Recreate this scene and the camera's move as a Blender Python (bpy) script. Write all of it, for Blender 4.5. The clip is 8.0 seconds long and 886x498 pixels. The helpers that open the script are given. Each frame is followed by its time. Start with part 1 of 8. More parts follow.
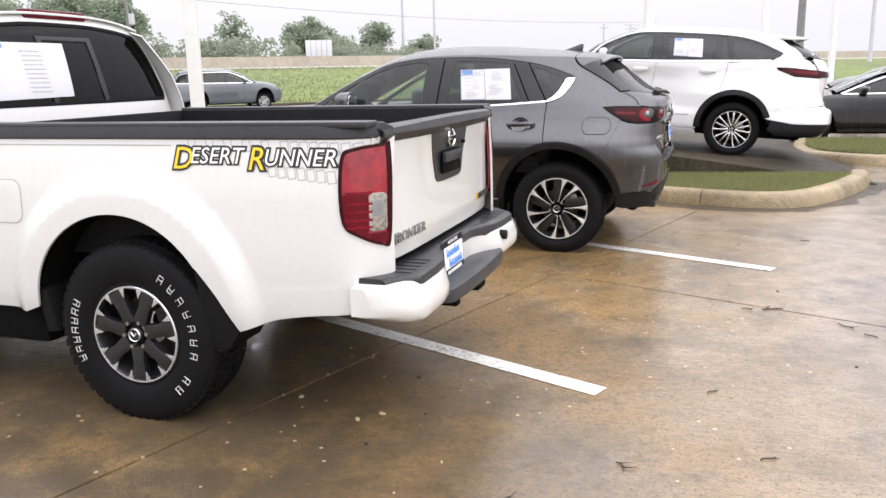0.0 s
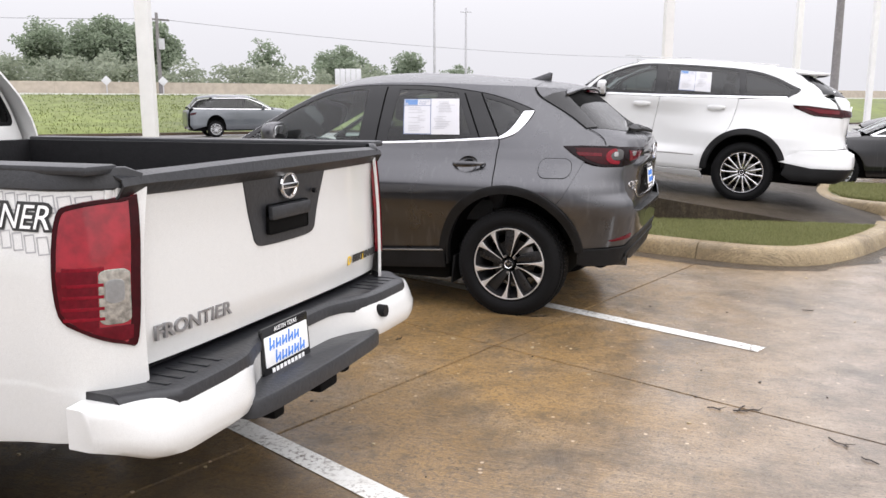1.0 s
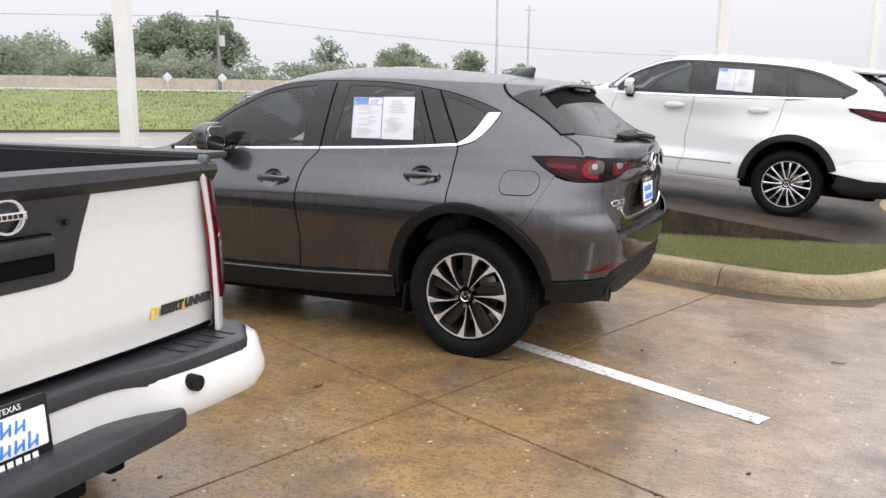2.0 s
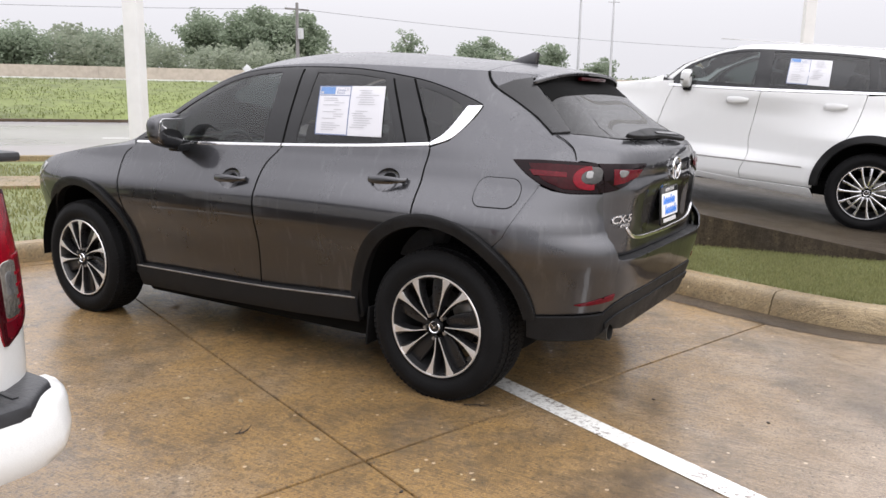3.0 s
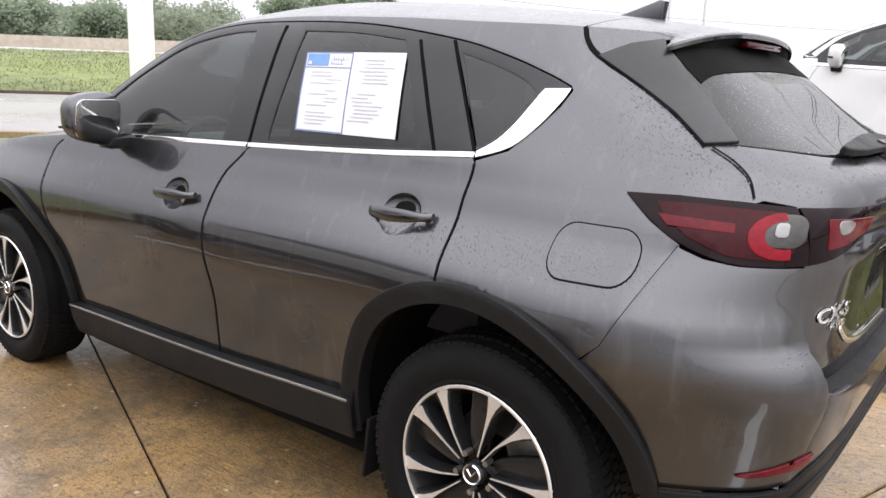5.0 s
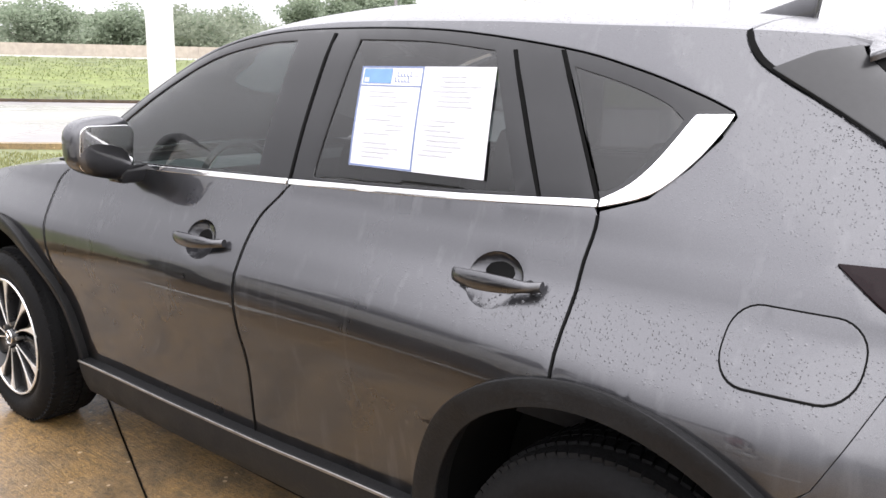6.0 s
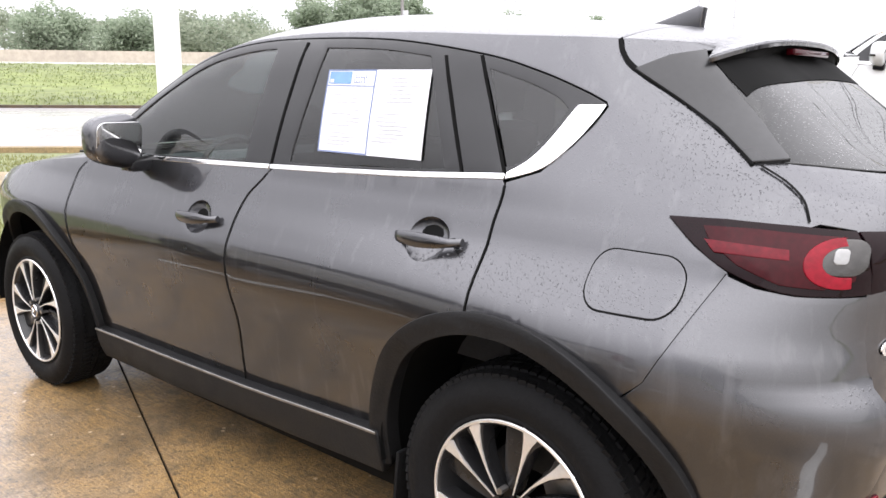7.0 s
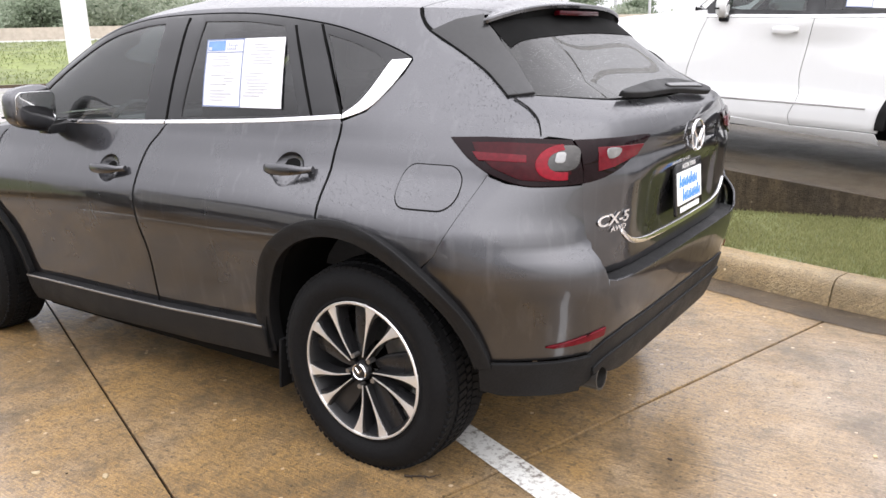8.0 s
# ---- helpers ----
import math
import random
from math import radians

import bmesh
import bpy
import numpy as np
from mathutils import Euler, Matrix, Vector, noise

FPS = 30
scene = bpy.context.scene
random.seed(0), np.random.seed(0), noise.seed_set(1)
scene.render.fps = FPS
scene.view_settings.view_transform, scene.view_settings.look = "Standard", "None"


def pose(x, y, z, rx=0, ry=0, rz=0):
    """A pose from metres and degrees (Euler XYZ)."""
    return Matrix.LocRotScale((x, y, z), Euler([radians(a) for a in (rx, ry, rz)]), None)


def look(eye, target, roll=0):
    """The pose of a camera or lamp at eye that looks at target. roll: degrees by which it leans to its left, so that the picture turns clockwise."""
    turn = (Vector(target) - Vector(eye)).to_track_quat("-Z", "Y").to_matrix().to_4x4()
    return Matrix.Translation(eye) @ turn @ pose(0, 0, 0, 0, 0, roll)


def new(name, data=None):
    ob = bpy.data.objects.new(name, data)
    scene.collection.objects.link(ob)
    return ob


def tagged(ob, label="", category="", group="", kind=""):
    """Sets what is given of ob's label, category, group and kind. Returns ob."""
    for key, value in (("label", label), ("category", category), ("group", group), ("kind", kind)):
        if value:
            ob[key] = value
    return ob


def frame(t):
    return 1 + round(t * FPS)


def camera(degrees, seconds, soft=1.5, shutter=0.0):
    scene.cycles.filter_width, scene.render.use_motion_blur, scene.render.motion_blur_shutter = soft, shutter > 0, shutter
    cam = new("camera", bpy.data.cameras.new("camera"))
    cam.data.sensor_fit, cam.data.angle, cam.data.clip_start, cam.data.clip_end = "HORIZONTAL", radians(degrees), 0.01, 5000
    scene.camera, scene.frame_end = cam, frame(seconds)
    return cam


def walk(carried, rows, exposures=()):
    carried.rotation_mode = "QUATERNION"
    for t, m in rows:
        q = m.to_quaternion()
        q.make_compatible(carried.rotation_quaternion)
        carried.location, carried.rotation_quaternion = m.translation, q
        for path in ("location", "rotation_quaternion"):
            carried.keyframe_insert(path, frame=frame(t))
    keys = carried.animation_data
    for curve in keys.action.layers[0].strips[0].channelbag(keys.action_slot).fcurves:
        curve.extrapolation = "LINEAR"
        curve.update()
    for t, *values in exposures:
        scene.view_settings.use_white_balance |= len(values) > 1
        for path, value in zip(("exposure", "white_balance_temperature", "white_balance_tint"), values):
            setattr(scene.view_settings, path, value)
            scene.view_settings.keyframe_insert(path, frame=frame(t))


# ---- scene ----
from mathutils.geometry import delaunay_2d_cdt

cam = camera(58.7, 8.0)
PATH = [
    (0, (1.171, -6.091, 1.401), (0.528, -4.246, 0.973), -1.4),
    (0.5, (1.372, -5.516, 1.388), (0.74, -3.655, 1.021), -1.3),
    (1, (1.494, -4.955, 1.389), (0.772, -3.124, 1.036), -0.1),
    (1.5, (1.654, -4.395, 1.392), (0.869, -2.59, 1.038), 0.6),
    (1.7, (1.707, -4.181, 1.399), (0.891, -2.389, 1.045), 0.5),
    (2.8, (1.898, -3.114, 1.396), (0.885, -1.429, 1.025), 0.9),
    (3, (1.901, -2.938, 1.393), (0.858, -1.274, 1.02), 1.0),
    (3.5, (1.852, -2.529, 1.412), (0.755, -0.902, 1.027), 1.3),
    (4, (1.768, -2.155, 1.41), (0.631, -0.559, 1.008), 1.6),
    (4.5, (1.453, -1.843, 1.395), (0.289, -0.271, 0.978), 1.8),
    (5, (1.097, -1.554, 1.386), (-0.094, -0.005, 0.96), 1.9),
    (5.2, (0.971, -1.462, 1.412), (-0.236, 0.072, 0.975), 1.4),
    (6.3, (0.585, -1.221, 1.425), (-0.655, 0.292, 1.01), 1.2),
    (6.5, (0.705, -1.277, 1.414), (-0.542, 0.232, 1.005), 1.2),
    (7, (1.028, -1.462, 1.421), (-0.226, 0.04, 1.003), 0.5),
    (7.5, (1.323, -1.7, 1.407), (0.099, -0.184, 0.954), -0.5),
    (8, (1.659, -1.807, 1.411), (0.541, -0.227, 0.907), -1.7),
]
walk(cam, [(t, look(eye, target, roll)) for t, eye, target, roll in PATH], [(0, 0.14), (0.7, 0.0), (1.5, -0.05), (3, -0.06), (4.5, 0.15), (5.5, 0.42), (6.5, 0.66), (7.2, 0.62), (8, 0.45)])

# ---- sky and light ----
world = bpy.data.worlds.new("overcast_sky")
scene.world = world
world.use_nodes = True
wt = world.node_tree
back_node = wt.nodes["Background"]
sky = wt.nodes.new("ShaderNodeTexSky")
sky.sky_type, sky.sun_disc = "NISHITA", False
sky.sun_elevation, sky.sun_rotation = radians(43), radians(110)
sky.dust_density, sky.air_density = 6.0, 1.5
cloud = wt.nodes.new("ShaderNodeMix")
cloud.data_type = "RGBA"
cloud.inputs[0].default_value = 0.97
wt.links.new(sky.outputs[0], cloud.inputs[6])
# an even overcast, brightening to three times the horizon overhead
aim = wt.nodes.new("ShaderNodeTexCoord")
apart = wt.nodes.new("ShaderNodeSeparateXYZ")
wt.links.new(aim.outputs["Generated"], apart.inputs[0])
rise = wt.nodes.new("ShaderNodeMapRange")
rise.interpolation_type = "SMOOTHSTEP"
rise.inputs[1].default_value, rise.inputs[2].default_value = 0.0, 0.8
wt.links.new(apart.outputs[2], rise.inputs[0])
dome = wt.nodes.new("ShaderNodeMix")
dome.data_type = "RGBA"
dome.inputs[6].default_value, dome.inputs[7].default_value = (8.1, 8.0, 8.5, 1), (25.0, 24.6, 26.0, 1)
wt.links.new(rise.outputs[0], dome.inputs[0])
wt.links.new(dome.outputs[2], cloud.inputs[7])
wt.links.new(cloud.outputs[2], back_node.inputs[0])
back_node.inputs[1].default_value = 0.108

sun = new("sun", bpy.data.lights.new("sun", "SUN"))
sun.data.energy, sun.data.angle, sun.data.color = 0.9, radians(100), (1.0, 0.98, 0.95)
sun.matrix_world = look((22, -8, 22), (0, 0, 0))

# ---- materials ----


def nodes_of(name):
    m = bpy.data.materials.new(name)
    m.use_nodes = True
    nt = m.node_tree
    return m, nt, nt.nodes["Principled BSDF"]


def add(nt, kind, **values):
    n = nt.nodes.new(kind)
    for key, value in values.items():
        if key in n.inputs:
            n.inputs[key].default_value = value
    return n


def coords(nt, stretch=(1, 1, 1)):
    c = nt.nodes.new("ShaderNodeTexCoord")
    m = nt.nodes.new("ShaderNodeMapping")
    m.inputs["Scale"].default_value = stretch
    nt.links.new(c.outputs["Object"], m.inputs[0])
    return m.outputs[0]


def grain(nt, where, scale, detail=4, rough=0.6, low=0.35, high=0.65):
    """Noise spread between 0 and 1."""
    n = add(nt, "ShaderNodeTexNoise", Scale=scale, Detail=detail, Roughness=rough)
    nt.links.new(where, n.inputs["Vector"])
    r = nt.nodes.new("ShaderNodeMapRange")
    r.inputs[1].default_value, r.inputs[2].default_value = low, high
    nt.links.new(n.outputs[0], r.inputs[0])
    return r.outputs[0]


def blend(nt, fac, a, b, mode="MIX"):
    m = nt.nodes.new("ShaderNodeMix")
    m.data_type, m.blend_type = "RGBA", mode
    for slot, value in ((0, fac), (6, a), (7, b)):
        if isinstance(value, tuple):
            m.inputs[slot].default_value = (*value, 1) if len(value) == 3 else value
        elif isinstance(value, (int, float)):
            m.inputs[slot].default_value = value
        else:
            nt.links.new(value, m.inputs[slot])
    return m.outputs[2]


def ranged(nt, fac, low, high):
    r = nt.nodes.new("ShaderNodeMapRange")
    r.inputs[3].default_value, r.inputs[4].default_value = low, high
    nt.links.new(fac, r.inputs[0])
    return r.outputs[0]


def product(nt, a, b, how="MULTIPLY"):
    m = nt.nodes.new("ShaderNodeMath")
    m.operation = how
    for slot, value in ((0, a), (1, b)):
        if isinstance(value, (int, float)):
            m.inputs[slot].default_value = value
        else:
            nt.links.new(value, m.inputs[slot])
    return m.outputs[0]


def relief(nt, bsdf, height, strength, distance=0.01, before=None):
    b = add(nt, "ShaderNodeBump", Strength=strength, Distance=distance)
    nt.links.new(height, b.inputs["Height"])
    if before is not None:
        nt.links.new(before, b.inputs["Normal"])
    nt.links.new(b.outputs[0], bsdf.inputs["Normal"])
    return b.outputs[0]


def plain(name, colour, rough=0.5, metal=0.0, vary=0.12, scale=30, bump=0.1, coat=0.0, spec=0.5):
    """A surface with fine grain and slow uneven wear."""
    m, nt, b = nodes_of(name)
    w = coords(nt)
    fine, slow = grain(nt, w, scale), grain(nt, w, scale / 14)
    dark = tuple(c * (1 - vary) for c in colour)
    lite = tuple(min(1, c * (1 + vary)) for c in colour)
    nt.links.new(blend(nt, 0.5, blend(nt, fine, dark, lite), blend(nt, slow, dark, lite)), b.inputs["Base Color"])
    nt.links.new(ranged(nt, slow, rough * 0.85, min(1, rough * 1.15)), b.inputs["Roughness"])
    b.inputs["Metallic"].default_value = metal
    b.inputs["Coat Weight"].default_value = coat
    b.inputs["Coat Roughness"].default_value = 0.05
    b.inputs["Specular IOR Level"].default_value = spec
    if bump:
        relief(nt, b, fine, bump, 0.002)
    return m


def drops(nt, where, scale, seldom):
    """Domes of water, one here and there: 0 between them, up to 1 on a drop."""
    v = add(nt, "ShaderNodeTexVoronoi", Scale=scale, Randomness=1.0)
    nt.links.new(where, v.inputs["Vector"])
    r = nt.nodes.new("ShaderNodeMapRange")
    r.interpolation_type = "SMOOTHSTEP"
    r.inputs[1].default_value, r.inputs[2].default_value = 0.32, 0.05
    nt.links.new(v.outputs["Distance"], r.inputs[0])
    pick = nt.nodes.new("ShaderNodeSeparateColor")
    nt.links.new(v.outputs["Color"], pick.inputs[0])
    some = product(nt, pick.outputs[0], seldom, "GREATER_THAN")
    return product(nt, r.outputs[0], some)


def facing(nt):
    """1 on faces that look upwards and hold the rain, little on upright ones."""
    g = nt.nodes.new("ShaderNodeNewGeometry")
    a = nt.nodes.new("ShaderNodeSeparateXYZ")
    nt.links.new(g.outputs["Normal"], a.inputs[0])
    r = nt.nodes.new("ShaderNodeMapRange")
    r.inputs[1].default_value, r.inputs[2].default_value = 0.42, 0.75
    nt.links.new(a.outputs[2], r.inputs[0])
    return r.outputs[0]


def car_paint(name, colour, metal, rough, wet=0.5, streak=0.25, gloss=1.0):
    """Lacquered paint with flakes, water drops and runs of dried dirt."""
    m, nt, b = nodes_of(name)
    w = coords(nt)
    flake = grain(nt, w, 700, 1)
    runs = product(nt, grain(nt, coords(nt, (26, 26, 1.1)), 1.0, 3, 0.6, 0.56, 0.72), grain(nt, w, 2.2))
    up = facing(nt)
    film = grain(nt, w, 5)
    dull = tuple(min(1, c * 1.35 + 0.12) for c in colour)
    base = blend(nt, flake, tuple(c * 0.9 for c in colour), tuple(min(1, c * 1.1) for c in colour))
    nt.links.new(blend(nt, product(nt, runs, streak), base, dull), b.inputs["Base Color"])
    nt.links.new(ranged(nt, runs, metal, metal * 0.85), b.inputs["Metallic"])
    nt.links.new(product(nt, ranged(nt, film, rough * 0.9, rough * 1.15), product(nt, runs, 0.2), "ADD"), b.inputs["Roughness"])
    b.inputs["Specular Tint"].default_value = (0.35, 0.35, 0.36, 1)
    b.inputs["Coat Weight"].default_value = gloss
    b.inputs["Coat IOR"].default_value = 1.55
    nt.links.new(product(nt, product(nt, ranged(nt, film, 0.02, 0.06), product(nt, runs, streak * 0.3), "ADD"), product(nt, up, 0.12), "ADD"), b.inputs["Coat Roughness"])
    b1 = add(nt, "ShaderNodeBump", Strength=wet, Distance=0.003)
    nt.links.new(product(nt, product(nt, drops(nt, w, 95, 0.6), drops(nt, w, 190, 0.45), "MAXIMUM"), up), b1.inputs["Height"])
    nt.links.new(b1.outputs[0], b.inputs["Normal"])
    nt.links.new(b1.outputs[0], b.inputs["Coat Normal"])
    return m


def pane_glass(name, tint, gloss=1.0, wet=0.25, film=0.02):
    """Tinted glass: clear but for its tint, with its mirror gloss and drops."""
    m, nt, b = nodes_of(name)
    nt.nodes.remove(b)
    w = coords(nt)
    clear = nt.nodes.new("ShaderNodeBsdfTransparent")
    clear.inputs[0].default_value = (*tint, 1)
    shine = add(nt, "ShaderNodeBsdfGlossy", Roughness=0.015)
    shine.inputs[0].default_value = (gloss, gloss, gloss, 1)
    fr = add(nt, "ShaderNodeFresnel", IOR=1.5)
    bump = add(nt, "ShaderNodeBump", Strength=wet, Distance=0.003)
    nt.links.new(product(nt, product(nt, drops(nt, w, 95, 0.6), drops(nt, w, 190, 0.5), "MAXIMUM"), facing(nt)), bump.inputs["Height"])
    nt.links.new(bump.outputs[0], shine.inputs["Normal"])
    nt.links.new(bump.outputs[0], fr.inputs["Normal"])
    mix = nt.nodes.new("ShaderNodeMixShader")
    nt.links.new(fr.outputs[0], mix.inputs[0])
    nt.links.new(clear.outputs[0], mix.inputs[1])
    nt.links.new(shine.outputs[0], mix.inputs[2])
    # a thin film of dried rain, thicker in the runs
    dust = add(nt, "ShaderNodeBsdfDiffuse")
    dust.inputs[0].default_value = (0.5, 0.5, 0.5, 1)
    runs = grain(nt, coords(nt, (1.2, 22, 1.2)), 1.0, 3, 0.6, 0.60, 0.74)
    thick = product(nt, ranged(nt, runs, film, film * 3.2), ranged(nt, grain(nt, w, 3), 0.7, 1.2))
    veil = nt.nodes.new("ShaderNodeMixShader")
    nt.links.new(thick, veil.inputs[0])
    nt.links.new(mix.outputs[0], veil.inputs[1])
    nt.links.new(dust.outputs[0], veil.inputs[2])
    nt.links.new(veil.outputs[0], nt.nodes["Material Output"].inputs[0])
    return m


def concrete(name, pale, dark, rust, wet, spec=0.5, lane=(0.44, 0.375, 0.335)):
    """Broomed concrete: blotches, rust stains, specks and a broken film of rain water."""
    m, nt, b = nodes_of(name)
    w = coords(nt)
    c = nt.nodes.new("ShaderNodeTexCoord")
    turn = nt.nodes.new("ShaderNodeMapping")
    turn.inputs["Rotation"].default_value = (0, 0, radians(19.5))
    turn.inputs["Scale"].default_value = (7, 210, 1)
    nt.links.new(c.outputs["Object"], turn.inputs[0])
    broom = product(nt, grain(nt, turn.outputs[0], 1.0, 3, 0.7, 0.38, 0.62), ranged(nt, grain(nt, w, 1.1, 4, 0.6), 0.35, 1.0))
    blot, mid, fine = grain(nt, w, 0.55, 5, 0.65), grain(nt, w, 3, 8, 0.72, 0.38, 0.6), grain(nt, w, 90, 4, 0.7)
    oil = grain(nt, w, 1.3, 8, 0.75, 0.5, 0.66)
    stain = grain(nt, w, 0.9, 6, 0.68, 0.30, 0.52)
    apart = nt.nodes.new("ShaderNodeSeparateXYZ")
    nt.links.new(w, apart.inputs[0])
    side = nt.nodes.new("ShaderNodeMapRange")
    side.inputs[1].default_value, side.inputs[2].default_value, side.inputs[3].default_value, side.inputs[4].default_value = 2.0, 0.5, 0.0, 1.0
    nt.links.new(apart.outputs[0], side.inputs[0])
    bay = side.outputs[0]
    stain = product(nt, stain, ranged(nt, bay, 0.15, 1.0))
    col = blend(nt, mid, dark, pale)
    # lane side: the pale pink default has the wet ground's sky glare painted in
    col = blend(nt, ranged(nt, bay, 0.5, 0.0), col, lane)
    col = blend(nt, product(nt, stain, 0.9), col, rust)
    col = blend(nt, product(nt, oil, 0.75), col, tuple(x * 0.35 for x in dark))
    mould = product(nt, grain(nt, w, 6.5, 9, 0.78, 0.5, 0.62), ranged(nt, grain(nt, w, 0.8, 4, 0.6, 0.38, 0.58), 0.15, 1.0))
    col = blend(nt, product(nt, product(nt, mould, 0.62), ranged(nt, bay, 0.25, 1.0)), col, tuple(x * 0.4 for x in dark))
    # round patch along the pickup's flank: soaked ground with shade painted in
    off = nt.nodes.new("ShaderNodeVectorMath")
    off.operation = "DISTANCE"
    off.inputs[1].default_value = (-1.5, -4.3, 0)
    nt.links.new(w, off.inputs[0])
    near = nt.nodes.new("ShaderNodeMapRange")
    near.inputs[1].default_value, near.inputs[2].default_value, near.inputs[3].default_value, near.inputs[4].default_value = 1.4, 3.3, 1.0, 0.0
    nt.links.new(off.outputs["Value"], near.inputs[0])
    soak_shade = product(nt, near.outputs[0], ranged(nt, mid, 0.5, 1.2))
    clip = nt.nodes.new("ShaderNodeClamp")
    nt.links.new(soak_shade, clip.inputs[0])
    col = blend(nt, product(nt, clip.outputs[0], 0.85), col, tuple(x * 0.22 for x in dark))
    col = blend(nt, product(nt, broom, 0.8), col, tuple(x * 0.55 for x in dark))
    col = blend(nt, product(nt, fine, 0.55), col, tuple(x * 0.5 for x in dark))
    grit = grain(nt, w, 34, 4, 0.75, 0.5, 0.62)
    col = blend(nt, product(nt, product(nt, grit, 0.6), ranged(nt, bay, 0.4, 1.0)), col, tuple(x * 0.45 for x in dark))
    speck = add(nt, "ShaderNodeTexVoronoi", Scale=9.0)
    nt.links.new(w, speck.inputs["Vector"])
    hit = product(nt, speck.outputs["Distance"], 0.075, "LESS_THAN")
    pit = add(nt, "ShaderNodeTexVoronoi", Scale=31.0)
    nt.links.new(w, pit.inputs["Vector"])
    col = blend(nt, product(nt, product(nt, pit.outputs["Distance"], 0.16, "LESS_THAN"), 0.7), col, tuple(x * 0.3 for x in dark))
    col = blend(nt, product(nt, hit, 0.6), col, tuple(min(1, x * 1.5) for x in pale))
    nt.links.new(col, b.inputs["Base Color"])
    film = product(nt, product(nt, blot, 0.6), product(nt, mid, 0.4), "ADD")
    nt.links.new(ranged(nt, film, 0.62, 0.4), b.inputs["Roughness"])
    nt.links.new(ranged(nt, film, wet * 0.7, wet), b.inputs["Coat Weight"])
    nt.links.new(ranged(nt, film, 0.17, 0.04), b.inputs["Coat Roughness"])
    b.inputs["Coat IOR"].default_value = 1.52
    b.inputs["Specular IOR Level"].default_value = spec
    relief(nt, b, product(nt, product(nt, broom, 0.6), fine, "ADD"), 0.9, 0.004)
    slow = add(nt, "ShaderNodeBump", Strength=0.18, Distance=0.01)
    nt.links.new(mid, slow.inputs["Height"])
    nt.links.new(slow.outputs[0], b.inputs["Coat Normal"])
    return m


GREY_PAINT = car_paint("grey_metallic_paint", (0.07, 0.07, 0.0755), 0.97, 0.29, 0.6, 0.22, 0.9)
WHITE_PAINT = car_paint("white_paint", (0.66, 0.66, 0.645), 0.0, 0.35, 0.12, 0.08)
PEARL_PAINT = car_paint("pearl_white_paint", (0.66, 0.665, 0.665), 0.0, 0.32, 0.2, 0.1)
BLACK_PAINT = car_paint("black_paint", (0.008, 0.008, 0.009), 0.2, 0.3)
SLATE_PAINT = car_paint("slate_paint", (0.10, 0.11, 0.12), 0.6, 0.35)
CLADDING = plain("black_grained_plastic", (0.012, 0.012, 0.0125), 0.5, 0, 0.25, 120, 0.2, 0.0, 0.14)
SATIN = plain("satin_black_trim", (0.018, 0.018, 0.019), 0.3, 0, 0.15, 60, 0.03, 0.0, 0.4)
SMOKE = plain("smoked_lamp_cover", (0.007, 0.002, 0.003), 0.06, 0, 0.2, 40, 0.02, 0.0, 0.14)
BED_PLASTIC = plain("worn_black_bed_plastic", (0.02, 0.021, 0.024), 0.38, 0, 0.3, 60, 0.25)
LINER = plain("black_bed_liner", (0.007, 0.007, 0.008), 0.7, 0, 0.3, 60, 0.25, 0.0, 0.25)
GLOSS_BLACK = plain("gloss_black_trim", (0.008, 0.008, 0.009), 0.14, 0, 0.2, 40, 0.02, 0.0, 0.45)
RUBBER = plain("tyre_rubber", (0.008, 0.008, 0.0085), 0.65, 0, 0.3, 90, 0.3, 0.0, 0.1)
DARK = plain("dark_inner_panel", (0.004, 0.004, 0.004), 0.85, 0, 0.3, 20, 0, 0.0, 0.1)
CABIN = plain("dark_cabin_trim", (0.03, 0.03, 0.032), 0.7, 0, 0.3, 40, 0.1)
CHROME = plain("chrome", (0.82, 0.82, 0.83), 0.09, 1.0, 0.04, 60, 0)
ALLOY = plain("machined_alloy", (0.82, 0.81, 0.8), 0.34, 0.75, 0.06, 120, 0.05)
SILVER = plain("silver_alloy", (0.62, 0.63, 0.64), 0.25, 0.85, 0.06, 80, 0.05)
WHEEL_BLACK = plain("black_wheel_enamel", (0.014, 0.014, 0.015), 0.28, 0.1, 0.2, 60, 0.03)
BADGE_STEEL = plain("dull_silver_badge", (0.34, 0.34, 0.35), 0.3, 0.8, 0.1, 60, 0.02)
EXHAUST = plain("sooty_exhaust_steel", (0.06, 0.058, 0.055), 0.4, 0.8, 0.3, 30, 0.1)
STEEL = plain("worn_steel", (0.3, 0.29, 0.28), 0.45, 0.9, 0.25, 30, 0.1)
RED_LENS = plain("red_lens", (0.1, 0.0025, 0.008), 0.1, 0, 0.35, 60, 0.06, 0.0, 0.2)
DEEP_RED = plain("deep_red_lens", (0.03, 0.0012, 0.003), 0.06, 0, 0.4, 50, 0.04, 0.0, 0.16)
TRUCK_RED = plain("clear_red_lens", (0.25, 0.005, 0.014), 0.09, 0, 0.45, 22, 0.05, 0.3)
BRIGHT_RED = plain("bright_red_lens", (0.17, 0.003, 0.011), 0.1, 0, 0.35, 80, 0.06, 0.0, 0.2)
CLEAR_LENS = plain("clear_lens", (0.2, 0.2, 0.2), 0.1, 0.35, 0.35, 26, 0.15, 1.0)
SMOKED_CLEAR = plain("smoked_clear_lens", (0.03, 0.028, 0.027), 0.12, 0.5, 0.5, 60, 0.3, 0.4)
AMBER = plain("warm_clear_lens", (0.3, 0.28, 0.25), 0.12, 0.6, 0.7, 60, 0.2, 0.6)
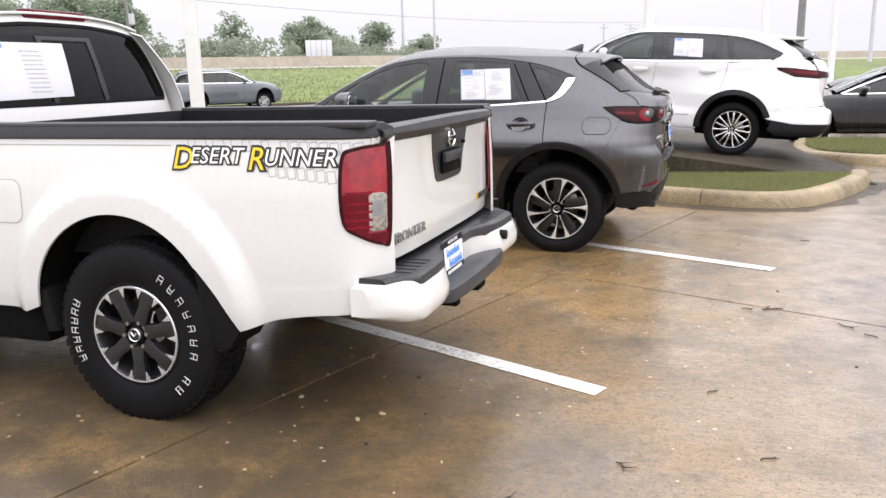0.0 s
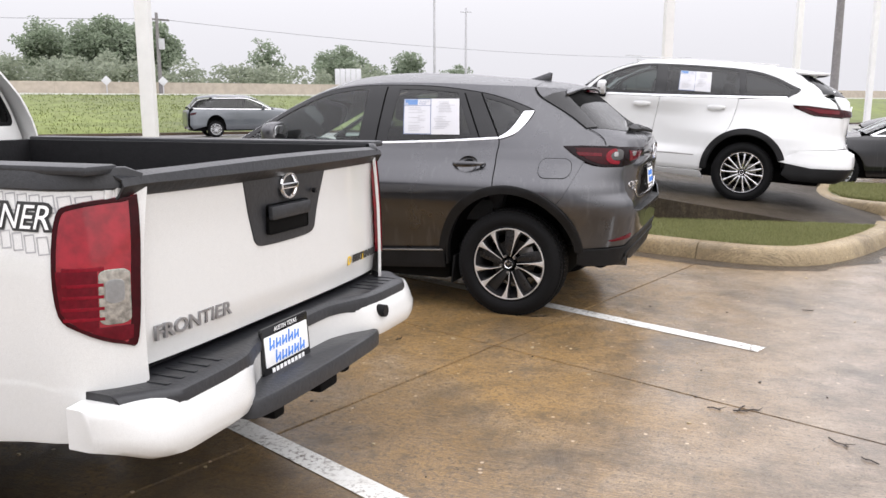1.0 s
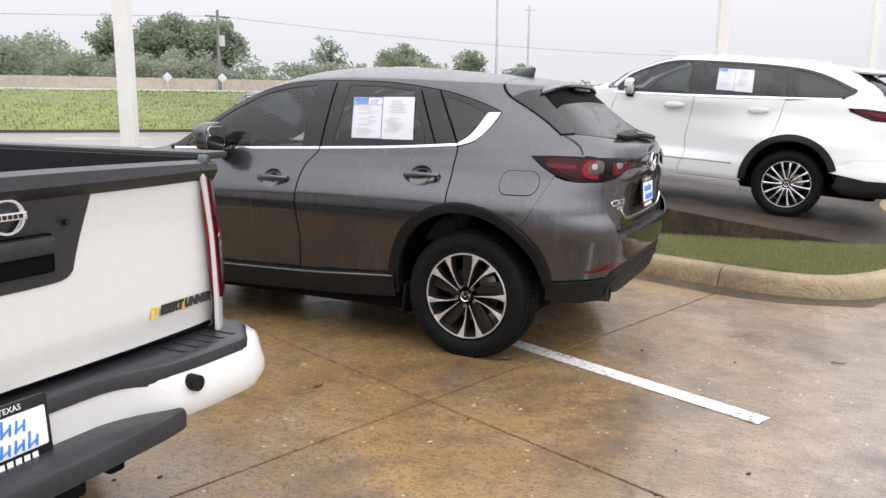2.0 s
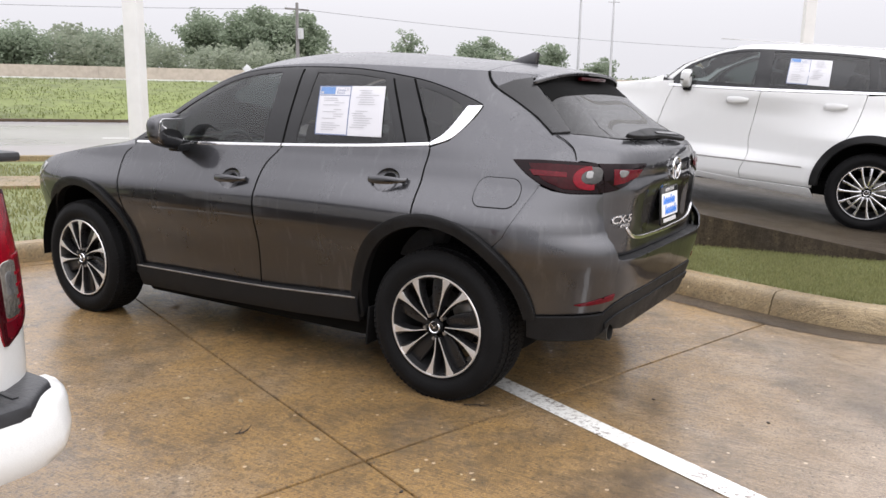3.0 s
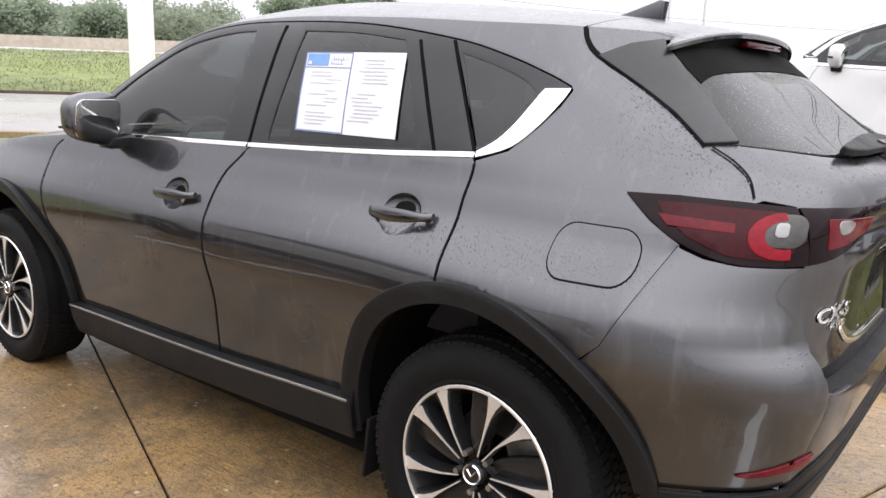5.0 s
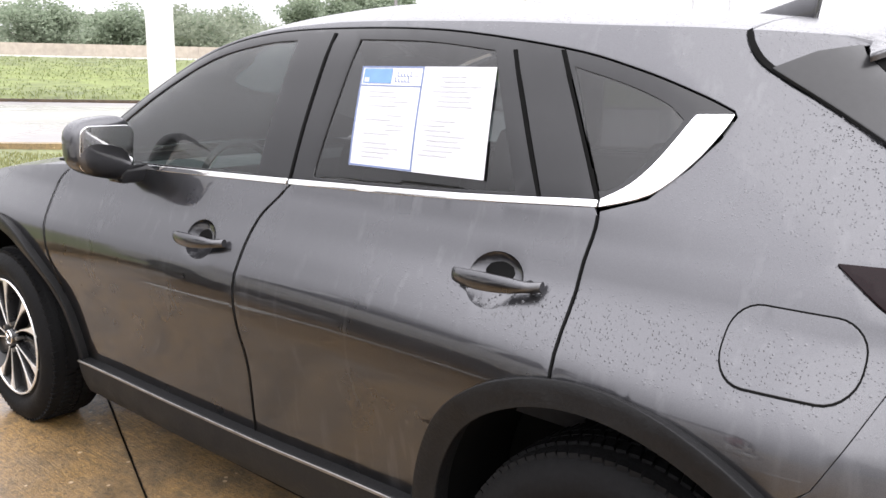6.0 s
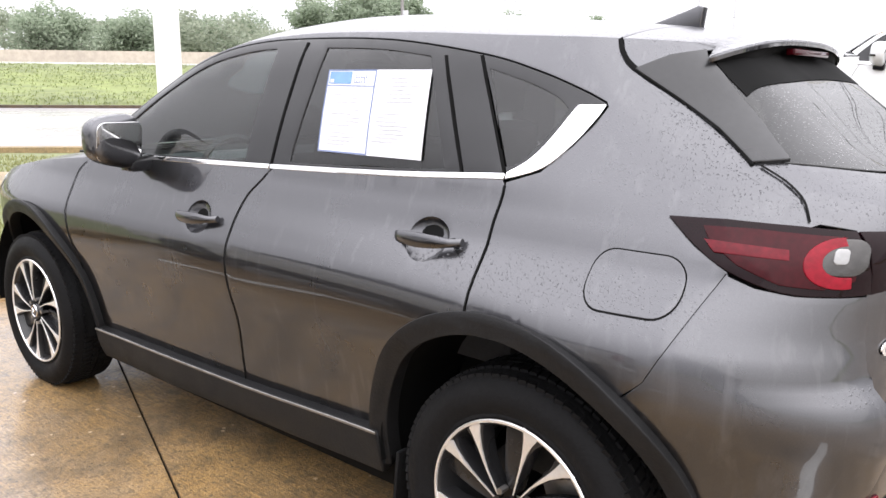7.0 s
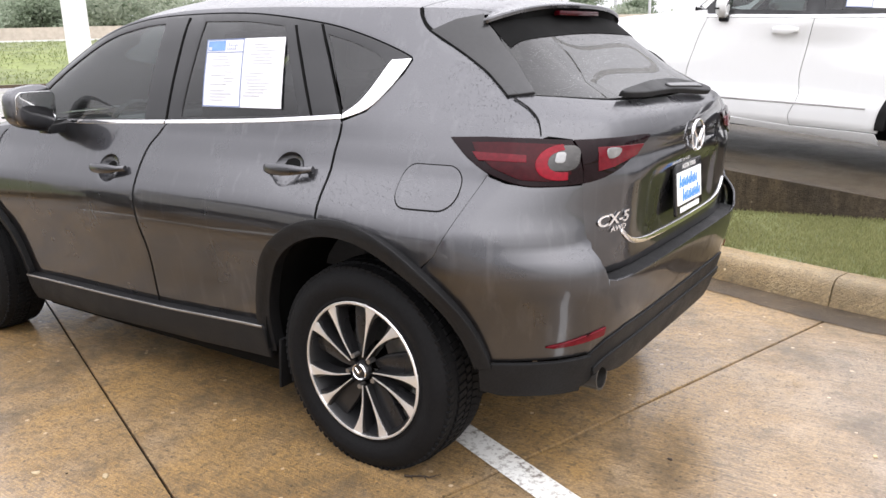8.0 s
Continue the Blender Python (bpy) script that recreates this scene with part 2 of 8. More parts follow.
PAPER = plain("printed_paper", (0.6, 0.6, 0.63), 0.6, 0, 0.03, 8, 0)
PAPER_BLUE = plain("blue_print", (0.13, 0.25, 0.5), 0.6, 0, 0.2, 12, 0)
INK = plain("grey_print", (0.47, 0.47, 0.51), 0.6, 0, 0.1, 30, 0)
SHEET_BLUE = plain("pale_blue_print", (0.13, 0.17, 0.3), 0.5, 0, 0.05, 30, 0)
PALE_INK = plain("pale_grey_print", (0.4, 0.4, 0.42), 0.5, 0, 0.05, 30, 0)
PLATE_BLUE = plain("blue_plate_print", (0.05, 0.22, 0.7), 0.45, 0, 0.15, 30, 0)
WHITE_PRINT = plain("white_print", (0.85, 0.85, 0.85), 0.5, 0, 0.05, 30, 0)
YELLOW = plain("yellow_decal", (0.85, 0.55, 0.02), 0.4, 0, 0.06, 30, 0)
BLACK_DECAL = plain("black_decal", (0.02, 0.02, 0.02), 0.45, 0, 0.15, 30, 0)
GREY_DECAL = plain("grey_line_decal", (0.33, 0.33, 0.34), 0.5, 0, 0.15, 30, 0)
DARK_GLASS = pane_glass("privacy_glass", (0.16, 0.165, 0.17), 1.0, 0.1, 0.008)
REAR_GLASS = pane_glass("wet_rear_glass", (0.05, 0.05, 0.05), 0.8, 0.35, 0.03)
BLACK_GLASS = pane_glass("black_cab_glass", (0.05, 0.05, 0.055), 0.4, 0.25, 0.003)
MID_GLASS = pane_glass("tinted_door_glass", (0.22, 0.26, 0.25), 1.0, 0.0, 0.015)
LIGHT_GLASS = pane_glass("front_glass", (0.62, 0.72, 0.7), 1.0, 0.0, 0.02)
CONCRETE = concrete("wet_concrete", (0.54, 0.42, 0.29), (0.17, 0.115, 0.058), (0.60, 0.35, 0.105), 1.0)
# wet ramp; the shade under the white SUV is darkened into its colours
RAMP_CONCRETE = concrete("shaded_wet_ramp_concrete", (0.12, 0.098, 0.075), (0.045, 0.035, 0.024), (0.1, 0.072, 0.04), 0.03, 0.15, (0.09, 0.075, 0.06))
SILT = concrete("dark_wet_silt", (0.15, 0.115, 0.08), (0.05, 0.036, 0.024), (0.14, 0.09, 0.045), 0.4, 0.3, (0.11, 0.085, 0.06))
KERB = concrete("kerb_concrete", (0.60, 0.475, 0.285), (0.32, 0.24, 0.135), (0.40, 0.27, 0.12), 0.25, 0.35, (0.58, 0.46, 0.285))

# ---- shapes ----


def part(name, bm, material, parent=None, label="", smooth=True):
    """Links a bmesh as one mesh object, under its thing or part."""
    me = bpy.data.meshes.new(name)
    bm.to_mesh(me)
    bm.free()
    if smooth:
        me.shade_smooth()
        me.set_sharp_from_angle(angle=radians(38))
    me.materials.append(material)
    ob = new(name, me)
    ob.parent = parent
    return tagged(ob, label)


def thing(name, m, label, category, group="", kind=""):
    """An empty at the base of a thing, which holds its parts."""
    ob = new(name)
    ob.matrix_world = m
    ob.empty_display_size = 0.2
    return tagged(ob, label, category, group, kind)


def boxed(bm, x0, x1, y0, y1, z0, z1, bevel=0.0, m=None, seg=2):
    """Adds a box with rounded edges."""
    made = bmesh.ops.create_cube(bm, size=1)["verts"]
    for v in made:
        v.co = ((x0 + x1) / 2 + v.co.x * (x1 - x0), (y0 + y1) / 2 + v.co.y * (y1 - y0), (z0 + z1) / 2 + v.co.z * (z1 - z0))
    if bevel:
        edges = list({e for v in made for e in v.link_edges})
        made = list({v for f in bmesh.ops.bevel(bm, geom=edges, offset=bevel, segments=seg, profile=0.6, affect="EDGES")["faces"] for v in f.verts} | {v for v in made if v.is_valid})
    if m is not None:
        bmesh.ops.transform(bm, matrix=m, verts=made)
    return bm


def box(x0, x1, y0, y1, z0, z1, bevel=0.0, m=None, seg=2):
    return boxed(bmesh.new(), x0, x1, y0, y1, z0, z1, bevel, m, seg)


def rod(bm, a, b, r0, r1=None, seg=12):
    """Adds a tapered round bar from a to b."""
    a, b = Vector(a), Vector(b)
    m = Matrix.Translation((a + b) / 2) @ (b - a).to_track_quat("Z", "Y").to_matrix().to_4x4()
    bmesh.ops.create_cone(bm, cap_ends=True, segments=seg, radius1=r0, radius2=r0 if r1 is None else r1, depth=(b - a).length, matrix=m)
    return bm


def lathe(profile, seg=64, closed=False, m=None):
    """A round body about the y axis from (radius, y) pairs."""
    bm = bmesh.new()
    rings = []
    for r, y in profile:
        rings.append([bm.verts.new((r * math.cos(2 * math.pi * i / seg), y, r * math.sin(2 * math.pi * i / seg))) for i in range(seg)])
    pairs = list(zip(rings, rings[1:])) + ([(rings[-1], rings[0])] if closed else [])
    for a, b in pairs:
        for i in range(seg):
            bm.faces.new((a[i], a[(i + 1) % seg], b[(i + 1) % seg], b[i]))
    bmesh.ops.recalc_face_normals(bm, faces=bm.faces)
    if m is not None:
        bmesh.ops.transform(bm, matrix=m, verts=bm.verts)
    return bm


def slab(outline, depth, bevel=0.0, m=None, seg=2):
    """A flat piece with the outline (u, v), its face at z = depth, its back at 0."""
    bm = bmesh.new()
    vs = [bm.verts.new((u, v, 0)) for u, v in outline]
    f = bm.faces.new(vs)
    got = bmesh.ops.extrude_face_region(bm, geom=[f])["geom"]
    top = [g for g in got if isinstance(g, bmesh.types.BMVert)]
    for v in top:
        v.co.z = depth
    bmesh.ops.recalc_face_normals(bm, faces=bm.faces)
    if bevel:
        tops = set(top)
        edges = [e for e in bm.edges if e.verts[0] in tops and e.verts[1] in tops]
        bmesh.ops.bevel(bm, geom=edges, offset=bevel, segments=seg, profile=0.5, affect="EDGES")
    if m is not None:
        bmesh.ops.transform(bm, matrix=m, verts=bm.verts)
    return bm


def curve(pts):
    """Smooth monotone curve through (u, v) pairs, straight beyond its ends."""
    u, v = np.array(pts, float).T
    d = np.diff(v) / np.diff(u)
    m = np.zeros(len(u))
    m[0], m[-1] = d[0], d[-1]
    for i in range(1, len(u) - 1):
        if d[i - 1] * d[i] > 0:
            a, b = u[i] - u[i - 1], u[i + 1] - u[i]
            m[i] = 3 * (a + b) / ((2 * b + a) / d[i - 1] + (b + 2 * a) / d[i])

    def f(x):
        x = np.asarray(x, float)
        i = np.clip(np.searchsorted(u, x) - 1, 0, len(u) - 2)
        h = u[i + 1] - u[i]
        t = (x - u[i]) / h
        out = v[i] * (1 + 2 * t) * (1 - t) ** 2 + h * m[i] * t * (1 - t) ** 2 + v[i + 1] * t * t * (3 - 2 * t) + h * m[i + 1] * t * t * (t - 1)
        out = np.where(x < u[0], v[0] + m[0] * (x - u[0]), out)
        return np.where(x > u[-1], v[-1] + m[-1] * (x - u[-1]), out)

    return f


def ease(t):
    t = np.clip(t, 0, 1)
    return t * t * (3 - 2 * t)


class Shell:
    """The skin of a car's left half: x to the rear from the rear axle, h to the left from the middle, z up."""

    def __init__(s, section, rear, front, taper, nose, bulges, power=(10, 6), mid=-1.0, tail=None):
        s.section, s.rear, s.front, s.taper = curve(section), curve(rear), curve(front), curve(taper)
        s.nose, s.bulges, s.power, s.mid = nose, bulges, power, mid

    def flat(s, x, z):
        h = s.section(z) - s.taper(z) * np.clip(x + 0.5, 0, None) ** 2 - s.nose * np.clip(-1.5 - x, 0, None) ** 2
        for xw, reach, low, high, much in s.bulges:
            h = h + much * np.exp(-(((x - xw) / reach) ** 2)) * (1 - ease((z - low) / (high - low)))
        return h

    def side(s, x, z):
        n, m = s.power
        r = np.where(x > s.mid, (x - s.mid) / (s.rear(z) - s.mid), (s.mid - x) / (s.mid - s.front(z)))
        return s.flat(x, z) * (1 - np.clip(r, 0, 1) ** n + 1e-9) ** (1 / m)

    def ends(s, h, z, edge, start):
        n, m = s.power
        x = np.full(np.broadcast(h, z).shape, start)
        for _ in range(4):
            q = np.clip(np.abs(h) / s.flat(x, z), 0, 0.9999)
            x = s.mid + (edge(z) - s.mid) * (1 - q**m) ** (1 / n)
        return x

    def on_side(s, a, b):
        return np.stack([a, s.side(a, b), b], -1)

    def on_back(s, a, b, edge=None):
        return np.stack([s.ends(a, b, edge or s.rear, 0.5), a, b], -1)

    def on_front(s, a, b):
        return np.stack([s.ends(a, b, s.front, -3.0), a, b], -1)


def smooth_line(pts, closed=False, per=6):
    """A smooth line through the points."""
    p = np.array(pts, float)
    n = len(p)
    out = []
    for i in range(n if closed else n - 1):
        g = lambda k: p[k % n] if closed else p[min(max(k, 0), n - 1)]
        a, b, c, d = g(i - 1), g(i), g(i + 1), g(i + 2)
        for t in np.linspace(0, 1, per, endpoint=False):
            out.append(0.5 * (2 * b + (c - a) * t + (2 * a - 5 * b + 4 * c - d) * t * t + (3 * b - a - 3 * c + d) * t**3))
    if not closed:
        out.append(p[-1])
    return [tuple(q) for q in out]


def rounded(x0, x1, y0, y1, r, seg=5):
    """A rectangle's outline with round corners."""
    out = []
    for cx, cy, a0 in ((x1 - r, y1 - r, 0), (x0 + r, y1 - r, 90), (x0 + r, y0 + r, 180), (x1 - r, y0 + r, 270)):
        out += [(cx + r * math.cos(radians(a0 + 90 * i / seg)), cy + r * math.sin(radians(a0 + 90 * i / seg))) for i in range(seg + 1)]
    return out


def arc(cx, cy, r, a0, a1, seg=24, stretch=1.0):
    return [(cx + r * stretch * math.cos(radians(a0 + (a1 - a0) * i / seg)), cy + r * math.sin(radians(a0 + (a1 - a0) * i / seg))) for i in range(seg + 1)]


def inside(pts, loops):
    """Which points lie inside the loops (a loop within a loop is a hole)."""
    got = np.zeros(len(pts), bool)
    x, y = pts[:, 0], pts[:, 1]
    for loop in loops:
        p = np.array(loop)
        q = np.roll(p, -1, 0)
        for (x0, y0), (x1, y1) in zip(p, q):
            if y0 != y1:
                got ^= ((y0 > y) != (y1 > y)) & (x < (x1 - x0) * (y - y0) / (y1 - y0) + x0)
    return got


def patch(name, parent, material, fn, loops, step=0.03, thick=0.012, lift=0.0, out=(0, 1, 0), right=False, label="", lip=0.004):
    """A panel cut from a skin: fn maps (a, b) to (x, h, z); loops bound it in (a, b). It has a turned-in edge of its own depth."""
    if isinstance(loops[0][0], (int, float)):
        loops = [loops]
    pts, edges, lines = [], [], []
    for loop in loops:
        fine = []
        p = [np.array(q, float) for q in loop]
        for a, b in zip(p, p[1:] + p[:1]):
            k = max(1, int(np.linalg.norm(b - a) / step + 0.5))
            if np.linalg.norm(b - a) > 1e-6:
                fine += [a + (b - a) * i / k for i in range(k)]
        n0 = len(pts)
        pts += fine
        edges += [(n0 + i, n0 + (i + 1) % len(fine)) for i in range(len(fine))]
        lines.append([tuple(q) for q in fine])
    edge_pts = np.array(pts)
    lo, hi = edge_pts.min(0), edge_pts.max(0)
    gx, gy = np.meshgrid(np.arange(lo[0] + step / 2, hi[0], step), np.arange(lo[1] + step / 2, hi[1], step))
    gx[1::2] += step / 2
    grid = np.stack([gx.ravel(), gy.ravel()], -1)
    if len(grid):
        grid = grid[inside(grid, lines)]
    if len(grid):
        keep = np.ones(len(grid), bool)
        for k in range(0, len(edge_pts), 400):
            keep &= (np.linalg.norm(grid[:, None] - edge_pts[None, k:k + 400], axis=-1) > step * 0.45).all(1)
        grid = grid[keep]
    flat = [Vector(q) for q in pts] + [Vector(q) for q in grid]
    vs, _, tris, *_ = delaunay_2d_cdt(flat, edges, [], 0, 1e-7)
    ab = np.array([tuple(v) for v in vs])
    tris = np.array([t for t in tris if len(t) == 3])
    tris = tris[inside(ab[tris].mean(1), lines)]
    used = np.unique(tris)
    index = np.full(len(ab), -1)
    index[used] = np.arange(len(used))
    ab, tris = ab[used], index[tris]
    at = fn(ab[:, 0], ab[:, 1])
    e = 1e-3
    da = fn(ab[:, 0] + e, ab[:, 1]) - fn(ab[:, 0] - e, ab[:, 1])
    db = fn(ab[:, 0], ab[:, 1] + e) - fn(ab[:, 0], ab[:, 1] - e)
    nor = np.cross(da, db)
    nor /= np.linalg.norm(nor, axis=1, keepdims=True) + 1e-12
    nor *= np.where((nor * np.array(out)).sum(1) < 0, -1, 1)[:, None]
    at = at + nor * lift
    cr = np.cross(at[tris[:, 1]] - at[tris[:, 0]], at[tris[:, 2]] - at[tris[:, 0]])
    flip = (cr * nor[tris].sum(1)).sum(1) < 0
    tris[flip] = tris[flip][:, ::-1]
    half = {}
    for t in tris:
        for i in range(3):
            half[(t[i], t[(i + 1) % 3])] = 1
    rim = [k for k in half if (k[1], k[0]) not in half]
    on_rim = sorted({i for k in rim for i in k})
    # the lip: a narrow rounded step, then the turned-in wall
    away = {i: np.zeros(3) for i in on_rim}
    for i, j in rim:
        w = np.cross(at[j] - at[i], nor[i])
        w /= np.linalg.norm(w) + 1e-12
        away[i] += w
        away[j] += w
    low, deep = {}, {}
    verts, norms = [q for q in at], [q for q in nor]
    faces = [tuple(t) for t in tris]
    if thick:
        for i in on_rim:
            w = away[i] / (np.linalg.norm(away[i]) + 1e-12)
            low[i] = len(verts)
            verts.append(at[i] + w * lip * 0.5 - nor[i] * lip)
            norms.append(w)
            deep[i] = len(verts)
            verts.append(at[i] + w * lip * 0.5 - nor[i] * thick)
            norms.append(w)
            norms[i] = (nor[i] + 0.07 * w) / np.linalg.norm(nor[i] + 0.07 * w)
        for i, j in rim:
            faces.append((j, i, low[i], low[j]))
            faces.append((low[j], low[i], deep[i], deep[j]))
    sign = 1 if right else -1
    co = np.array(verts) * (1, sign, 1)
    no = np.array(norms) * (1, sign, 1)
    if not right:
        faces = [f[::-1] for f in faces]
    me = bpy.data.meshes.new(name)
    me.from_pydata([tuple(q) for q in co], [], faces)
    me.shade_smooth()
    me.normals_split_custom_set_from_vertices([tuple(q) for q in no])
    me.materials.append(material)
    ob = new(name, me)
    ob.parent = parent
    return tagged(ob, label)


def words(name, text, size, material, parent, m, depth=0.003, shear=0.0, squeeze=1.0, label="", bold=0.0):
    """Raised letters in the built-in font, made into a mesh; m puts their plane."""
    cu = bpy.data.curves.new(name, "FONT")
    cu.body, cu.size, cu.extrude, cu.shear, cu.offset = text, size, depth, shear, bold
    cu.align_x, cu.align_y, cu.resolution_u = "CENTER", "CENTER", 3
    ob = bpy.data.objects.new(name, cu)
    me = bpy.data.meshes.new_from_object(ob)
    bpy.data.objects.remove(ob)
    me.transform(m @ Matrix.Diagonal((squeeze, 1, 1, 1)))
    me.materials.clear()
    me.materials.append(material)
    o = new(name, me)
    o.parent = parent
    return tagged(o, label)

# ---- the place: lot, kerbs, lawns, ramp, road, bank ----
GRASS = plain("wet_lawn", (0.13, 0.145, 0.055), 0.75, 0, 0.45, 9, 0.6)
BANK_GRASS = plain("mown_bank_grass", (0.125, 0.15, 0.045), 0.85, 0, 0.5, 1.1, 0.6)
ROAD = plain("wet_road", (0.27, 0.255, 0.26), 0.3, 0, 0.15, 2, 0.1, 0.3)
BARRIER = plain("stained_barrier_concrete", (0.42, 0.37, 0.30), 0.8, 0, 0.2, 3, 0.2)
ROAD_WHITE = plain("road_marking", (0.7, 0.7, 0.68), 0.5, 0, 0.1, 4, 0.1)
POLE_WHITE = plain("white_pole_paint", (0.78, 0.78, 0.77), 0.4, 0, 0.06, 6, 0.03)
POLE_GREY = plain("galvanised_pole", (0.5, 0.5, 0.52), 0.6, 0.1, 0.12, 6, 0.05)
WOOD = plain("weathered_pole_wood", (0.2, 0.19, 0.19), 0.8, 0, 0.3, 12, 0.3)
BARK = plain("bark", (0.10, 0.085, 0.07), 0.9, 0, 0.35, 10, 0.5)
SIGN_BACK = plain("sign_sheet", (0.62, 0.63, 0.64), 0.5, 0.2, 0.08, 3, 0.05)
DEBRIS = plain("wet_twig", (0.03, 0.02, 0.014), 0.6, 0, 0.4, 40, 0.2)
LEAF_PALE = plain("fallen_leaf", (0.42, 0.33, 0.2), 0.6, 0, 0.3, 30, 0.1)


def worn_paint():
    """White line paint, worn through to the concrete in flecks."""
    m, nt, b = nodes_of("worn_line_paint")
    w = coords(nt)
    worn = product(nt, grain(nt, w, 38, 5, 0.75, 0.50, 0.60), grain(nt, w, 2.2, 3, 0.6, 0.35, 0.62))
    dirt = grain(nt, w, 9, 4)
    col = blend(nt, product(nt, dirt, 0.3), (0.80, 0.80, 0.77), (0.52, 0.48, 0.42))
    nt.links.new(blend(nt, worn, col, (0.13, 0.10, 0.075)), b.inputs["Base Color"])
    b.inputs["Roughness"].default_value = 0.38
    b.inputs["Coat Weight"].default_value = 0.3
    b.inputs["Coat Roughness"].default_value = 0.2
    relief(nt, b, worn, 0.2, 0.002)
    return m


LINE_PAINT = worn_paint()


def foliage(name, low, high):
    m, nt, b = nodes_of(name)
    g = nt.nodes.new("ShaderNodeNewGeometry")
    nt.links.new(blend(nt, g.outputs["Random Per Island"], low, high), b.inputs["Base Color"])
    b.inputs["Roughness"].default_value = 0.65
    thin = nt.nodes.new("ShaderNodeBsdfTranslucent")
    nt.links.new(b.inputs["Base Color"].links[0].from_socket, thin.inputs[0])
    mix = add(nt, "ShaderNodeMixShader")
    mix.inputs[0].default_value = 0.55
    nt.links.new(b.outputs[0], mix.inputs[1])
    nt.links.new(thin.outputs[0], mix.inputs[2])
    nt.links.new(mix.outputs[0], nt.nodes["Material Output"].inputs[0])
    return m


# leaf colours greyed and lifted to stand in for distant haze
HAZED_LEAVES = foliage("hazed_tree_leaves", (0.2, 0.25, 0.17), (0.32, 0.37, 0.27))
HAZED_BRUSH = foliage("hazed_brush_leaves", (0.23, 0.265, 0.195), (0.35, 0.38, 0.29))
BLADES = foliage("lawn_blades", (0.15, 0.165, 0.06), (0.29, 0.285, 0.13))
BANK_BLADES = foliage("bank_blades", (0.11, 0.14, 0.04), (0.2, 0.22, 0.08))

ACROSS, ALONG = Vector((0.935, -0.355, 0)), Vector((0.294, 0.956, 0))
CROSSING = Vector((0.13, -0.66, 0))
ROAD_FROM, ROAD_N, ROAD_D = Vector((1.5, -4, 0)), Vector((-0.743, 0.669, 0)), Vector((0.669, 0.743, 0))


def road_point(s, d, z):
    p = ROAD_FROM + ROAD_D * s + ROAD_N * d
    return (p.x, p.y, z)


BANK = curve([(-600, -0.14), (10.0, -0.14), (13.0, -0.12), (14.2, 0.02), (16.4, 0.10), (17.0, 0.08), (36.9, 0.08), (37.4, 0.30), (41, 0.75), (48, 1.6), (54, 2.22), (60, 2.25), (120, 2.3), (900, 2.3)])


def ground_sheet():
    ds = [-600, -200, -60, -20, -5, 0, 5, 10, 13, 13.6, 14.2, 15.5, 16.4, 17, 37, 37.4, 39, 41, 44, 48, 51, 54, 60, 80, 120, 300, 900]
    ss = [-700, -300, -150, -80, -60, -45, -30, -20, -10, 0, 10, 20, 30, 45, 60, 80, 120, 300, 700]
    bm = bmesh.new()
    grid = [[bm.verts.new(road_point(s, d, float(BANK(d)))) for d in ds] for s in ss]
    for a, b in zip(grid, grid[1:]):
        for i in range(len(ds) - 1):
            bm.faces.new((a[i], b[i], b[i + 1], a[i + 1]))
    bmesh.ops.recalc_face_normals(bm, faces=bm.faces)
    return tagged(part("ground", bm, BANK_GRASS), "green mown grass ground rising to a bank", "ground", kind="structure")


ground_sheet()


def strip(name, s0, s1, d0, d1, z0, z1, material, label, category, n=24):
    """A long bar along the road between two distances from it."""
    bm = bmesh.new()
    for k in range(n):
        a, b = s0 + (s1 - s0) * k / n, s0 + (s1 - s0) * (k + 1) / n - 0.01
        q = [bm.verts.new(road_point(s, d, z)) for z in (z0, z1) for s, d in ((a, d0), (b, d0), (b, d1), (a, d1))]
        for f in ((0, 1, 2, 3), (4, 5, 6, 7), (0, 1, 5, 4), (1, 2, 6, 5), (2, 3, 7, 6), (3, 0, 4, 7)):
            bm.faces.new([q[i] for i in f])
    bmesh.ops.recalc_face_normals(bm, faces=bm.faces)
    return tagged(part(name, bm, material, smooth=False), label, category, kind="structure")


strip("road", -300, 300, 17.3, 36.7, 0.0, 0.19, ROAD, "wet grey road beyond the lawn", "road", 1)
strip("road_kerb", -150, 150, 17.0, 17.3, 0.0, 0.2, KERB, "pale concrete kerb along the road", "kerb", 60)
strip("road_kerb", -150, 150, 36.7, 37.05, 0.0, 0.31, SILT, "concrete kerb at the foot of the bank", "kerb", 60)
strip("sidewalk", -60, 30, 12.2, 13.6, -0.2, 0.145, KERB, "narrow concrete path through the lawn", "pavement", 40)
for d in (23.8, 30.2):
    for k in range(24):
        strip("lane_line", -110 + k * 9, -107 + k * 9, d, d + 0.14, 0.19, 0.196, ROAD_WHITE, "white dashed lane line on the road", "road marking", 1)
strip("edge_line", -200, 200, 54.3, 55.0, 2.2, 2.32, ROAD_WHITE, "pale shoulder edge above the bank", "road", 60)
strip("barrier", -220, 220, 57.0, 57.35, 2.2, 3.12, BARRIER, "long beige concrete highway barrier", "barrier", 70)
strip("highway", -300, 300, 55.2, 74, 2.2, 2.27, ROAD, "grey highway behind the barrier", "road", 1)


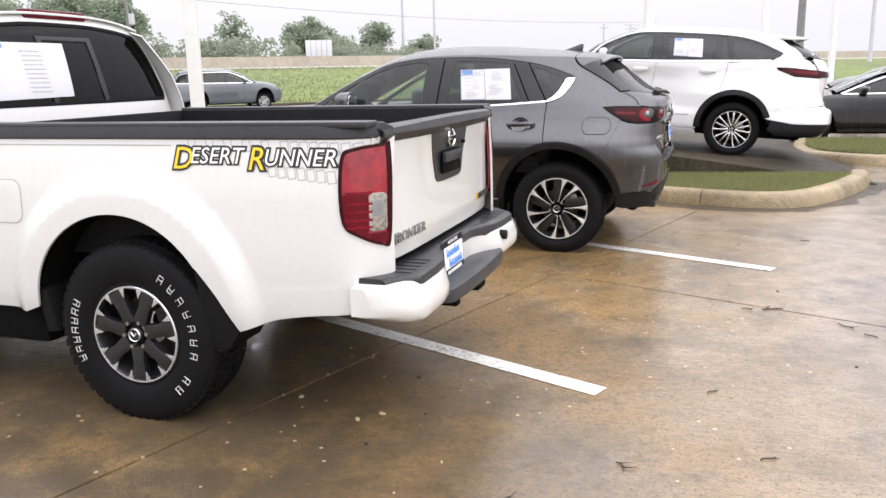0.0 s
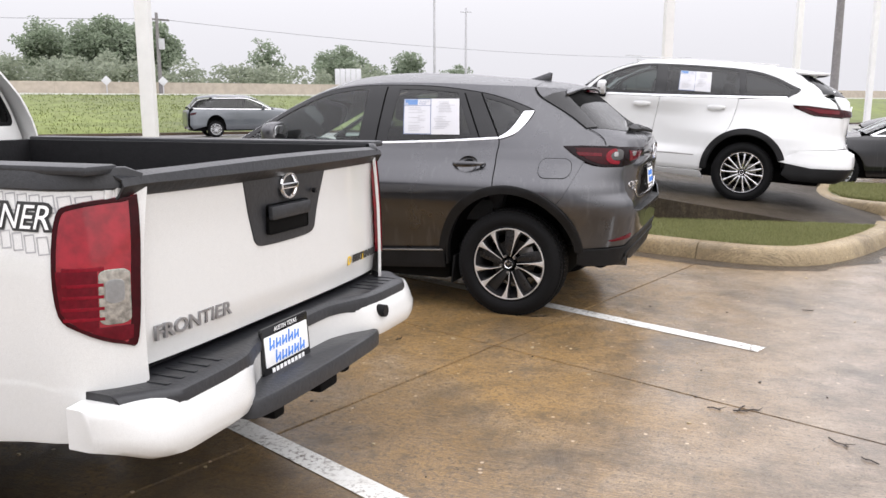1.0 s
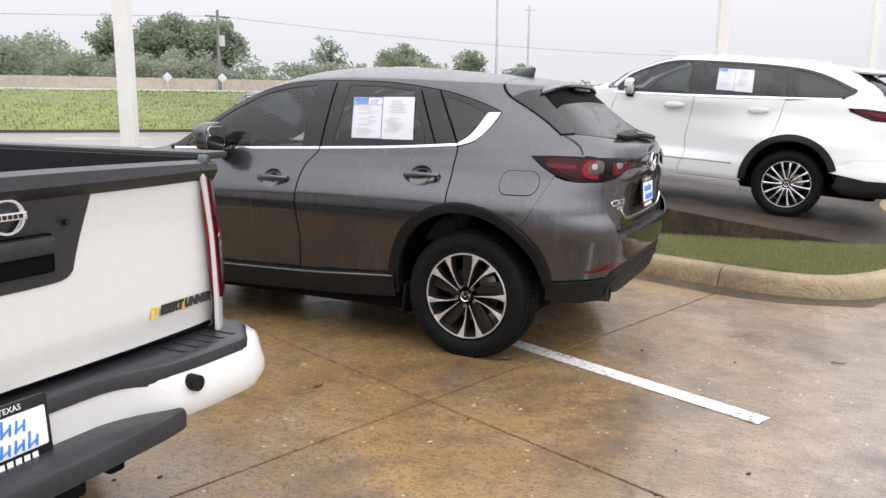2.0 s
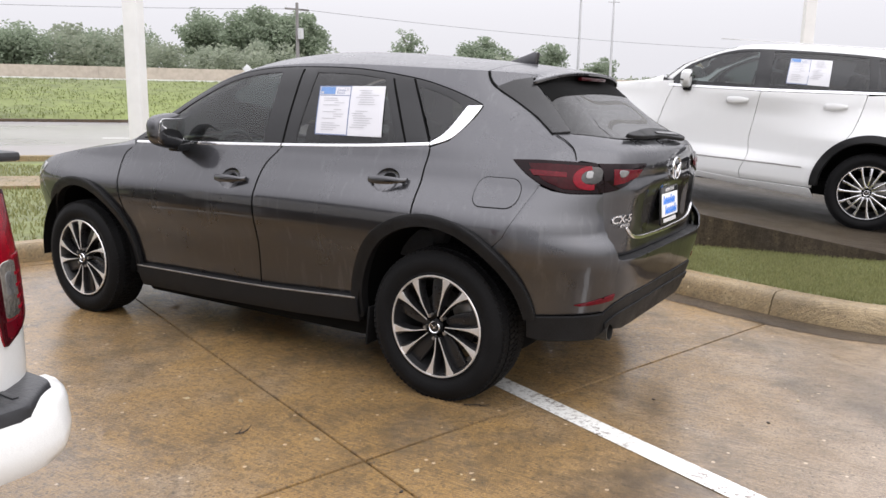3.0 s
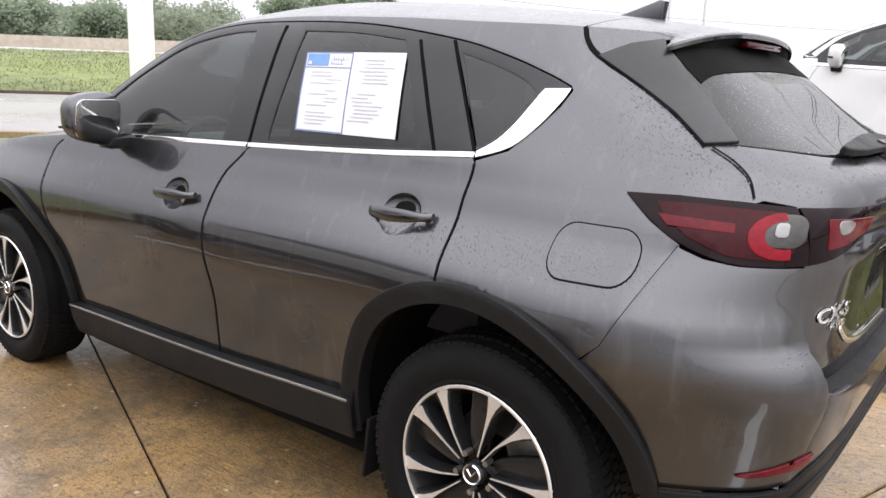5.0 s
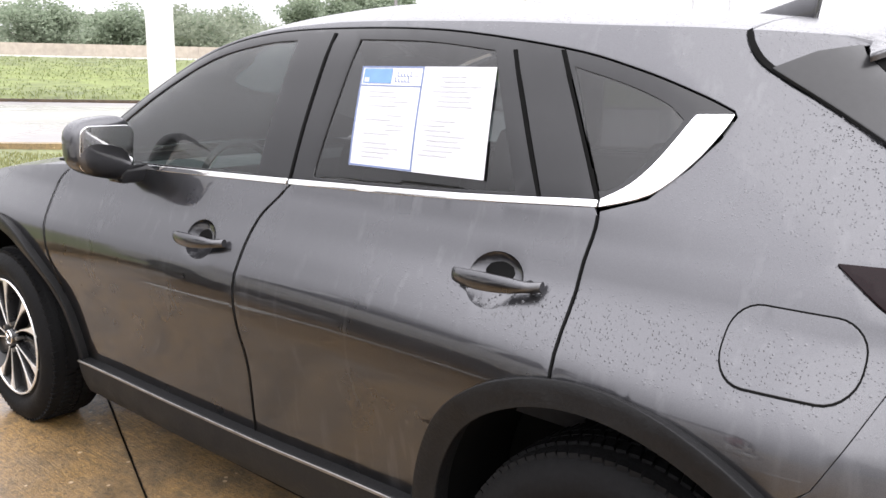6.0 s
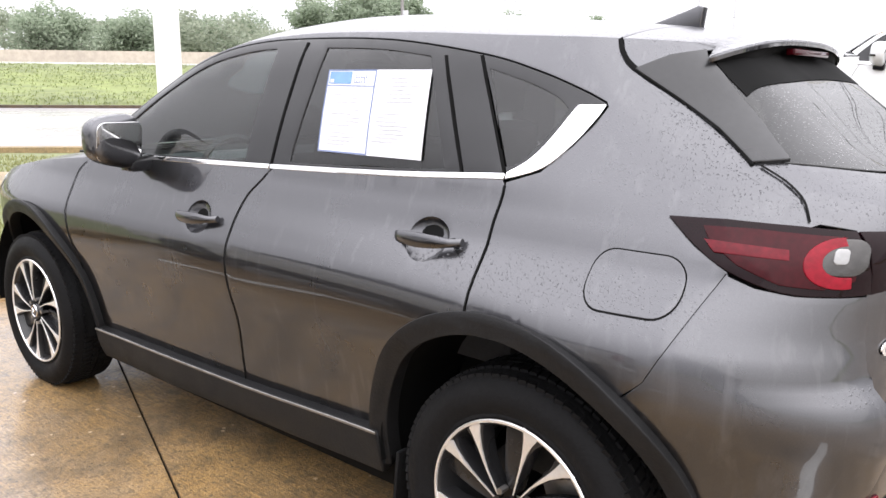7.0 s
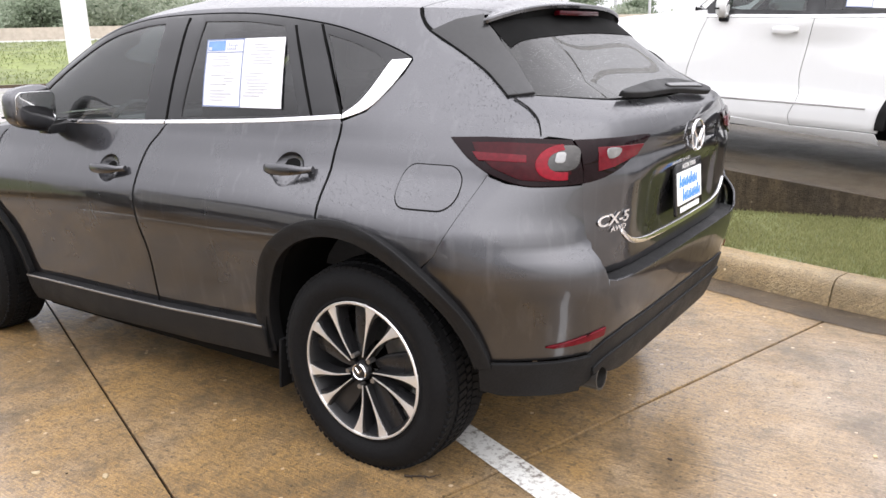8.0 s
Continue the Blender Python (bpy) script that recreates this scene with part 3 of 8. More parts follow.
def pavement():
    base = tagged(new("pavement"), "wet stained concrete slabs with dark joints", "pavement", kind="structure")
    size, gap = 4.6, 0.005
    lots = [(i, j) for i in range(-3, 5) for j in range(-4, 4)]
    for i, j in lots:
        bm = bmesh.new()
        tops, lows = [], []
        for a, b, s, t in ((i, j, 1, 1), (i + 1, j, -1, 1), (i + 1, j + 1, -1, -1), (i, j + 1, 1, -1)):
            p = CROSSING + ACROSS * (a * size + s * gap) + ALONG * (b * size + t * gap)
            tops.append(bm.verts.new((p.x, p.y, 0)))
            lows.append(bm.verts.new((p.x, p.y, -0.1)))
        face = bm.faces.new(tops)
        for k in range(4):
            bm.faces.new((tops[k], lows[k], lows[(k + 1) % 4], tops[(k + 1) % 4]))
        bmesh.ops.recalc_face_normals(bm, faces=bm.faces)
        bmesh.ops.bevel(bm, geom=list(face.edges), offset=0.003, segments=2, affect="EDGES")
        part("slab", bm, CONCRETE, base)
    bed = bmesh.new()
    q = [CROSSING + ACROSS * (a * size) + ALONG * (b * size) for a, b in ((-3, -4), (5, -4), (5, 4), (-3, 4))]
    bed.faces.new([bed.verts.new((p.x, p.y, -0.018)) for p in q])
    part("joint_filler", bed, DARK, base)
    # broad apron behind and beside
    far = bmesh.new()
    q = [CROSSING + ACROSS * (a * size) + ALONG * (b * size) for a, b in ((-3, -14), (16, -14), (16, 4), (-3, 4))]
    far.faces.new([far.verts.new((p.x, p.y, -0.03)) for p in q])
    part("apron", far, CONCRETE, base)
    far = bmesh.new()
    far.faces.new([far.verts.new(p) for p in ((2.6, 4.0, -0.012), (30, 2.0, -0.012), (36, 26, -0.012), (2.6, 26, -0.012))])
    part("apron", far, CONCRETE, base)
    return base


pavement()


def bar(name, a, b, w, label):
    """A painted line on the ground from a to b."""
    a, b = Vector((*a, 0)), Vector((*b, 0))
    d = (b - a).normalized()
    n = Vector((-d.y, d.x, 0)) * w / 2
    bm = bmesh.new()
    k = 12
    for i in range(k):
        p, q = a + (b - a) * i / k, a + (b - a) * (i + 1) / k
        bm.faces.new([bm.verts.new((v.x, v.y, 0.0035)) for v in (p - n, q - n, q + n, p + n)])
    bmesh.ops.remove_doubles(bm, verts=bm.verts, dist=1e-5)
    bmesh.ops.recalc_face_normals(bm, faces=bm.faces)
    return tagged(part(name, bm, LINE_PAINT), label, "parking line", "parking lines", "structure")


bar("parking_line", (-3.6, -0.98), (0.735, -2.735), 0.11, "worn white parking line on wet concrete")
bar("parking_line", (-3.2, 1.80), (1.60, -0.185), 0.115, "worn white parking line on wet concrete")
bar("parking_line", (3.75, 4.05), (6.6, 3.4), 0.11, "white parking line by the island")
bar("parking_line", (-3.4, -4.0), (-0.3, -5.25), 0.11, "worn white parking line on wet concrete")


def kerb(path, label, inner, name="kerb", length=3.05, start=0.0):
    """Kerb stones swept along a line of (x, y, z); inner: +1 or -1, the side on which the lawn lies."""
    base = tagged(new(name), label, "kerb", kind="structure")
    p = [Vector(q) for q in path]
    run = [0.0]
    for a, b in zip(p, p[1:]):
        run.append(run[-1] + (b - a).length)

    def at(s):
        for k in range(len(p) - 1):
            if s <= run[k + 1] or k == len(p) - 2:
                t = (s - run[k]) / (run[k + 1] - run[k])
                return p[k].lerp(p[k + 1], t), (p[k + 1] - p[k]).normalized()

    sec = [(0.0, -0.05), (0.0, 0.012), (0.028, 0.10), (0.045, 0.132), (0.075, 0.15), (0.19, 0.155), (0.215, 0.148), (0.22, -0.05)]
    s = start
    while s < run[-1] - 0.05:
        e = min(s + length, run[-1])
        n = max(2, int((e - s) / 0.12))
        bm = bmesh.new()
        rings = []
        for k in range(n + 1):
            q = max(0.0, s + 0.004 + (e - s - 0.008) * k / n)
            c, _ = at(q)
            d = (at(min(run[-1], q + 0.2))[0] - at(max(0, q - 0.2))[0]).normalized()
            m = Vector((-d.y, d.x, 0)) * inner
            rings.append([bm.verts.new((c.x + m.x * o, c.y + m.y * o, c.z + z)) for o, z in sec])
        for a, b in zip(rings, rings[1:]):
            for i in range(len(sec) - 1):
                bm.faces.new((a[i], a[i + 1], b[i + 1], b[i]))
        bm.faces.new(rings[0])
        bm.faces.new(rings[-1])
        bmesh.ops.recalc_face_normals(bm, faces=bm.faces)
        part("kerb_stone", bm, KERB, base)
        s = e
    return base


nose = smooth_line([(-4.6, 4.5, 0), (-2.0, 3.62, 0), (0.0, 2.94, 0), (0.8, 2.67, 0), (1.2, 2.545, 0), (1.6, 2.48, 0), (1.95, 2.56, 0), (2.25, 2.86, 0), (2.55, 3.4, 0), (2.80, 4.0, 0), (2.93, 4.42, 0), (3.0, 4.78, 0)], per=5)
kerb(nose, "rounded stained concrete kerb round the lawn island", 1, start=-0.15)


def gutter(path, label):
    """The dark silted band of wet concrete at the foot of a kerb."""
    p = [Vector(q) for q in path]
    bm = bmesh.new()
    rows = []
    for i, c in enumerate(p):
        d = (p[min(i + 1, len(p) - 1)] - p[max(i - 1, 0)]).normalized()
        m = Vector((d.y, -d.x, 0))
        wide = 0.2 + 0.14 * noise.noise(c * 2.1) + 0.05 * noise.noise(c * 7.3)
        rows.append([bm.verts.new((c.x + m.x * o, c.y + m.y * o, 0.0045 - 0.002 * k)) for k, o in enumerate((-0.02, wide))])
    for a, b in zip(rows, rows[1:]):
        bm.faces.new((a[0], b[0], b[1], a[1]))
    bmesh.ops.recalc_face_normals(bm, faces=bm.faces)
    return tagged(part("gutter", bm, SILT), label, "gutter", kind="structure")


gutter([q for q in nose if q[0] > -2.2], "dark wet silt along the foot of the kerb")
front = [(-5.35, -2.5, 0), (-4.75, -0.4, 0), (-4.55, 0.93, 0), (-4.1, 2.5, 0), (-3.4, 4.4, 0)]
kerb([(-8.2, -12, 0), (-6.4, -6, 0), (-4.75, -0.4, 0), (-4.35, 0.93, 0), (-3.87, 2.5, 0), (-3.3, 4.3, 0)], "pale concrete kerb in front of the parking bays", 1)
kerb(smooth_line([(2.5, 9.6, 0), (2.34, 8.2, 0), (2.45, 7.3, 0), (2.8, 6.8, 0), (3.4, 6.5, 0), (3.95, 6.7, 0), (4.3, 7.4, 0), (4.45, 8.4, 0), (4.35, 9.5, 0)], per=5), "concrete kerb round a second lawn island", 1)


def lawn(name, outline, z, label, material=None):
    bm = bmesh.new()
    bm.faces.new([bm.verts.new((x, y, z)) for x, y in outline])
    bmesh.ops.triangulate(bm, faces=bm.faces)
    for _ in range(3):
        bmesh.ops.subdivide_edges(bm, edges=bm.edges, cuts=1, use_grid_fill=True)
    for v in bm.verts:
        v.co.z += 0.02 * noise.noise(v.co * 1.3)
    return tagged(part(name, bm, material or GRASS), label, "lawn", kind="structure")


def pad_z(x):
    """Height of the ramp on which the white SUV stands."""
    return 0.255 + 0.15 * (1.36 - x) if x < 2.4 else max(0.0, 0.099 - 0.15 * (x - 2.4) * 0.9)


def bay_z(x):
    """Height of the ramp under the wheels, a little flatter than its near edge."""
    return 0.272 + 0.0805 * (1.327 - max(x, -3)) if x < 1.9 else max(0.0, 0.226 - 0.2 * (x - 1.9))


wall_y = lambda x: 4.18 + 0.13 * (x - 0.6)
inner_nose = [(x + 0.10 * 0.3, y + 0.20) for x, y, _ in nose if x < 1.7] + [(1.9, 2.78), (2.12, 3.0), (2.4, 3.5), (2.64, 4.08), (2.78, 4.5)]
lawn("lawn", inner_nose + [(2.7, wall_y(2.7) + 0.1), (1.5, wall_y(1.5) + 0.05), (0, wall_y(0) + 0.05), (-4.4, wall_y(-4.4) + 0.6)], 0.145, "small strip of green lawn inside the kerb")
lawn("lawn", [(-8.0, -12), (-6.2, -6), (-4.9, -0.4), (-4.5, 0.93), (-4.05, 2.5), (-3.4, 4.3), (-3, 8), (-4.5, 14), (-16, 4), (-26, -10)], 0.10, "green lawn strip in front of the parking bays")
lawn("lawn", [(2.7, 9.6), (2.54, 8.2), (2.63, 7.4), (2.93, 6.98), (3.4, 6.72), (3.82, 6.87), (4.1, 7.5), (4.24, 8.4), (4.15, 9.5)], 0.145, "green lawn island beside the ramp")


def ramp():
    bm = bmesh.new()
    xs = [3.02, 2.7, 2.4, 2.0, 1.5, 1.0, 0.5, 0.0, -0.5, -1.0, -1.6, -2.2, -3.2]
    top = [[bm.verts.new((x + 0.05 * (y - 4) / 4, y, pad_z(max(x, -1.9)) if y < 4.9 else bay_z(x))) for y in (wall_y(x), 5.0, 6.0, 7.2, 9.0)] for x in xs]
    for a, b in zip(top, top[1:]):
        for i in range(4):
            bm.faces.new((a[i], b[i], b[i + 1], a[i + 1]))
    for side in (0, 4):
        low = [bm.verts.new((r[side].co.x, r[side].co.y, -0.05)) for r in top]
        for k in range(len(xs) - 1):
            bm.faces.new((top[k][side], low[k], low[k + 1], top[k + 1][side]))
    end = [bm.verts.new((v.co.x, v.co.y, -0.05)) for v in top[-1]]
    for i in range(4):
        bm.faces.new((top[-1][i], end[i], end[i + 1], top[-1][i + 1]))
    bmesh.ops.recalc_face_normals(bm, faces=bm.faces)
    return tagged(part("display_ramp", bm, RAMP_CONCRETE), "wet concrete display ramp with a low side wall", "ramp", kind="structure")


ramp()


def blades(name, material, spots, height, width, label, lean=0.5, seed=1):
    """Loose blades of grass, each a bent strip."""
    rnd = random.Random(seed)
    vs, fs = [], []
    for x, y, z in spots:
        a, h, w = rnd.uniform(0, 6.283), height * rnd.uniform(0.5, 1.25), width * rnd.uniform(0.7, 1.3)
        c, s = math.cos(a), math.sin(a)
        l = h * rnd.uniform(0, lean)
        b = rnd.uniform(0, 6.283)
        lx, ly = l * math.cos(b), l * math.sin(b)
        n = len(vs)
        vs += [(x - c * w, y - s * w, z), (x + c * w, y + s * w, z), (x + c * w * 0.7 + lx * 0.4, y + s * w * 0.7 + ly * 0.4, z + h * 0.6), (x - c * w * 0.7 + lx * 0.4, y - s * w * 0.7 + ly * 0.4, z + h * 0.6), (x + lx, y + ly, z + h)]
        fs += [(n, n + 1, n + 2, n + 3), (n + 3, n + 2, n + 4)]
    me = bpy.data.meshes.new(name)
    me.from_pydata(vs, [], fs)
    me.materials.append(material)
    return tagged(new(name, me), label, "grass", kind="stuff")


def scatter_in(outline, n, z, seed):
    rnd = random.Random(seed)
    xs, ys = [q[0] for q in outline], [q[1] for q in outline]
    pts = np.array([(rnd.uniform(min(xs), max(xs)), rnd.uniform(min(ys), max(ys))) for _ in range(n)])
    return [(x, y, z) for x, y in pts[inside(pts, [outline])]]


island = [(-0.6, 3.35), (0.9, 2.86), (1.6, 2.70), (1.9, 2.78), (2.12, 3.0), (2.4, 3.5), (2.64, 4.08), (2.74, 4.42), (2.3, 4.42), (1.0, 4.24), (0.0, 4.12), (-0.6, 4.04)]
blades("lawn_grass", BLADES, scatter_in(island, 70000, 0.14, 3), 0.032, 0.0028, "short wet green grass on the island", 0.9, 4)
blades("lawn_grass", BLADES, scatter_in([(2.7, 9.5), (2.56, 8.2), (2.66, 7.4), (2.95, 7.02), (3.4, 6.75), (3.8, 6.9), (4.07, 7.5), (4.2, 8.4), (4.12, 9.4)], 30000, 0.14, 5), 0.05, 0.006, "short green grass on the far island", 0.8, 6)
blades("lawn_grass", BLADES, scatter_in([(-9, -1.0), (-4.8, -0.4), (-3.9, 3), (-7, 8), (-15, 3)], 30000, 0.10, 7), 0.055, 0.008, "short green grass in front of the bays", 0.8, 8)
rnd0 = random.Random(9)
spots = []
for _ in range(90000):
    s, d = rnd0.uniform(-75, 45), 37.2 + 17.0 * rnd0.random() ** 1.2
    if rnd0.random() < 0.45 + 0.55 * noise.noise((s * 0.13, d * 0.25, 0)):
        p = road_point(s, d, float(BANK(d)) - 0.02)
        spots.append(p)
blades("bank_grass", BANK_BLADES, spots, 0.11, 0.022, "rough tufts of grass on the road bank", 0.9, 10)


# ---- poles, signs, wires ----


def light_pole(x, y, z, w, h, label, material=None):
    ob = thing("light_pole", pose(x, y, z, 0, 0, 25), label, "light pole")
    part("shaft", box(-w / 2, w / 2, -w / 2, w / 2, 0.0, h, w * 0.12), material or POLE_WHITE, ob)
    part("base_plate", box(-w, w, -w, w, -0.3, 0.03, 0.01), POLE_GREY, ob)
    part("arm", box(-0.9, 0.9, -0.04, 0.04, h - 0.12, h - 0.02, 0.01), material or POLE_WHITE, ob)
    for s in (-1, 1):
        part("lamp_head", box(s * 1.05 - 0.3, s * 1.05 + 0.3, -0.17, 0.17, h - 0.14, h + 0.02, 0.03), POLE_GREY, ob)
    return ob


light_pole(-4.73, 2.04, 0.1, 0.148, 7.5, "tall square white light pole beside the bays")
light_pole(-0.40, 13.0, 0.0, 0.19, 9.0, "tall white light pole behind the ramp")
light_pole(2.6, 25.0, 0.0, 0.2, 10.0, "tall white light pole far across the lot")
light_pole(5.9, 34.0, 0.0, 0.22, 11.0, "tall white light pole far across the lot")
light_pole(8.4, 32.0, 0.0, 0.2, 11.0, "tall white light pole far across the lot")


def utility_pole(x, y, z, h, r, label, arms=1, material=None):
    ob = thing("utility_pole", pose(x, y, z), label, "utility pole")
    part("shaft", rod(bmesh.new(), (0, 0, -0.4), (0, 0, h), r, r * 0.7, 14), material or WOOD, ob)
    for k in range(arms):
        part("cross_arm", box(-0.9, 0.9, -0.05, 0.05, h - 0.5 - k * 1.2, h - 0.38 - k * 1.2, 0.01, pose(0, 0, 0, 0, 0, 70)), material or WOOD, ob)
        for q in (-0.8, 0, 0.8):
            part("insulator", rod(bmesh.new(), (q * 0.34, q * 0.94, h - 0.38 - k * 1.2), (q * 0.34, q * 0.94, h - 0.2 - k * 1.2), 0.05, 0.03, 8), SIGN_BACK, ob)
    part("transformer", rod(bmesh.new(), (0.3, 0, h - 2.4), (0.3, 0, h - 1.7), 0.2, 0.2, 12), POLE_GREY, ob)
    return ob


utility_pole(4.2, 30.0, 0.0, 9.0, 0.17, "dark wooden utility pole carrying several wires", 2)
utility_pole(-36.5, 39.0, 2.2, 5.5, 0.14, "thin dark wooden pole by the highway", 1)
for x, y, h, r in ((-33.0, 80.0, 15.5, 0.16), (-28.5, 78.0, 9.8, 0.16), (-9.0, 92.0, 4.6, 0.14), (-12.5, 95.0, 5.0, 0.14), (11.5, 60.0, 12.0, 0.15)):
    ob = thing("steel_mast", pose(x, y, 2.2), "thin grey steel mast far off in the mist", "mast")
    part("shaft", rod(bmesh.new(), (0, 0, -0.5), (0, 0, h), r, r * 0.6, 10), POLE_GREY, ob)
    part("arm", box(-0.6, 0.6, -0.05, 0.05, h - 0.5, h - 0.4, 0.01, pose(0, 0, 0, 0, 0, 30)), POLE_GREY, ob)


def wire(name, a, b, sag, r, label):
    bm = bmesh.new()
    a, b = Vector(a), Vector(b)
    n = 24
    pts = [a.lerp(b, i / n) - Vector((0, 0, sag * 4 * (i / n) * (1 - i / n))) for i in range(n + 1)]
    for p, q in zip(pts, pts[1:]):
        rod(bm, p, q, r, seg=5)
    return tagged(part(name, bm, RUBBER), label, "wire", "overhead wires")


for k, (dz, dx) in enumerate(((0, -0.3), (-0.25, 0.3), (-1.2, -0.3), (-1.4, 0.3), (-2.1, 0.0))):
    wire("overhead_wire", (4.2 + dx, 30.0, 8.7 + dz), (-16 + dx, 16.0, 9.6 + dz), 0.35, 0.012, "thin black overhead wire across the lot")
    wire("overhead_wire", (4.2 + dx, 30.0, 8.7 + dz), (42 + dx, 58.0, 8.4 + dz), 0.5, 0.014, "thin black overhead wire across the lot")
wire("overhead_wire", (-36.5, 39.0, 7.3), (-75.0, 2.0, 7.6), 0.6, 0.011, "black overhead wire above the trees")
wire("overhead_wire", (-36.5, 39.0, 7.3), (-6.0, 92.0, 7.0), 0.7, 0.011, "black overhead wire above the trees")


def road_sign():
    ob = thing("road_sign", pose(-32.0, 57.5, 2.2, 0, 0, 24), "back of a pale road sign on posts by the highway", "road sign")
    for i in range(5):
        part("panel", box(-1.15 + i * 0.46, -1.15 + i * 0.46 + 0.43, -0.02, 0.02, 1.05, 2.55, 0.01), SIGN_BACK, ob)
    for x in (-0.8, 0.8):
        part("post", box(x - 0.06, x + 0.06, 0.02, 0.12, -0.4, 2.5, 0.01), POLE_GREY, ob)


road_sign()
for s in (3.1, 6.65):
    p = road_point(s, 56.6, 2.2)
    ob = thing("marker_sign", pose(*p, 0, 0, 35), "small pale diamond marker on a post", "road sign", "marker signs")
    part("post", box(-0.03, 0.03, -0.03, 0.03, -0.3, 0.9, 0.005), POLE_GREY, ob)
    part("diamond", box(-0.23, 0.23, -0.012, 0.012, -0.23, 0.23, 0.005, pose(0, -0.05, 0.98, 0, 45, 0)), SIGN_BACK, ob)


# ---- trees ----


def leaf_cloud(rnd, centres, per, size):
    """Small bent leaves strewn in balls about the centres."""
    vs, fs = [], []
    for (cx, cy, cz), r in centres:
        for _ in range(int(per * r * r)):
            d = Vector((rnd.gauss(0, 1), rnd.gauss(0, 1), rnd.gauss(0, 1))).normalized() * r * rnd.random() ** 0.45
            d.z *= 0.75
            u = Vector((rnd.gauss(0, 1), rnd.gauss(0, 1), rnd.gauss(0, 0.6))).normalized()
            w = u.orthogonal().normalized()
            s = size * rnd.uniform(0.5, 1.3)
            p = Vector((cx, cy, cz)) + d
            n = len(vs)
            vs += [tuple(p - u * s), tuple(p + w * s * 0.5 + Vector((0, 0, 0.1 * s))), tuple(p + u * s), tuple(p - w * s * 0.5)]
            fs.append((n, n + 1, n + 2, n + 3))
    return vs, fs


def tree(x, y, z, high, wide, seed, dense=1.0, label="broad green tree far off in the mist", bare=0.3):
    rnd = random.Random(seed)
    ob = thing("tree", pose(x, y, z), label, "tree")
    bm = bmesh.new()
    top = Vector((rnd.uniform(-0.3, 0.3), rnd.uniform(-0.3, 0.3), high * 0.62))
    rod(bm, (0, 0, -0.3), top, high * 0.035, high * 0.012, 9)
    blobs = []
    for _ in range(int(18 + 3 * wide)):
        a, t = rnd.uniform(0, 6.283), rnd.uniform(0.25, 0.95)
        start = Vector((0, 0, 0)).lerp(top, t)
        reach = wide * rnd.uniform(0.35, 1.0) * (1.1 - 0.5 * t)
        end = Vector((math.cos(a) * reach, math.sin(a) * reach, start.z + high * rnd.uniform(0.08, 0.34)))
        end.z = min(end.z, high * 0.9)
        rod(bm, start, end, high * 0.012, high * 0.004, 6)
        blobs.append((tuple(end), wide * rnd.uniform(0.18, 0.36)))
        blobs.append((tuple(start.lerp(end, 0.6)), wide * rnd.uniform(0.16, 0.28)))
    for _ in range(int(14 + 4 * wide)):
        d = Vector((rnd.gauss(0, 1), rnd.gauss(0, 1), rnd.gauss(0, 1))).normalized() * rnd.random() ** 0.4
        blobs.append(((d.x * wide * 0.72, d.y * wide * 0.72, high * 0.62 + d.z * high * 0.27), wide * rnd.uniform(0.2, 0.32)))
    blobs.append(((top.x, top.y, high * 0.85), wide * 0.34))
    part("trunk", bm, BARK, ob)
    vs, fs = leaf_cloud(rnd, blobs, 110 * dense, 0.15 + 0.006 * high)
    me = bpy.data.meshes.new("crown")
    me.from_pydata(vs, [], fs)
    me.materials.append(HAZED_LEAVES)
    c = new("crown", me)
    c.parent = ob
    return ob


for k, (x, y, h, w, d) in enumerate(((-69, 60, 9.0, 4.2, 0.8), (-61, 60, 9.0, 4.8, 1.1), (-57, 61.5, 8.6, 4.0, 1.2), (-50.5, 72.5, 7.6, 2.6, 0.45), (-43.5, 77, 6.6, 3.8, 1.0), (-36.5, 80, 6.2, 2.6, 0.8), (-32.3, 85, 4.6, 2.2, 1.0),
                                     (-33.6, 84.5, 4.0, 1.8, 1.0), (-72, 52, 6.6, 4.0, 0.6), (-68, 44, 5.6, 3.6, 0.6), (-66, 36, 5.2, 4.2, 0.6), (-63.5, 28, 5.0, 4.0, 0.6), (-64, 20, 5.3, 4.2, 0.6), (-66, 12, 5.0, 4.2, 0.6), (-40, 78, 4.6, 2.2, 0.7))):
    tree(x, y, 2.0, h, w, 100 + k, d)


WOODS_TOP = curve([(-100, 4.4), (-30, 4.2), (-8, 4.2), (0, 3.6), (12, 3.2), (30, 2.6), (42, 1.4), (60, 0.8), (90, 0.6)])


def woods():
    """The far belt of brush behind the highway."""
    rnd = random.Random(77)
    blobs = []
    for _ in range(1500):
        s, d = rnd.uniform(-95, 85), rnd.uniform(76, 90)
        p = road_point(s, d, 0)
        tall = float(WOODS_TOP(s)) * (1 + 0.3 * noise.noise((s * 0.12, 3.3, 0)))
        r = rnd.uniform(0.7, 1.6)
        blobs.append(((p[0], p[1], 2.2 + rnd.random() * tall), r))
    vs, fs = leaf_cloud(rnd, blobs, 62, 0.22)
    me = bpy.data.meshes.new("woods")
    me.from_pydata(vs, [], fs)
    me.materials.append(HAZED_BRUSH)
    return tagged(new("woods", me), "belt of green brush and trees behind the highway, haze put in their colour", "woods", kind="stuff")


woods()


# ---- litter on the concrete ----


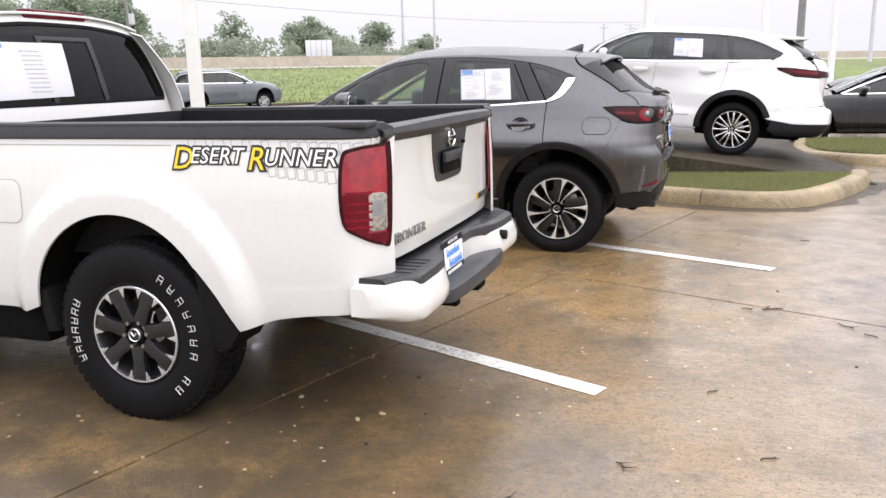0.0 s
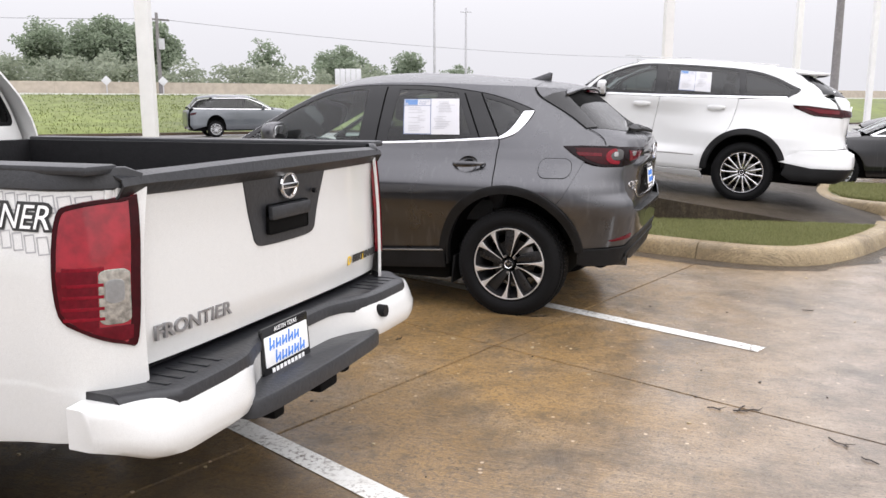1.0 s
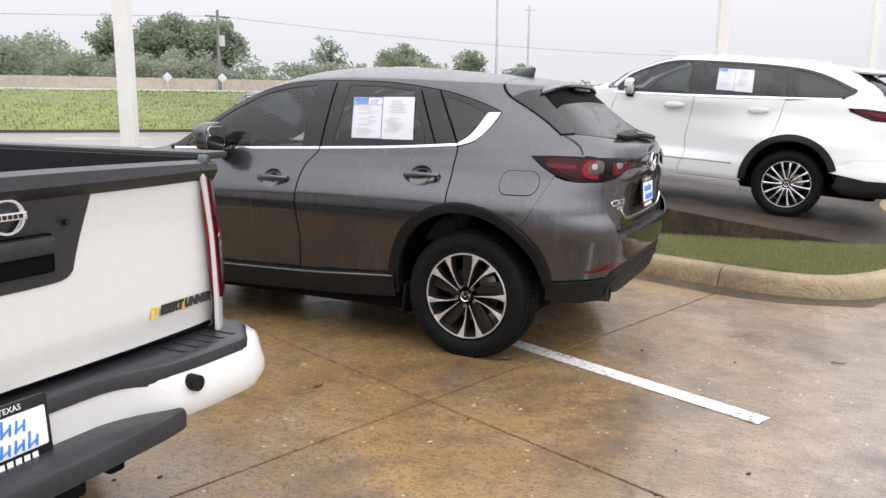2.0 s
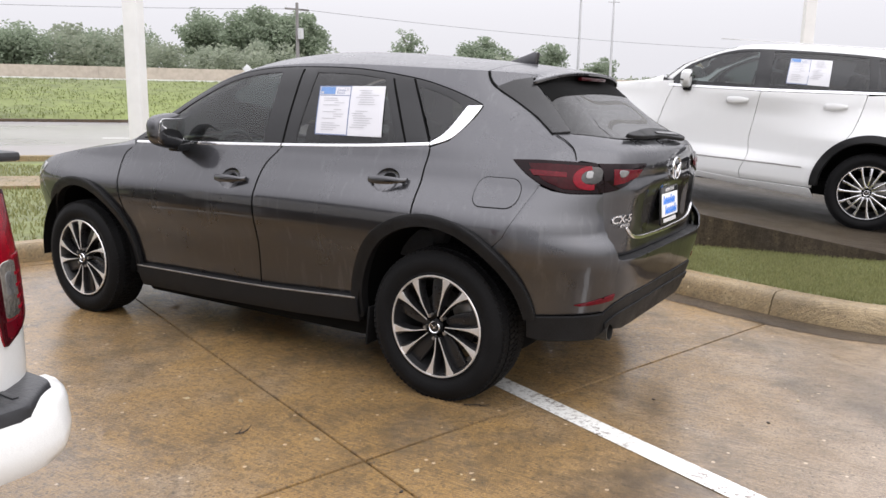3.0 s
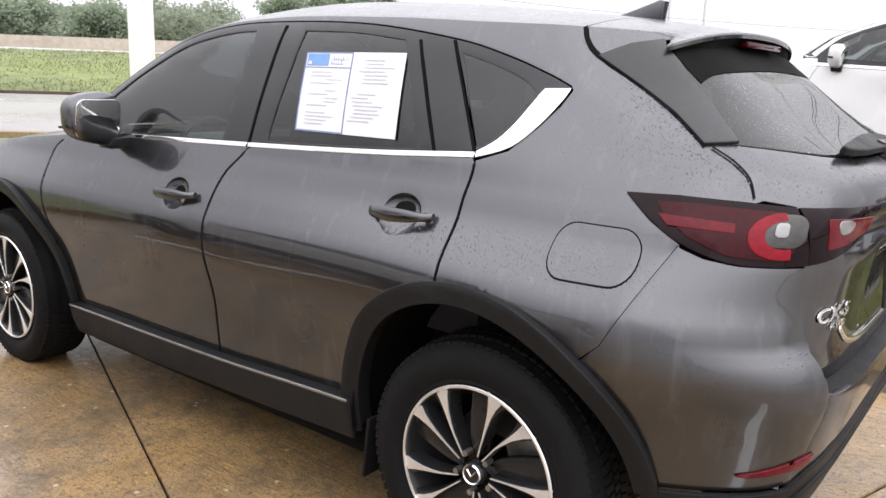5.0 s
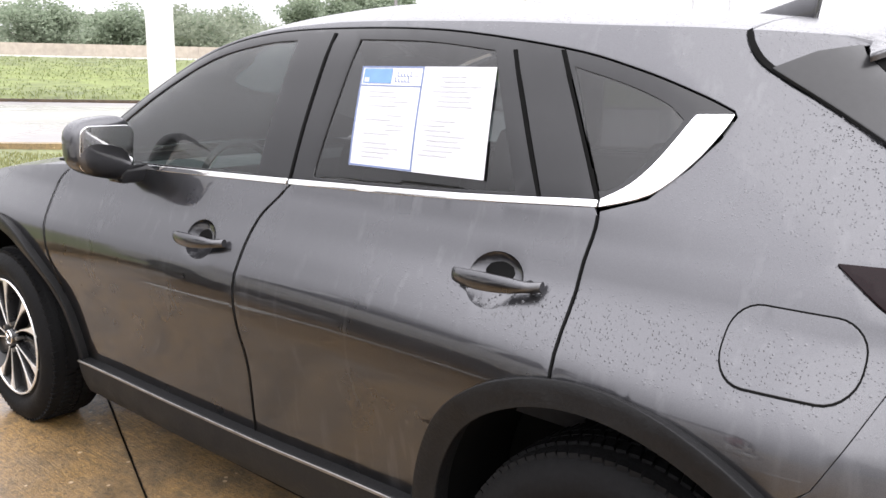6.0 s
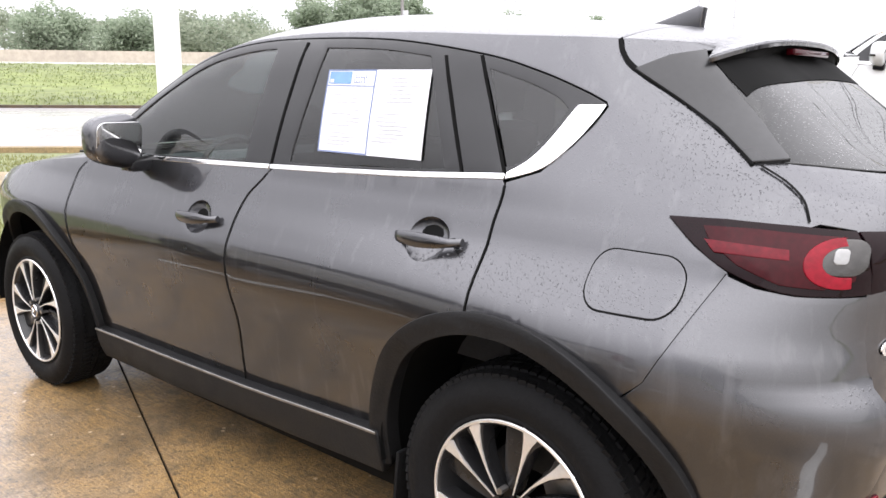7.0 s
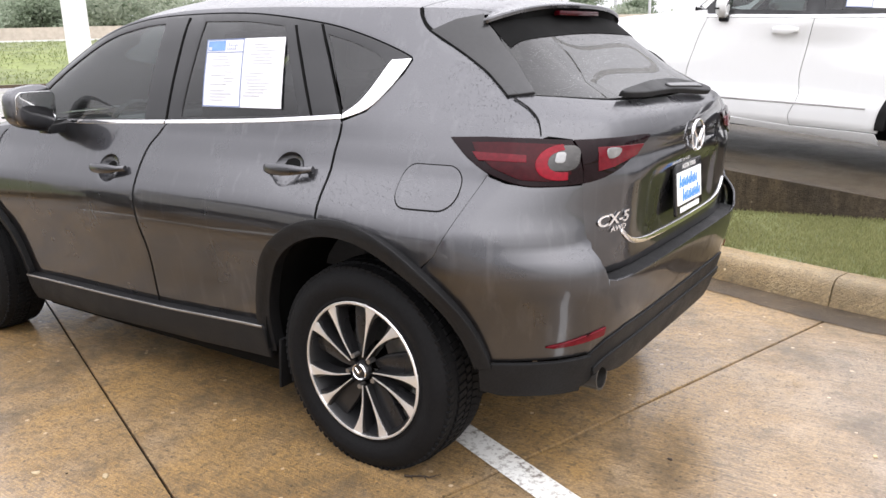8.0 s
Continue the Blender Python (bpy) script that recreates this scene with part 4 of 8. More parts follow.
def twig(x, y, a, length, seed):
    rnd = random.Random(seed)
    bm = bmesh.new()
    p = Vector((-length / 2, 0, 0.005))
    for _ in range(4):
        q = p + Vector((length / 4, rnd.uniform(-0.012, 0.012), 0))
        rod(bm, p, q, 0.0035, 0.0025, 6)
        if rnd.random() < 0.4:
            rod(bm, q, q + Vector((0.03, rnd.choice((-1, 1)) * 0.03, 0.004)), 0.0025, 0.001, 5)
        p = q
    bmesh.ops.transform(bm, matrix=pose(x, y, 0.001, 0, 0, a), verts=bm.verts)
    return tagged(part("twig", bm, DEBRIS), "small dark wet twig lying on the concrete", "twig", "twigs on the concrete")


def flake(x, y, r, seed, material):
    rnd = random.Random(seed)
    out = [(r * rnd.uniform(0.6, 1.2) * math.cos(a), r * 0.7 * rnd.uniform(0.6, 1.2) * math.sin(a)) for a in np.linspace(0, 6.283, 8)[:-1]]
    bm = slab(out, 0.004, 0.001, pose(x, y, 0.001, 0, 0, rnd.uniform(0, 360)))
    return tagged(part("dead_leaf", bm, material), "small dead leaf on the wet concrete", "leaf", "leaves on the concrete")


for k, (x, y, a, l) in enumerate(((1.53, -1.22, 20, 0.12), (1.50, -1.20, 80, 0.09), (1.39, -1.25, -10, 0.06), (1.9, -1.45, -40, 0.10), (2.0, -1.6, -30, 0.07), (2.2, -1.9, 10, 0.1), (1.2, -2.6, 60, 0.05), (0.9, -3.4, -35, 0.05), (1.9, 0.9, 15, 0.07), (0.55, -3.75, 30, 0.05), (-0.45, -0.75, 70, 0.06), (0.2, 0.05, 5, 0.08), (1.4, -3.2, 50, 0.06))):
    twig(x, y, a, l, 300 + k)
rnd1 = random.Random(12)
for k in range(70):
    x, y = rnd1.uniform(-1.6, 2.6), rnd1.uniform(-4.6, 1.2)
    if -1.0 < x < 0.6 and 0.0 < y:
        continue
    flake(x, y, rnd1.uniform(0.004, 0.013), 400 + k, LEAF_PALE if k % 3 else DEBRIS)
for k, (x, y) in enumerate(((-0.72, -0.50), (-0.15, -0.62), (-0.95, -0.62), (0.35, -0.62), (1.95, 2.05), (-0.55, -3.15), (-0.2, -3.3), (-0.12, -3.22))):
    flake(x, y, 0.018, 500 + k, LEAF_PALE)

# ---- the grey compact SUV ----


def wheel(parent, x, h, r, width, rim_r, face, right=False, label="", treads=72, style="twin", spin=0.0):
    """A wheel about the y axis with tyre, rim, spokes, hub cap, nuts and brake disc. h: the outer face's distance from the middle."""
    sg = 1 if right else -1
    hub = new("wheel")
    hub.parent = parent
    hub.matrix_basis = pose(x, sg * h, r - 0.012, 0, 0, 180 if right else 0)
    tagged(hub, label)
    w = width
    k = rim_r
    prof = [(k - 0.012, 0.012), (k + 0.004, 0.004), (k + 0.012, 0.006), (k + 0.03, -0.004), (k + (r - k) * 0.45, -0.012), (r - 0.045, -0.006), (r - 0.022, 0.006), (r - 0.009, 0.022), (r - 0.004, 0.04),
            (r - 0.006, w * 0.33), (r - 0.006, w * 0.66), (r - 0.004, w - 0.05), (r - 0.022, w - 0.02), (r - 0.05, w), (k + 0.03, w - 0.01), (k - 0.012, w - 0.02)]
    tyre = part("tyre", lathe(prof, 72), RUBBER, hub)
    bm = bmesh.new()
    for i in range(treads):
        a = 360 * i / treads
        for y0, y1, off in ((0.012, 0.046, 0), (0.056, 0.094, 0.4), (0.10, w - 0.10, 0.1), (w - 0.094, w - 0.056, 0.6), (w - 0.046, w - 0.012, 0.2)):
            m = pose(0, 0, 0, 0, a + off * 360 / treads, 0)
            hi = r + 0.002 if 0.03 < (y0 + y1) / 2 < w - 0.03 else r - 0.006
            boxed(bm, -math.pi * r / treads * 0.74, math.pi * r / treads * 0.74, y0, y1, r - 0.02, hi, 0, m @ pose(0, 0, 0, 0, 0, 12 if y0 < w / 2 else -12))
    part("tread", bm, RUBBER, tyre, smooth=False)
    rim = part("rim", lathe([(k - 0.002, 0.004), (k - 0.014, 0.002), (k - 0.02, 0.014), (k - 0.03, 0.05), (k - 0.05, 0.1), (k - 0.05, w - 0.03), (k - 0.01, w - 0.012)], 72), face[0], hub, "black rim barrel with a bright machined lip")
    part("rim_lip", lathe([(k - 0.001, 0.002), (k - 0.004, -0.002), (k - 0.0095, -0.0015), (k - 0.012, 0.008)], 72), face[1], rim)
    part("brake_disc", lathe([(0.07, 0.12), (0.15, 0.12), (0.15, 0.13), (0.07, 0.13)], 40, True), EXHAUST, hub)
    part("brake_caliper", box(0.06, 0.17, 0.085, 0.15, -0.06, 0.07, 0.02, pose(0, 0, 0, 0, -20, 0)), STEEL, hub)
    lie = lambda a: Matrix.Rotation(radians(a), 4, "Y") @ Matrix.Rotation(radians(90), 4, "X")
    e = k - 0.012
    if style == "twin":
        for j in range(5):
            a = spin + 72 * j
            blade = smooth_line([(0.055, -0.012), (0.10, -0.034), (e * 0.7, -0.062), (e * 0.9, -0.07), (e * 0.965, -0.05), (e * 0.97, 0.0), (e * 0.8, 0.012), (0.11, 0.022), (0.055, 0.016)], True, 3)
            part("spoke_web", slab(blade, 0.02, 0.006, lie(a + 36) @ pose(0, 0, -0.05)), face[0], hub)
            for q in (-1, 1):
                run = [(0.052, 0.0018), (0.11, 0.0025), (e * 0.6, 0.004), (e * 0.74, 0.007), (e * 0.87, 0.0135), (e * 0.985, 0.024)]
                mid = lambda u: u * math.tan(radians(q * (9 + 6 * (u - 0.052) / (e - 0.052)) + 7 * (e - u) / (e - 0.052)))
                edge = lambda k: [(u, mid(u) - w_ * k) for u, w_ in run] + [(u, mid(u) + w_ * k) for u, w_ in run[::-1]]
                arm = part("spoke", slab(edge(1.7), 0.05, 0.004, lie(a) @ pose(0, 0, -0.056)), face[0], hub)
                part("spoke_face", slab(edge(1), 0.004, 0.001, lie(a) @ pose(0, 0, -0.006)), face[1], arm, "bright machined spoke face")
    elif style == "bright":
        for j in range(5):
            for q in (-1, 1):
                mid = lambda u: q * (0.012 + 0.052 * (u / e) ** 1.6)
                run = [(0.04, 0.013), (e * 0.4, 0.010), (e * 0.7, 0.0105), (e * 0.9, 0.015), (e, 0.021)]
                line = [(u, mid(u) - w_) for u, w_ in run] + [(u, mid(u) + w_) for u, w_ in run[::-1]]
                part("spoke", slab(line, 0.03, 0.006, lie(spin + 72 * j) @ pose(0, 0, -0.03)), face[1], hub)
            part("spoke_web", slab([(0.05, 0.008), (0.05, -0.008), (e, -0.012), (e, 0.012)], 0.012, 0.003, lie(spin + 36 + 72 * j) @ pose(0, 0, -0.034)), face[1], hub)
    else:
        for j in range(7):
            a = spin + 360 / 7 * j
            line = [(0.05, 0.034), (e * 0.62, 0.028), (e * 0.8, 0.034), (e, 0.042), (e, -0.042), (e * 0.8, -0.034), (e * 0.62, -0.028), (0.05, -0.034)][::-1]
            arm = part("spoke", slab(line, 0.03, 0.008, lie(a) @ pose(0, 0, -0.032)), face[0], hub)
            for q in (-1, 1):
                tip = [(e * 0.78, q * 0.036), (e * 1.0, q * 0.062), (e * 1.0, q * 0.032)][:: q]
                part("spoke_face", slab(tip, 0.004, 0.001, lie(a) @ pose(0, 0, -0.003)), face[1], arm, "bare machined wedge at the spoke's end")
    part("hub_cap", lathe([(0.0, -0.004), (0.026, -0.003), (0.032, 0.004), (0.036, 0.02)], 32), face[0], hub)
    part("emblem", lathe([(0.024, -0.0045), (0.027, -0.007), (0.0295, -0.003)], 32), CHROME, hub, "small bright ring emblem")
    bm = bmesh.new()
    rod(bm, (-0.014, -0.006, 0.012), (0, -0.006, -0.006), 0.003, seg=6)
    rod(bm, (0.014, -0.006, 0.012), (0, -0.006, -0.006), 0.003, seg=6)
    part("emblem_mark", bm, CHROME, hub)
    for j in range(5 if style != "seven" else 6):
        a = radians(spin + 36 + (72 if style != "seven" else 60) * j)
        part("wheel_nut", rod(bmesh.new(), (0.057 * math.cos(a), 0.0, 0.057 * math.sin(a)), (0.057 * math.cos(a), 0.03, 0.057 * math.sin(a)), 0.009, seg=6), STEEL, hub)
    return hub


def plate(parent, m, wide=0.33, high=0.195, note=""):
    """A dealer's plate in a black frame: blue script-like strokes, shown as plain shapes, with a small line above and below."""
    base = part("dealer_plate", slab(rounded(-wide / 2, wide / 2, -high / 2, high / 2, 0.012), 0.01, 0.003, m), GLOSS_BLACK, parent, "white dealer plate with blue writing in a black frame")
    part("plate_sheet", slab(rounded(-wide / 2 + 0.012, wide / 2 - 0.012, -high / 2 + 0.035, high / 2 - 0.03, 0.005), 0.0115, 0.0005, m), WHITE_PRINT, base)
    rnd = random.Random(5)
    for row, (y, n, x0) in enumerate(((0.022, 5, -0.105), (-0.026, 5, -0.075))):
        for i in range(n):
            bm = bmesh.new()
            x = x0 + i * 0.038
            tall = 0.026 if i in (0, n - 2 + row) else 0.016
            rod(bm, (x, y - 0.016, 0.012), (x + 0.006, y + tall, 0.012), 0.0034, seg=6)
            rod(bm, (x, y - 0.012, 0.012), (x + 0.022, y - 0.008 + rnd.uniform(0, 0.012), 0.012), 0.003, seg=6)
            rod(bm, (x + 0.022, y - 0.016, 0.012), (x + 0.026, y + 0.012, 0.012), 0.0032, seg=6)
            bmesh.ops.transform(bm, matrix=m, verts=bm.verts)
            part("writing", bm, PLATE_BLUE, base)
    for i in range(9):
        part("writing", box(-0.1 + i * 0.023, -0.1 + i * 0.023 + 0.016, -high / 2 + 0.008, -high / 2 + 0.026, 0.0098, 0.0112, 0.0, m), WHITE_PRINT, base)
    words("writing", "AUSTIN TEXAS", 0.021, WHITE_PRINT, base, m @ pose(0, high / 2 - 0.015, 0.0105), 0.0006)
    return base


def sticker(parent, fn, corners, right=False):
    """A printed sheet behind a side window: two columns, a blue head and pale lines of print."""
    (x0, z1), (x1, _), (x2, z0), (x3, _) = corners

    def at(u, v):
        top, low = np.array((x0, z1)) + u * np.array((x1 - x0, 0)), np.array((x3, z0)) + u * np.array((x2 - x3, 0))
        return tuple(low + v * (top - low))

    quad = lambda u0, u1, v0, v1: [at(u0, v0), at(u1, v0), at(u1, v1), at(u0, v1)]
    sheet = patch("price_sheet", parent, PAPER, fn, quad(0, 1, 0, 1), step=0.06, thick=0.002, lift=0.0035, right=right, label="white printed price sheet with a blue head", lip=0.001)
    edge = dict(thick=0.0, right=right)
    patch("print_block", sheet, PAPER_BLUE, fn, quad(0.025, 0.255, 0.83, 0.975), step=0.06, lift=0.005, **edge)
    patch("print_block", sheet, INK, fn, quad(0.035, 0.075, 0.84, 0.885), step=0.06, lift=0.0054, **edge)
    patch("print_block", sheet, INK, fn, quad(0.43, 0.462, 0.90, 0.955), step=0.06, lift=0.005, **edge)
    # the two-line mark beside the blue picture, as plain strokes
    for v, u0, n in ((0.91, 0.30, 5), (0.855, 0.285, 5)):
        for i in range(n):
            u = u0 + i * 0.025
            patch("print_stroke", sheet, SHEET_BLUE, fn, quad(u, u + 0.006, v - 0.012, v + (0.04 if i % 4 == 0 else 0.022)), step=0.2, lift=0.005, **edge)
            patch("print_stroke", sheet, SHEET_BLUE, fn, quad(u, u + 0.019, v - 0.012, v - 0.004), step=0.2, lift=0.005, **edge)
    patch("print_block", sheet, SHEET_BLUE, fn, [quad(0.0, 0.5, 0.0, 1.0), quad(0.012, 0.488, 0.018, 0.985)], step=0.06, lift=0.0045, **edge)
    patch("print_block", sheet, SHEET_BLUE, fn, quad(0.012, 0.488, 0.80, 0.812), step=0.06, lift=0.0045, **edge)
    rnd = random.Random(3)
    for i in range(15):
        v = 0.74 - i * 0.046
        if i not in (4, 10):
            u = 0.09 if i > 9 or i == 0 else rnd.choice((0.09, 0.26))
            patch("print_line", sheet, PALE_INK, fn, quad(u, u + rnd.uniform(0.09, 0.2) + (0.1 if u < 0.2 else 0), v, v + 0.012), step=0.2, lift=0.005, **edge)
    for i in range(17):
        v = 0.90 - i * 0.046
        if i not in (7, 8):
            u = 0.60 + rnd.uniform(-0.04, 0.05) - (0.05 if i > 8 else 0)
            patch("print_line", sheet, PALE_INK, fn, quad(u, u + rnd.uniform(0.16, 0.32), v, v + 0.013), step=0.2, lift=0.005, **edge)
    return sheet


def cup_line(x, z):
    """The oval rim of a handle's cup."""
    return [(x - 0.01 + 0.072 * math.cos(2 * math.pi * k / 30), z + 0.054 * math.sin(2 * math.pi * k / 30)) for k in range(30)]


def handle(parent, shell, x, z, material, right=False, length=0.23, cup=0.072):
    """A pull handle over its cup."""
    sg = 1 if right else -1
    h = float(shell.side(np.array(x), np.array(z)))
    e = 0.05
    yaw = math.degrees(math.atan2(float(shell.side(np.array(x + e), np.array(z))) - float(shell.side(np.array(x - e), np.array(z))), 2 * e))
    m = pose(x, sg * h, z, 0, 0, sg * yaw)
    bm = bmesh.new()
    n, seg = 14, 10
    rings = []
    for i in range(n + 1):
        t = i / n
        u = (t - 0.5) * length
        out = 0.012 + 0.03 * math.sin(math.pi * t) ** 0.5 if 0 < t < 1 else 0.006
        hi = 0.02 * (0.55 + 0.45 * math.sin(math.pi * min(1, t * 1.15)) ** 0.6)
        dp = 0.009
        rings.append([bm.verts.new((u, sg * (out + dp * math.cos(a)), hi * math.sin(a) + 0.006 * t)) for a in [2 * math.pi * k / seg for k in range(seg)]])
    for a, b in zip(rings, rings[1:]):
        for k in range(seg):
            bm.faces.new((a[k], a[(k + 1) % seg], b[(k + 1) % seg], b[k]))
    bm.faces.new(rings[0])
    bm.faces.new(rings[-1])
    bmesh.ops.recalc_face_normals(bm, faces=bm.faces)
    bmesh.ops.transform(bm, matrix=m, verts=bm.verts)
    grip = part("door_handle", bm, material, parent, "body-coloured pull handle")
    dish = cup_line(x, z)

    def sunk(a, b):
        q = np.clip(1 - (((a - x + 0.01) / 0.072) ** 2 + ((b - z) / 0.054) ** 2), 0, 1)
        return np.stack([a, shell.side(a, b) - 0.02 * q**0.7 - 0.001, b], -1)

    patch("handle_cup", grip, material, sunk, dish, step=0.012, thick=0.0, right=right)
    part("lock_barrel", rod(bmesh.new(), m @ Vector((length * 0.36, 0, 0.006)), m @ Vector((length * 0.36, sg * 0.036, 0.006)), 0.008, seg=12), GLOSS_BLACK, grip)
    return grip


def mirror(parent, x, h, z, material, size=(0.13, 0.23, 0.15), right=False):
    """A door mirror: a rounded housing on a short foot, with its glass facing the rear."""
    sg = 1 if right else -1
    bm = bmesh.new()
    bmesh.ops.create_uvsphere(bm, u_segments=28, v_segments=18, radius=1)
    for v in bm.verts:
        c = v.co
        f = lambda t, p: math.copysign(abs(t) ** p, t)
        px, py, pz = f(c.x, 0.7), f(c.y, 0.62), f(c.z, 0.62)
        if px > 0:
            px *= 0.35
        v.co = (px * size[0] * 0.62 * (1 - 0.25 * py), sg * (py * size[1] / 2), pz * size[2] / 2 * (1 - 0.18 * py * sg * sg) + 0.006 * py)
    bmesh.ops.transform(bm, matrix=pose(x, sg * (h + size[1] / 2), z, 0, 0, sg * -8), verts=bm.verts)
    house = part("door_mirror", bm, material, parent, "rounded door mirror in the body's colour")
    face = slab(rounded(-size[1] * 0.42, size[1] * 0.42, -size[2] * 0.38, size[2] * 0.38, 0.03), 0.004, 0.001, pose(x + size[0] * 0.18, sg * (h + size[1] / 2), z, 90, 0, 90) @ pose(0, 0, 0, 12, 0, 0))
    part("mirror_glass", face, CHROME, house)
    part("mirror_foot", box(-0.05, 0.04, -0.06, 0.05, -0.03, 0.03, 0.015, pose(x - 0.01, sg * (h + 0.0), z - size[2] * 0.45)), GLOSS_BLACK, house)
    part("mirror_belt", box(-0.075, 0.02, -size[1] * 0.44, size[1] * 0.44, -0.004, 0.004, 0.003, pose(x - 0.008, sg * (h + size[1] / 2), z - size[2] * 0.18, 0, 0, sg * -8)), CLADDING, house)
    return house


def seat(parent, x, y, z, material):
    s = part("seat", box(-0.25, 0.25, -0.25, 0.25, -0.08, 0.08, 0.05, pose(x, y, z)), material, parent)
    part("backrest", box(-0.06, 0.06, -0.24, 0.24, 0, 0.62, 0.05, pose(x + 0.24, y, z, 0, 14, 0)), material, s)
    part("headrest", box(-0.05, 0.05, -0.13, 0.13, 0, 0.19, 0.045, pose(x + 0.38, y, z + 0.64, 0, 8, 0)), material, s)
    return s


def liner(parent, x, h, r, z, right=False, width=0.34, a0=-6):
    """The dark inside of a wheel arch."""
    sg = 1 if right else -1
    bm = bmesh.new()
    n = 26
    a1 = 186
    ang = [radians(a0 + (a1 - a0) * i / n) for i in range(n + 1)]
    o = [bm.verts.new((r * math.cos(a), sg * h, r * math.sin(a))) for a in ang]
    i_ = [bm.verts.new((r * math.cos(a), sg * (h - width), r * math.sin(a))) for a in ang]
    for k in range(n):
        bm.faces.new((o[k], o[k + 1], i_[k + 1], i_[k]))
    bm.faces.new(i_)
    bmesh.ops.transform(bm, matrix=pose(x, 0, z), verts=bm.verts)
    return part("arch_liner", bm, DARK, parent)


GREY_SHELL = Shell(
    section=[(0.15, 0.73), (0.22, 0.77), (0.30, 0.805), (0.375, 0.818), (0.44, 0.829), (0.5, 0.838), (0.56, 0.847), (0.62, 0.860), (0.70, 0.884), (0.76, 0.8965), (0.81, 0.899), (0.85, 0.8955), (0.88, 0.886), (0.91, 0.8735), (0.94, 0.861), (1.0, 0.834), (1.06, 0.8095), (1.10, 0.794), (1.14, 0.7835), (1.18, 0.773), (1.25, 0.753), (1.36, 0.715), (1.45, 0.68), (1.52, 0.64), (1.58, 0.58), (1.64, 0.48)],
    rear=[(0.2, 0.67), (0.35, 0.73), (0.5, 0.772), (0.62, 0.80), (0.70, 0.812), (0.745, 0.809), (0.775, 0.797), (0.80, 0.777), (0.825, 0.76), (0.88, 0.755), (1.0, 0.768), (1.08, 0.775), (1.15, 0.755), (1.20, 0.68), (1.247, 0.595), (1.36, 0.45), (1.45, 0.335), (1.52, 0.25), (1.58, 0.17), (1.66, 0.05)],
    front=[(0.2, -3.5), (0.4, -3.6), (0.7, -3.6), (0.9, -3.52), (1.0, -3.3), (1.08, -2.9), (1.14, -2.5), (1.2, -2.33), (1.3, -2.08), (1.4, -1.83), (1.5, -1.58), (1.58, -1.33), (1.66, -1.1)],
    taper=[(0.2, -0.02), (0.5, -0.032), (0.65, -0.041), (0.74, -0.045), (0.82, -0.044), (0.86, -0.04), (0.90, -0.031), (0.94, -0.022), (0.97, -0.015), (1.0, -0.008), (1.04, -0.004), (1.10, 0.005), (1.14, 0.018), (1.18, 0.04), (1.25, 0.088), (1.36, 0.166), (1.52, 0.2), (1.65, 0.2)], nose=0.03,
    bulges=[(0.0, 0.55, 0.88, 1.02, 0.038), (-2.7, 0.5, 0.84, 1.0, 0.038), (0.35, 0.45, 1.05, 1.25, 0.02), (0.74, 0.3, 0.86, 1.06, -0.06)])


